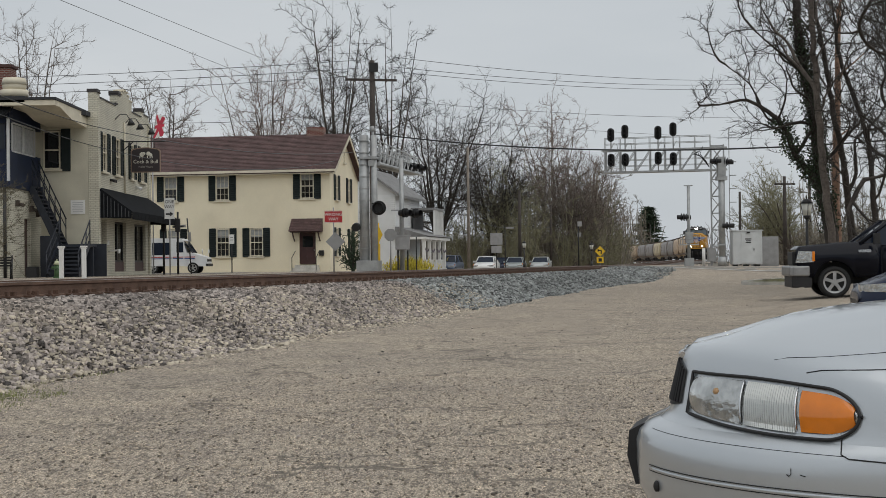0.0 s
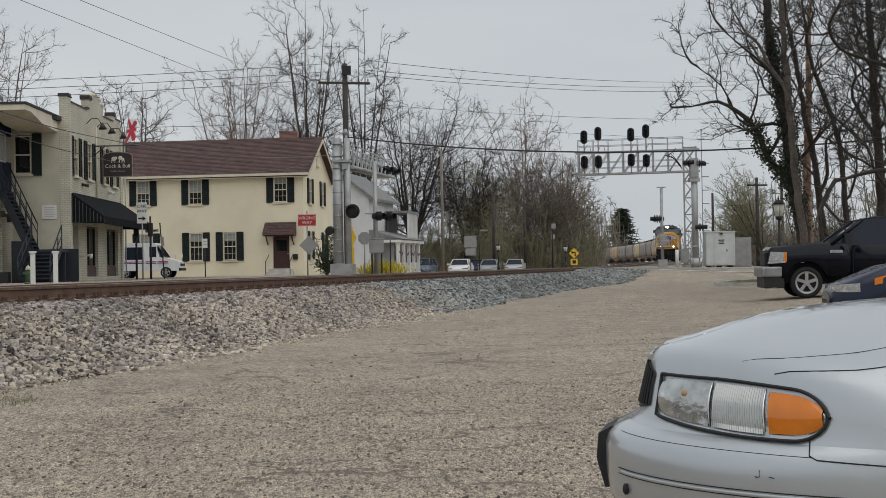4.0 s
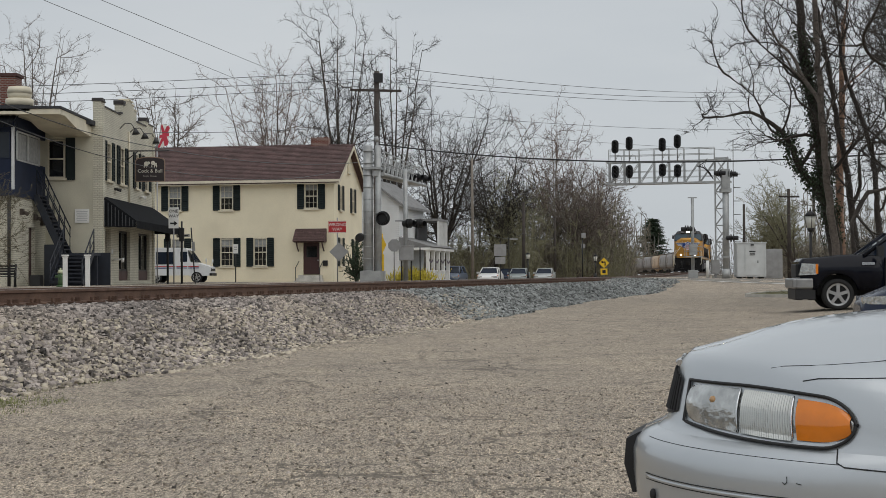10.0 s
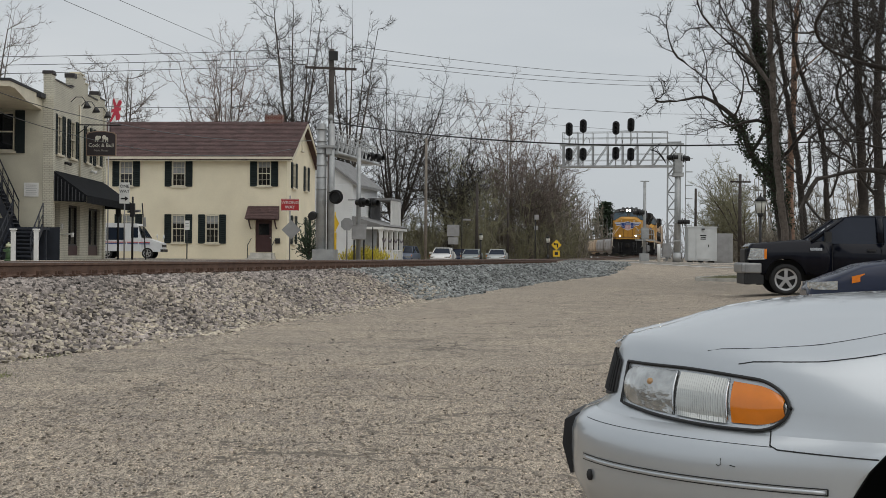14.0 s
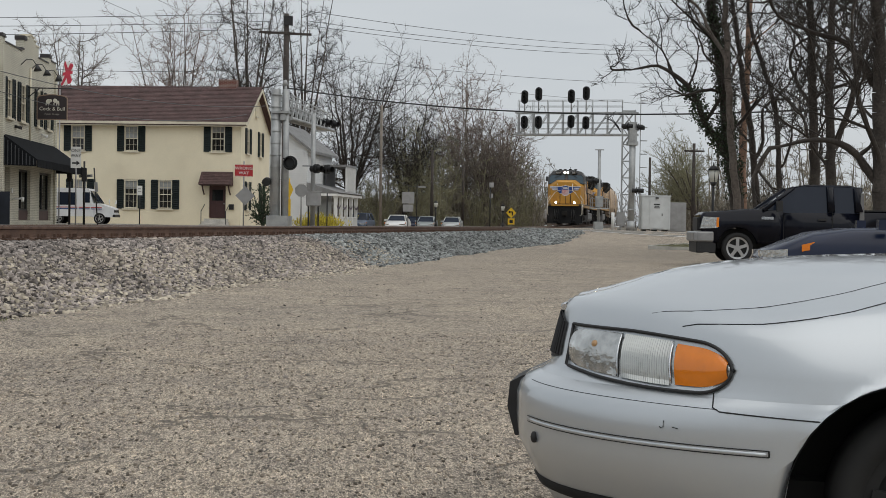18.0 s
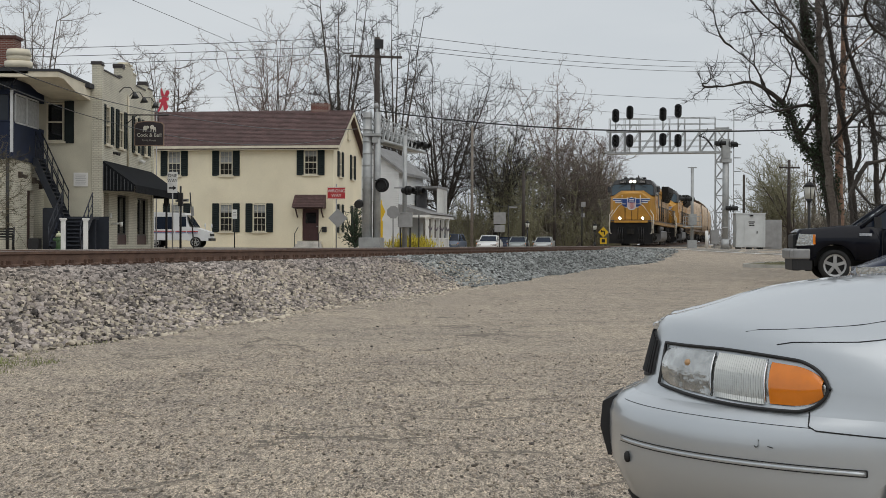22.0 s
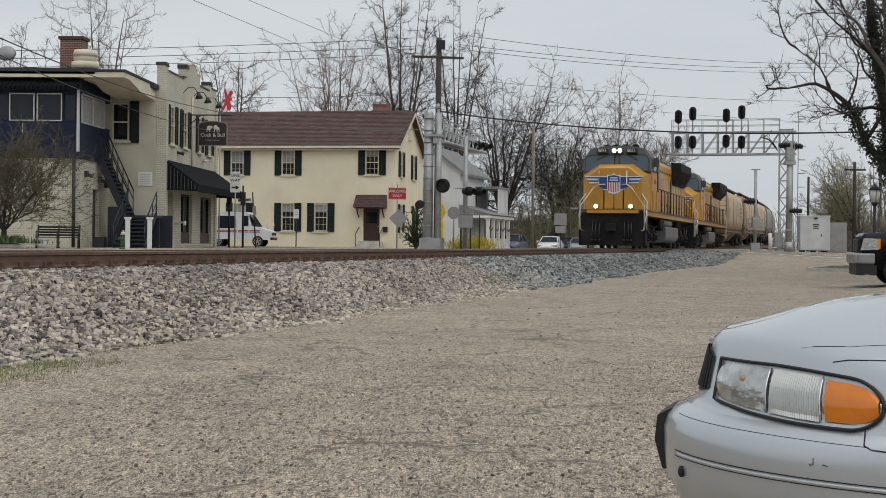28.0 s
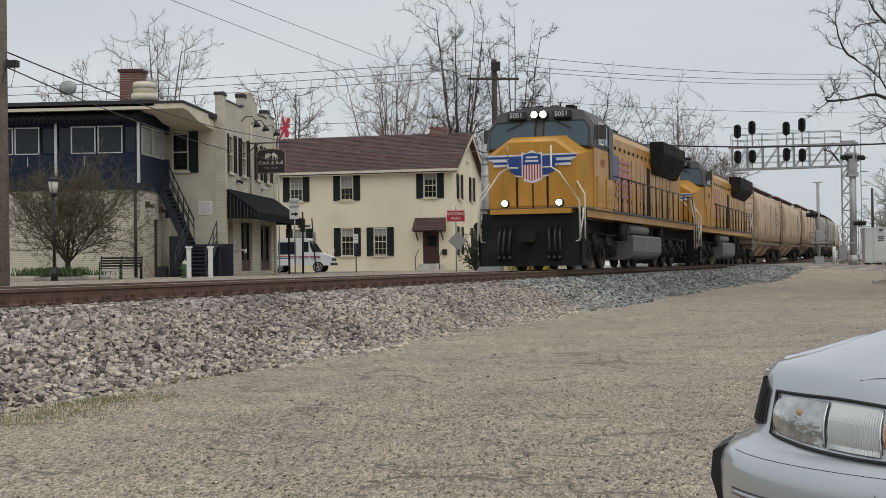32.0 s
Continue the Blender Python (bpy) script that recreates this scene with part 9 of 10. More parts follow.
# ---- trees ----
BARK = mat("grey_bark", (0.105, 0.088, 0.075), 0.95, var=0.3, scale=1.2, grain=0.3, grain_scale=12, bump=0.01)
DARKBARK = mat("dark_bark", (0.05, 0.042, 0.036), 0.95, var=0.3, scale=1.5, grain=0.3, grain_scale=14, bump=0.012)
PALEBARK = mat("pale_bark", (0.26, 0.235, 0.20), 0.95, var=0.25, scale=0.8, grain=0.2, grain_scale=8)
REDBARK = mat("reddish_bark", (0.24, 0.15, 0.105), 0.95, var=0.25, scale=1.2, grain=0.25, grain_scale=10)
TWIG = mat("brown_twig", (0.13, 0.105, 0.088), 0.95, var=0.2, scale=0.3)
DARKTWIG = mat("dark_twig", (0.042, 0.036, 0.031), 0.95, var=0.2, scale=0.3)
BUDTWIG = mat("reddish_budding_twig", (0.165, 0.12, 0.10), 0.95, var=0.25, scale=0.4)
GREENTWIG = mat("budding_green_twig", (0.19, 0.18, 0.11), 0.95, var=0.25, scale=0.4)
# brushwood brown with some distance haze put into the lighter colour
BRUSH = mat("brown_brushwood", (0.185, 0.165, 0.13), 0.95, var=0.35, scale=0.12, island=0.35)
IVY = mat("ivy_leaf", (0.026, 0.042, 0.018), 0.6, var=0.25, scale=2, island=0.4)
EVERGREEN = mat("evergreen_needles", (0.035, 0.055, 0.03), 0.85, var=0.3, scale=1, island=0.35)


class Limbs:
    """Tapered bars gathered into one mesh."""

    def __init__(self):
        self.co, self.fa = [], []

    def bar(self, a, b, r0, r1, seg):
        d = b - a
        if d.length < 1e-4:
            return
        u = d.cross(Vector((0.3, 0.2, 1.0)))
        if u.length < 1e-3:
            u = d.cross(Vector((1, 0, 0)))
        u.normalize()
        v = d.cross(u).normalized()
        k = len(self.co)
        for p, r in ((a, r0), (b, r1)):
            for i in range(seg):
                t = i * math.tau / seg
                q = p + u * (r * math.cos(t)) + v * (r * math.sin(t))
                self.co.append((q.x, q.y, q.z))
        for i in range(seg):
            j = (i + 1) % seg
            self.fa.append((k + i, k + j, k + seg + j, k + seg + i))

    def spike(self, a, b, r0):
        d = b - a
        u = d.cross(Vector((0.3, 0.2, 1.0)))
        if u.length < 1e-4:
            return
        u.normalize()
        v = d.cross(u).normalized()
        k = len(self.co)
        for i in range(3):
            t = i * math.tau / 3
            q = a + u * (r0 * math.cos(t)) + v * (r0 * math.sin(t))
            self.co.append((q.x, q.y, q.z))
        self.co.append((b.x, b.y, b.z))
        self.fa += [(k, k + 1, k + 3), (k + 1, k + 2, k + 3), (k + 2, k, k + 3)]

    def mesh(self, name, material, smooth=True):
        me = bpy.data.meshes.new(name)
        me.from_pydata(self.co, [], self.fa)
        me.polygons.foreach_set("use_smooth", [smooth] * len(self.fa))
        me.materials.append(material)
        return me


def grow(rng, P, par, at, p, d, length, least, cont=0.86, side=0.64, lift=0.05, wild=0.13, extra=0.45, fan=1.0):
    """Boughs that fork again and again from the node at, each a little shorter, until they are least long."""
    stack = [(at, Vector(p), Vector(d).normalized(), length, rng.random() * math.tau)]
    while stack:
        at, p, d, ln, az = stack.pop()
        if ln < least:
            continue
        mids = []
        for k in range(3):
            d = (d + Vector((rng.gauss(0, wild), rng.gauss(0, wild), rng.gauss(lift, wild * 0.7)))).normalized()
            p = p + d * (ln / 3)
            P.append(tuple(p))
            par.append(at)
            at = len(P) - 1
            mids.append((at, p.copy(), d.copy()))
        u = d.cross(Vector((0.31, 0.17, 0.93)))
        if u.length < 1e-3:
            u = Vector((1, 0, 0))
        u.normalize()
        v = d.cross(u)

        def turned(angle, a):
            return d * math.cos(angle) + (u * math.cos(a) + v * math.sin(a)) * math.sin(angle)

        az += 2.4 + rng.gauss(0, 0.3)
        wide = fan if ln > 3 * least else 1.0
        stack.append((at, p, turned(wide * rng.uniform(0.08, 0.32), az + math.pi), ln * cont * rng.uniform(0.9, 1.06), az))
        stack.append((at, p, turned(wide * rng.uniform(0.6, 1.05), az), ln * side * rng.uniform(0.8, 1.25), az))
        if rng.random() < extra:
            a2, p2, _ = mids[rng.randint(0, 1)]
            stack.append((a2, p2, turned(wide * rng.uniform(0.6, 1.0), az + 2.0), ln * side * rng.uniform(0.6, 1.0), az))


def thicken(big, small, rng, P, par, r, least, thin, step, twigs=1.0, fixed=None, sides=3):
    """Turn grown lines into tapered limbs, thick where many twigs hang on, with fine end twigs."""
    n = len(P)
    kids = [0] * n
    for j in par:
        if j >= 0:
            kids[j] += 1
    tips = max(sum(1 for k in kids if k == 0), 2)
    e = min(max(math.log(tips) / math.log(max(r / least, 1.5)), 1.5), 3.2)
    w = [0.0] * n
    for i in range(n - 1, -1, -1):
        if w[i] == 0:
            w[i] = least ** e
        if par[i] >= 0:
            w[par[i]] += w[i]
    rad = [x ** (1 / e) for x in w]
    top = max(rad)
    for i in range(n):
        rad[i] = min(rad[i] * (r / top if top > r else 1), r)
        if fixed and i in fixed:
            rad[i] = fixed[i]
    V = [Vector(p) for p in P]
    for i in range(n):
        j = par[i]
        if j < 0:
            continue
        r0 = min(rad[j], rad[i] * 1.45) if not (fixed and i in fixed) else rad[j]
        (big if rad[i] > thin else small).bar(V[j], V[i], r0, rad[i], 9 if rad[i] > 0.12 else (6 if rad[i] > thin * 2 else (4 if rad[i] > thin else sides)))
        if rad[i] < thin * 1.5:
            d = (V[i] - V[j]).normalized()
            m = twigs * (3.0 if kids[i] == 0 else 1.5)
            for _ in range(int(m) + (rng.random() < m - int(m))):
                q = (d * rng.uniform(0.3, 1.0) + Vector((rng.gauss(0, 0.6), rng.gauss(0, 0.6), rng.gauss(0.12, 0.5)))).normalized()
                a = V[i]
                ln = step * rng.uniform(0.7, 2.6)
                small.spike(a, a + q * ln, min(least, rad[i]))


def crown_of(rng, height, width, low, stems, wild, leaders, steps=11, keen=2.5):
    """A trunk that forks into leaders reaching up to a rounded crown, with forking side boughs all along them."""
    P, par = [], []
    for s in range(stems):
        p = Vector((rng.gauss(0, 0.01) * height * (stems > 1), rng.gauss(0, 0.01) * height * (stems > 1), -0.25 * min(height, 1)))
        d = Vector((rng.gauss(0, 0.16 if stems > 1 else 0.03), rng.gauss(0, 0.16 if stems > 1 else 0.03), 1)).normalized()
        last = -1
        for k in range(6):
            P.append(tuple(p))
            par.append(last)
            last = len(P) - 1
            p = p + (d + Vector((rng.gauss(0, 0.05), rng.gauss(0, 0.05), 0))) * (height * low / 5)
        base, az0 = last, rng.random() * math.tau
        n = max(2, leaders // stems)
        for k in range(n):
            az = az0 + k * math.tau / n + rng.gauss(0, 0.35)
            rho = (0.12 if k == 0 else rng.uniform(0.35, 0.7)) * width / 2
            top = Vector((p.x * 0.5 + rho * math.cos(az), p.y * 0.5 + rho * math.sin(az), height * (1.0 - 0.34 * (2 * rho / width) ** 2 - 0.06 * rng.random())))
            f0 = Vector(P[base])
            mid = Vector((f0.x + (top.x - f0.x) * 0.45, f0.y + (top.y - f0.y) * 0.45, f0.z + (top.z - f0.z) * 0.42))
            at, drift = base, Vector((0, 0, 0))
            for i in range(1, steps + 1):
                f = i / steps
                q = f0 * (1 - f) ** 2 + mid * (2 * f * (1 - f)) + top * f * f
                drift = drift + Vector((rng.gauss(0, 1), rng.gauss(0, 1), 0)) * (wild * 0.035 * width)
                q = q + drift
                P.append(tuple(q))
                par.append(at)
                at = len(P) - 1
                for _ in range(2 if rng.random() < 0.45 else 1):
                    b = rng.random() * math.tau
                    ln = 0.10 * width * (1.15 - 0.5 * f) * rng.uniform(0.5, 1.15)
                    out = Vector((math.cos(b) + 0.5 * math.cos(az), math.sin(b) + 0.5 * math.sin(az), rng.uniform(0.15, 0.9)))
                    grow(rng, P, par, at, q, out, ln, 0.10 * width / keen, 0.88, 0.7, 0.05, wild)
    return P, par


def bare_tree(name, label, x, y, z, height, r, seed, bark=BARK, twig=TWIG, low=0.2, stems=1, least=0.012, width=6.0, thin=0.04, twigs=1.0, wild=0.16, lean=0.0, group="", leaders=6, keen=2.7, long=0.02):
    """A leafless tree: trunk and limbs in one part, twigs in another."""
    rng = random.Random(seed)
    t = thing(name, label, "tree", pose(x, y, z), group=group)
    big, small = Limbs(), Limbs()
    P, par = crown_of(rng, height, width, low, stems, wild, leaders, keen=keen)
    P = [(p[0] + lean * p[2], p[1], p[2]) for p in P]
    thicken(big, small, rng, P, par, r, least, thin, long * 0.5 * (height + width), twigs)
    for nm, part_, m in (("trunk", big, bark), ("crown", small, twig)):
        if part_.co:
            ob = new(nm, part_.mesh(nm, m))
            ob.parent = t
    return t


bare_tree("bare_tree", "tall leafless tree behind the pub", -33.0, 110, 0.8, 21.5, 0.34, 3, width=13)
bare_tree("bare_tree", "leafless tree beyond the pub roof", -40.5, 112, 0.8, 17.5, 0.3, 4, width=9)
bare_tree("bare_tree", "slender leafless tree behind the pub", -20.6, 102, 0.8, 15.6, 0.24, 8, width=8.5)
bare_tree("budding_tree", "reddish budding tree behind the yellow house", -15.5, 128, 0.8, 20.0, 0.3, 12, BARK, BUDTWIG, width=15, leaders=9, low=0.14, stems=3, least=0.013)
bare_tree("bare_tree", "tall leafless tree behind the yellow house", -8.6, 121, 0.8, 25.0, 0.4, 14, BARK, DARKTWIG, width=10.5, leaders=7)
bare_tree("bare_tree", "tall leafless tree behind the yellow house", -3.9, 125, 0.8, 25.2, 0.4, 19, BARK, DARKTWIG, width=8.5, leaders=6)
bare_tree("bare_tree", "round leafless tree behind the white house", 0.2, 140, 0.8, 19.0, 0.5, 23, DARKBARK, DARKTWIG, width=17, low=0.14, leaders=9)
bare_tree("bare_tree", "leafless tree behind the white house", 6.2, 146, 0.8, 15.5, 0.4, 29, DARKBARK, DARKTWIG, width=13, low=0.14, leaders=8)
bare_tree("pale_tree", "tall pale barked leafless tree before the woods", 13.4, 152, 0.8, 20.3, 0.3, 31, PALEBARK, BUDTWIG, width=12.5, least=0.012)
bare_tree("bare_tree", "grey spreading leafless tree before the woods", 15.0, 146, 0.8, 12.0, 0.3, 37, BARK, TWIG, width=11, least=0.013)
bare_tree("budding_tree", "greenish budding tree before the woods", 7.5, 144, 0.8, 11.0, 0.22, 41, BARK, GREENTWIG, width=10, stems=2, least=0.012)
bare_tree("bare_tree", "leafless tree beside the far track", 19.0, 168, 0.8, 14.5, 0.3, 43, BARK, BUDTWIG, width=9)
bare_tree("bare_tree", "leafless tree beside the far track", 17.6, 158, 0.8, 13.0, 0.3, 47, BARK, TWIG, width=9)
bare_tree("bare_tree", "brown leafless tree beside the far track", 21.0, 176, 0.8, 13.5, 0.3, 49, BARK, BUDTWIG, width=9)
bare_tree("leaning_tree", "leaning tree with thin greenish buds behind the huts", 28.2, 106, 0.5, 8.0, 0.2, 53, BARK, GREENTWIG, width=7.0, lean=-0.32, least=0.01)
bare_tree("budding_tree", "thin greenish budding tree behind the huts", 27.4, 112, 0.8, 6.6, 0.14, 59, BARK, GREENTWIG, width=5.5, stems=2, least=0.01)
bare_tree("budding_tree", "thin greenish budding tree behind the huts", 29.6, 118, 0.8, 7.0, 0.14, 61, BARK, GREENTWIG, width=5.5, stems=2, least=0.01)
# the small round tree before the pub
bare_tree("small_round_tree", "low round leafless tree with dense brown twigs", -17.75, 47.8, 0.95, 3.6, 0.1, 67, DARKBARK, mat("olive_brown_twig", (0.10, 0.085, 0.052), 0.95, var=0.25, scale=1.5), width=6.2, low=0.2, least=0.0042, thin=0.02, twigs=2.3, leaders=8, keen=3.0, long=0.02)
bare_tree("shrub", "dark evergreen shrub at the house corner", -5.0, 80, 0.8, 2.6, 0.06, 71, DARKBARK, EVERGREEN, width=2.4, stems=4, low=0.05, least=0.02, thin=0.03, twigs=1.5, leaders=8, keen=2.0)

# evergreen by the far track
ever = thing("evergreen_tree", "dark green conifer beside the far track", "tree", pose(67.8, 430, 0.8))
rng = random.Random(77)
big, leaf = Limbs(), Limbs()
big.bar(Vector((0, 0, 0)), Vector((0, 0, 9.5)), 0.25, 0.04, 7)
for i in range(420):
    z = 0.6 + 9.0 * rng.random() ** 0.9
    a, ln = rng.random() * math.tau, (1 - z / 10.4) * 2.6 * rng.uniform(0.6, 1.1) + 0.2
    p, e = Vector((0, 0, z)), Vector((ln * math.cos(a), ln * math.sin(a), z - 0.25 * ln))
    leaf.bar(p, e, 0.03, 0.01, 3)
    for k in range(9):
        f = 0.25 + 0.75 * rng.random()
        q = p.lerp(e, f)
        leaf.bar(q, q + Vector((rng.gauss(0, 0.3), rng.gauss(0, 0.3), rng.gauss(-0.1, 0.15))), 0.07, 0.02, 3)
for nm, l_, m in (("trunk", big, DARKBARK), ("crown", leaf, EVERGREEN)):
    l_.co = [(3.3 * a, 3.3 * b, 1.88 * c) for a, b, c in l_.co]
    ob = new(nm, l_.mesh(nm, m))
    ob.parent = ever


def hand_tree(label, limbs, seed, bark, twig, least=0.008, length=0.95, start=0.25, name="bare_tree", twigs=1.0, lift=0.06):
    """A tree whose main limbs follow given lines; boughs and twigs grow out round them. limbs: (points, r0, r1)."""
    rng = random.Random(seed)
    b0 = Vector(limbs[0][0][0])
    t = thing(name, label, "tree", pose(b0.x, b0.y, 0))
    big, small = Limbs(), Limbs()
    org = Vector((b0.x, b0.y, 0))
    P, par, fixed = [], [], {}
    for pts, r0, r1 in limbs:
        fine = []
        vs = [Vector(p) - org for p in pts]
        for i in range(len(vs) - 1):
            seg = max(2, int((vs[i + 1] - vs[i]).length / 0.3))
            for k in range(seg):
                f = k / seg
                a0, a1, a2, a3 = vs[max(i - 1, 0)], vs[i], vs[i + 1], vs[min(i + 2, len(vs) - 1)]
                fine.append(0.5 * ((2 * a1) + (a2 - a0) * f + (2 * a0 - 5 * a1 + 4 * a2 - a3) * f * f + (3 * a1 - a0 - 3 * a2 + a3) * f ** 3))
        fine.append(vs[-1])
        w = rng.uniform(-0.25, 0.25)
        m = len(fine) - 1
        last = -1
        if P:
            last = min(range(len(P)), key=lambda i: (Vector(P[i]) - fine[0]).length)
        for i, p in enumerate(fine):
            p.y += w * 3 * i / len(fine)
            P.append((p.x + rng.gauss(0, 0.02), p.y, p.z))
            par.append(last)
            last = len(P) - 1
            fixed[last] = (r0 + (r1 - r0) * i / m) * rng.uniform(0.94, 1.07)
        first = len(P) - len(fine)
        i = int(m * start) + 1
        az = rng.random() * math.tau
        while i <= m:
            az += 2.4 + rng.gauss(0, 0.4)
            f = i / m
            ax = (fine[min(i + 1, m)] - fine[i - 1]).normalized()
            out = Vector((math.cos(az), math.sin(az), 0.35 + 0.4 * rng.random()))
            grow(rng, P, par, first + i, P[first + i], out + ax * 0.5, length * (1.15 - 0.6 * f) * rng.uniform(0.6, 1.4), 0.22, 0.88, 0.6, lift, 0.22, 0.35)
            i += rng.randint(1, 3) if length > 1 else rng.randint(2, 4)
        grow(rng, P, par, len(P) - 1 if not m else first + m, fine[-1], fine[-1] - fine[-2], length * 0.9, 0.2, 0.86, 0.62, lift, 0.2, 0.5)
    P = [p if p[2] > 1.3 or k in fixed else (p[0], p[1], 1.3 + 0.2 * rng.random()) for k, p in enumerate(P)]
    thicken(big, small, rng, P, par, limbs[0][1], least, 0.03, 0.2, twigs, fixed)
    for nm, l_, m_ in (("trunk", big, bark), ("crown", small, twig)):
        ob = new(nm, l_.mesh(nm, m_))
        ob.parent = t
    return t


A = [(14.25, 48.0, 0.1), (13.93, 48.0, 2.63), (13.69, 48.0, 4.05), (13.52, 48.0, 5.67), (13.26, 48.0, 7.29), (13.02, 48.0, 8.7), (12.84, 48.0, 10.9), (12.69, 48.0, 13.3)]
A2 = [(13.91, 48.0, 3.24), (13.27, 48.0, 4.24), (12.74, 48.0, 4.94), (12.38, 48.0, 5.85), (11.79, 48.0, 6.45), (11.06, 48.0, 6.87), (10.5, 48.0, 6.8), (10.0, 48.0, 6.7)]
A2B = [(12.37, 48.0, 5.95), (11.79, 48.0, 6.24), (11.36, 48.0, 7.14), (11.0, 48.0, 7.63), (10.5, 48.0, 8.02)]
A3 = [(13.45, 48.0, 5.97), (12.93, 48.0, 6.06), (12.37, 48.0, 5.95)]
A4 = [(13.2, 48.0, 7.6), (12.6, 48.0, 8.3), (12.0, 48.0, 8.8), (11.5, 48.0, 9.3)]
ivy_tree = hand_tree("ivy covered leafless tree behind the pickup", [(A, 0.27, 0.1), (A2, 0.15, 0.03), (A2B, 0.05, 0.02), (A3, 0.07, 0.05), (A4, 0.08, 0.025)], 101, DARKBARK, DARKTWIG, length=0.8, name="ivy_tree")
rng = random.Random(5)
leaf = Limbs()
co, fa = [], []
for pts, n, w, lo, hi in ((A, 5200, 0.27, 0.12, 0.78), (A2, 2200, 0.24, 0.0, 0.5)):
    vs = [Vector(p) for p in pts]
    for _ in range(n):
        f = (lo + (hi - lo) * rng.random()) * (len(vs) - 1)
        i = min(int(f), len(vs) - 2)
        c = vs[i].lerp(vs[i + 1], f - i)
        clump = 1.0 + 0.5 * math.sin(f * 5.0) * math.sin(f * 13.0)
        a, rr = rng.random() * math.tau, w * clump * rng.uniform(0.7, 1.35)
        c = c + Vector((rr * math.cos(a), rr * math.sin(a), rng.gauss(0, 0.12)))
        s, k = rng.uniform(0.03, 0.06), len(co)
        u = Vector((rng.gauss(0, 1), rng.gauss(0, 1), rng.gauss(0, 1))).normalized()
        v = u.cross(Vector((rng.gauss(0, 1), rng.gauss(0, 1), rng.gauss(0, 1)))).normalized()
        co += [tuple(c - u * s), tuple(c + v * s * 0.7), tuple(c + u * s), tuple(c - v * s * 0.7)]
        fa.append((k, k + 1, k + 2, k + 3))
me = bpy.data.meshes.new("ivy")
b0 = Vector((14.25, 48.0, 0))
me.from_pydata([(p[0] - b0.x, p[1] - b0.y, p[2]) for p in co], [], fa)
me.materials.append(IVY)
ob = new("ivy", me)
ob.parent = ivy_tree
tagged(ob, "dark green ivy leaves round the trunk", kind="stuff")
hand_tree("straight grey barked leafless tree by the lot", [([(13.65, 46.0, 0.1), (13.34, 46.0, 3.15), (13.14, 46.0, 6.07), (13.03, 46.0, 8.98), (12.91, 46.0, 12.86)], 0.15, 0.08)], 103, BARK, DARKTWIG, length=0.95, start=0.45)
hand_tree("dark leafless tree by the lot", [([(15.45, 50.0, 0.1), (15.26, 50.0, 2.7), (15.01, 50.0, 4.82), (14.69, 50.0, 6.51), (14.4, 50.0, 8.41), (13.92, 50.0, 10.93)], 0.16, 0.06)], 107, DARKBARK, DARKTWIG, length=0.95, start=0.3)
hand_tree("dark leafless tree by the lot", [([(16.45, 50.0, 0.1), (16.19, 50.0, 2.72), (15.97, 50.0, 5.48), (15.39, 50.0, 7.37), (14.93, 50.0, 8.63), (14.56, 50.0, 11.36)], 0.13, 0.05)], 109, DARKBARK, DARKTWIG, length=0.95, start=0.25)
hand_tree("reddish barked leafless tree by the lot", [([(15.7, 53.0, 0.1), (15.61, 53.0, 3.42), (15.58, 53.0, 5.19), (15.66, 53.0, 7.83), (15.7, 53.0, 11)], 0.2, 0.09)], 113, REDBARK, DARKTWIG, length=0.95, start=0.5)
hand_tree("thick dark leafless tree by the lot", [([(16.2, 46.0, 0.1), (16.07, 46.0, 3.2), (15.91, 46.0, 6.13), (15.72, 46.0, 8.66), (15.55, 46.0, 11.97)], 0.2, 0.09)], 127, DARKBARK, DARKTWIG, length=1.15, start=0.2)
hand_tree("thick dark forked leafless tree by the lot", [([(16.05, 44.0, 0.1), (15.97, 44.0, 3.12), (15.85, 44.0, 5.93), (15.89, 44.0, 8.73), (16.03, 44.0, 11.5)], 0.2, 0.08), ([(16.09, 44.0, 3.87), (16.54, 44.0, 5.19), (16.89, 44.0, 6.89), (17.23, 44.0, 8.77)], 0.12, 0.05)], 131, DARKBARK, DARKTWIG, length=1.15, start=0.25)
hand_tree("broad dark leafless tree with low boughs by the lot", [([(15.4, 38.0, 0.05), (15.19, 38.0, 2.87), (15.07, 38.0, 5.3), (14.99, 38.0, 6.76), (14.7, 38.0, 8.69), (14.3, 38.0, 10.6)], 0.26, 0.1), ([(15.27, 38.0, 2.38), (14.31, 38.0, 3.47), (13.31, 38.0, 3.68), (12.33, 38.0, 3.47)], 0.14, 0.04), ([(15.07, 38.0, 5.3), (14.25, 38.0, 6.41), (13.25, 38.0, 6.71), (12.42, 38.0, 7.01)], 0.13, 0.04), ([(15.1, 38.0, 3.6), (16.2, 38.0, 5.0), (17.4, 38.0, 6.0), (18.5, 38.0, 6.6)], 0.15, 0.05)], 137, DARKBARK, DARKTWIG, length=1.15, start=0.2)

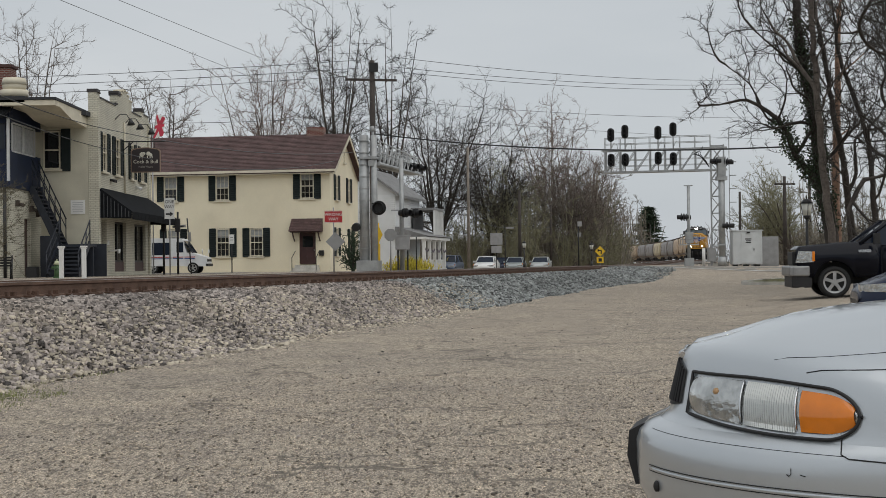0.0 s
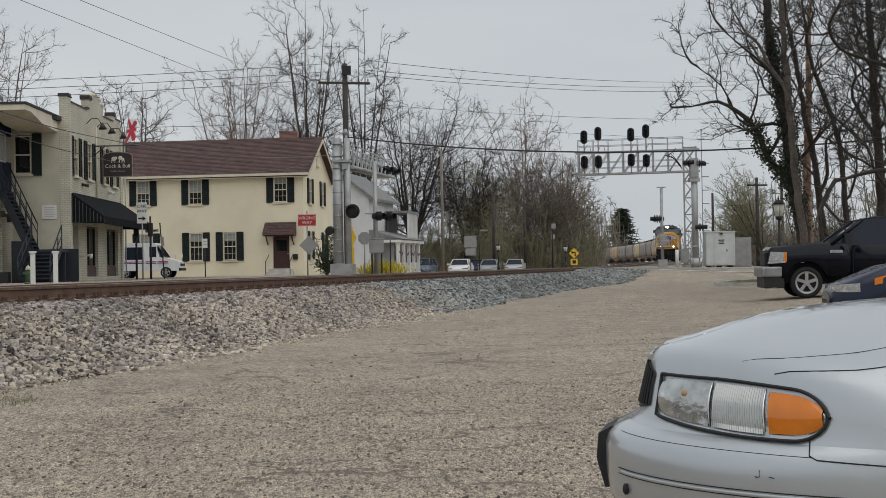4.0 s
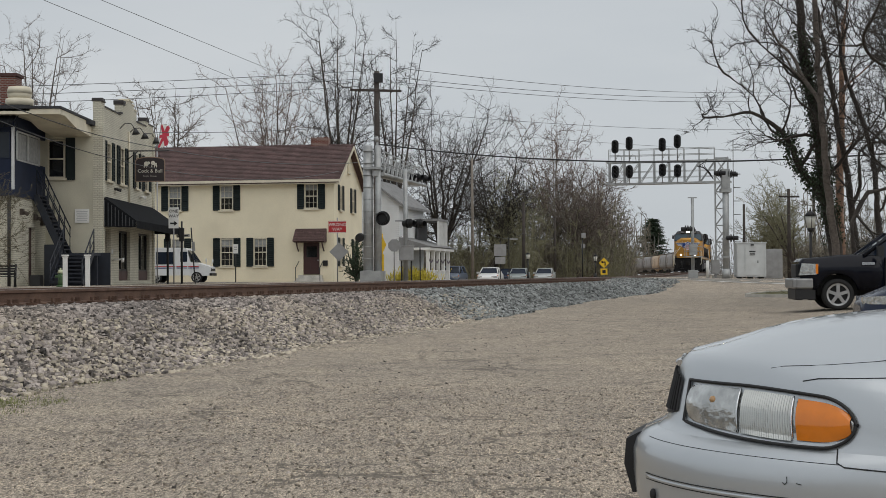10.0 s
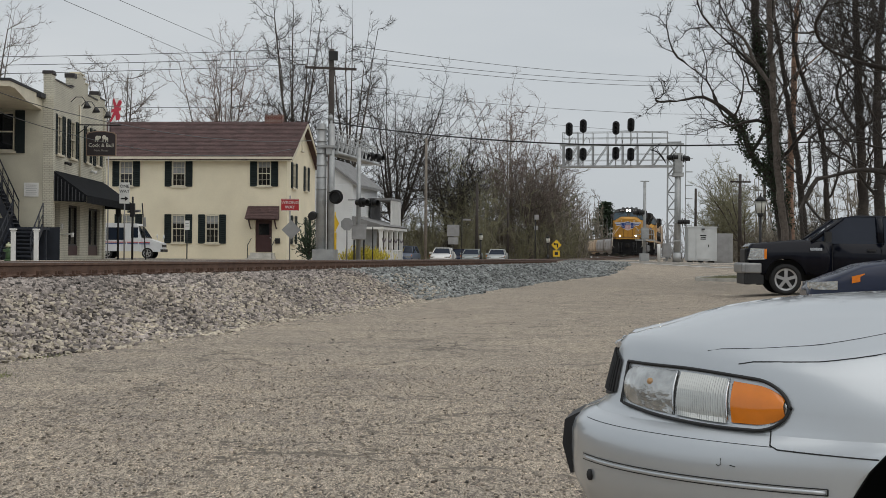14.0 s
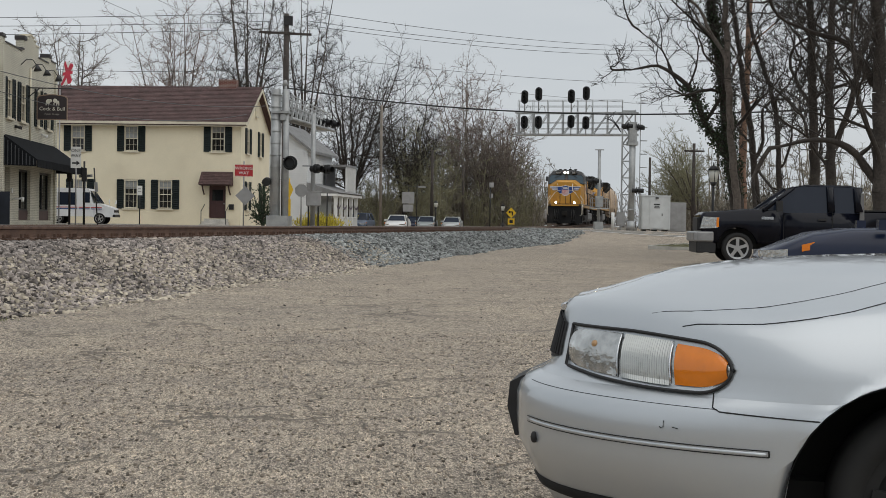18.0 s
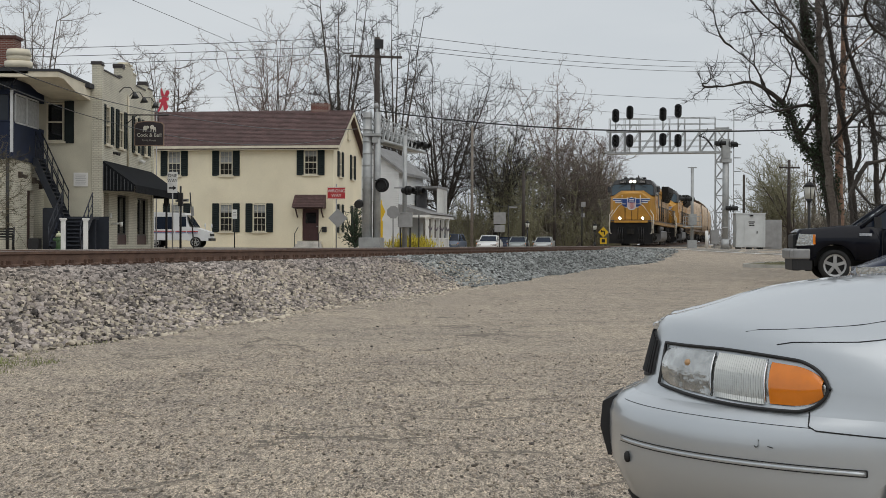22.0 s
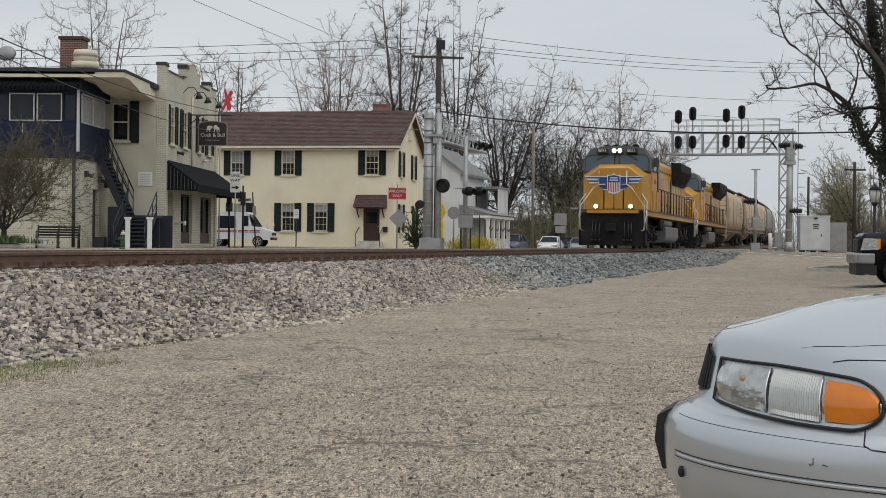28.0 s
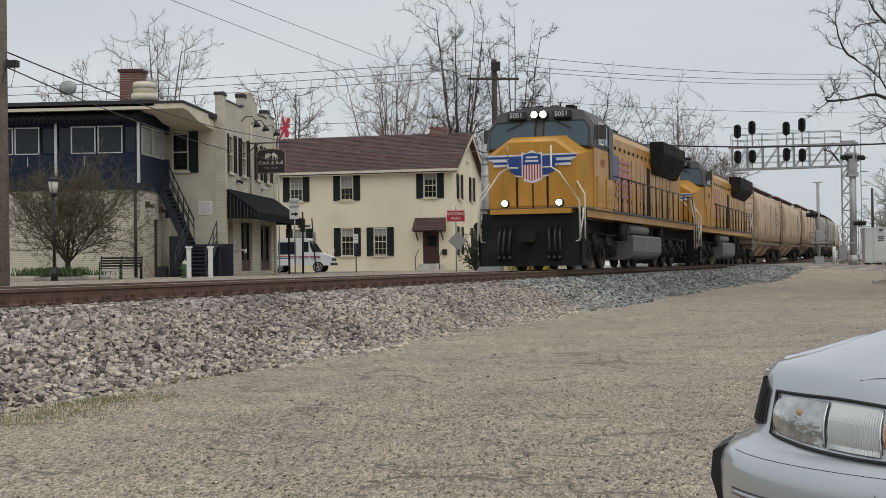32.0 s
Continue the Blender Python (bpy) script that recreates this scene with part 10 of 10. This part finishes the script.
# far woods: many bare small trees in one mass
def mass(name, label, spots, seeds, heights, material, least, steps=8, width=0.8, base=0.45):
    """A far wood out of a few bare forms set down many times."""
    forms = []
    for sd in seeds:
        rng = random.Random(sd)
        l_ = Limbs()
        P, par = crown_of(rng, 1.0, width, 0.1, 1, 0.16, 4, steps, 2.0)
        thicken(l_, l_, rng, P, par, 0.014, least, 0.002, 0.035, 1.2)
        c = np.array(l_.co)
        forms.append((c, None, l_.fa))
    rng = random.Random(seeds[0])
    co, fa, k = [], [], 0
    for x, y in spots:
        if 0.136 * y < x < 0.24 * y and 100 < y < 336:
            continue
        c, _, f = rng.choice(forms)
        h, a = rng.uniform(*heights), rng.random() * math.tau
        w = h * rng.uniform(0.8, 1.25)
        ca, sa = math.cos(a), math.sin(a)
        co.append(np.stack([x + w * (c[:, 0] * ca - c[:, 1] * sa), y + w * (c[:, 0] * sa + c[:, 1] * ca), base + h * c[:, 2]], -1))
        fa += [tuple(i + k for i in q) for q in f]
        k += len(c)
    me = bpy.data.meshes.new(name)
    me.from_pydata(np.concatenate(co).tolist(), [], fa)
    me.materials.append(material)
    return tagged(new(name, me), label, "woods", kind="stuff")


rng = random.Random(201)
mass("far_woods", "grey brown leafless woods beyond the street", [(rng.uniform(-6, 28), rng.uniform(142, 176)) for _ in range(38)], (301, 302, 303), (5.5, 11.0), BRUSH, 0.0022, 6)
mass("far_woods", "grey brown leafless woods along the far track", [(rng.uniform(34, 130), rng.uniform(150, 240)) for _ in range(36)], (311, 312), (3.5, 6.5), BRUSH, 0.0024, 4)
mass("far_woods", "thin greenish budding woods beyond the street", [(rng.uniform(0, 22), rng.uniform(134, 150)) for _ in range(18)], (321, 322), (4, 8), GREENTWIG, 0.0018, 6)
mass("far_woods", "brown leafless woods behind the far curve", [(rng.uniform(44, 62), rng.uniform(390, 425)) for _ in range(14)], (381, 382), (12, 20), BRUSH, 0.0028, 5)
# distance haze put into the twig colour, paler than the nearer woods
mass("far_woods", "pale grey woods far down the line", [(rng.uniform(62, 150), rng.uniform(350, 400)) for _ in range(32)], (331, 332), (9, 13), mat("pale_far_twig", (0.22, 0.205, 0.19), 0.95, var=0.2, scale=0.1), 0.0045, 4)
mass("far_woods", "leafless woods behind the lot's trees", [(rng.uniform(28, 60), rng.uniform(75, 130)) for _ in range(36)], (341, 342), (5, 9.5), BRUSH, 0.0023, 5)
# unseen trees added behind the camera, to darken what paint and glass mirror
mass("far_woods", "unseen leafless trees added to darken reflections", [(-52 + 7.5 * k + rng.uniform(-2, 2), rng.uniform(-44, -26)) for k in range(15)], (361, 362), (10, 15), DARKTWIG, 0.0035, 3)
mass("far_woods", "leafless trees behind the town", [(rng.uniform(-80, -12), rng.uniform(135, 170)) for _ in range(20)], (351, 352), (7, 11), TWIG, 0.0024, 3)


def thicket(name, label, n, x0, x1, y0, y1, zmax, material, seed):
    """Undergrowth: a mass of thin leaning stems."""
    rng = np.random.default_rng(seed)
    b = np.stack([rng.uniform(x0, x1, n), rng.uniform(y0, y1, n), 0.6 + zmax * rng.random(n) ** 1.8 * 0.8], -1)
    gone = (b[:, 0] > 0.144 * b[:, 1]) & (b[:, 0] < 0.222 * b[:, 1])
    b = b[~gone]
    n = len(b)
    d = rng.normal(0, 0.5, (n, 3)) * [1, 1, 0.4] + [0, 0, 0.8]
    d *= rng.uniform(0.5, 1.6, (n, 1))
    w = rng.normal(0, 1, (n, 3))
    w = np.cross(d, w)
    w *= (rng.uniform(0.02, 0.05, n) / np.linalg.norm(w, axis=1))[:, None]
    co = np.stack([b - w, b + w, b + d], 1).reshape(-1, 3)
    me = bpy.data.meshes.new(name)
    me.from_pydata(co.tolist(), [], np.arange(n * 3).reshape(-1, 3).tolist())
    me.materials.append(material)
    return tagged(new(name, me), label, "brushwood", kind="stuff")


thicket("brushwood", "grey brown undergrowth at the foot of the woods", 30000, -8, 28, 146, 176, 4.0, BRUSH, 1)
thicket("brushwood", "grey brown undergrowth along the far track", 36000, 34, 120, 150, 200, 3.6, BRUSH, 2)
thicket("brushwood", "brown undergrowth behind the lot's trees", 30000, 28, 70, 85, 125, 3.2, BRUSH, 3)
thicket("brushwood", "undergrowth behind the town", 12000, -90, -6, 140, 165, 4.5, BRUSH, 4)


# ---- motion ----
def train_at(t):
    """Metres along the track of the lead engine's cab face at t seconds."""
    return 193.1 - 3.609 * t - 0.0401 * t * t + 0.8 * float(ease(25, 32, t))


def rolled(thing_, back, length):
    """Keys a vehicle that lies back metres behind the lead engine and is length metres long."""
    rows = []
    for i in range(17):
        t = 2.0 * i
        s = train_at(t) + back
        a, _ = on_track(s)
        b, _ = on_track(s + length)
        d = b - a
        rows.append((t, pose(a.x, a.y, RAIL + grade(s + length / 2), 0, 0, -math.degrees(math.atan2(d.x, d.y)))))
    walk(thing_, rows)


def motions():
    rolled(lead, 0.0, 18.0)
    rolled(second, GAP, 18.0)
    for i, c in enumerate(cars):
        rolled(c, GAP * 2 - 1.7 + 17.9 * i, 17.6)
    for ws, y, r in ROLLING:
        rows = []
        for i in range(321):
            t = i / 10
            rows.append((t, pose(0, y, r, math.degrees((193.1 - train_at(t)) / r) % 360.0, 0, 0)))
        walk(ws, rows)


motions()
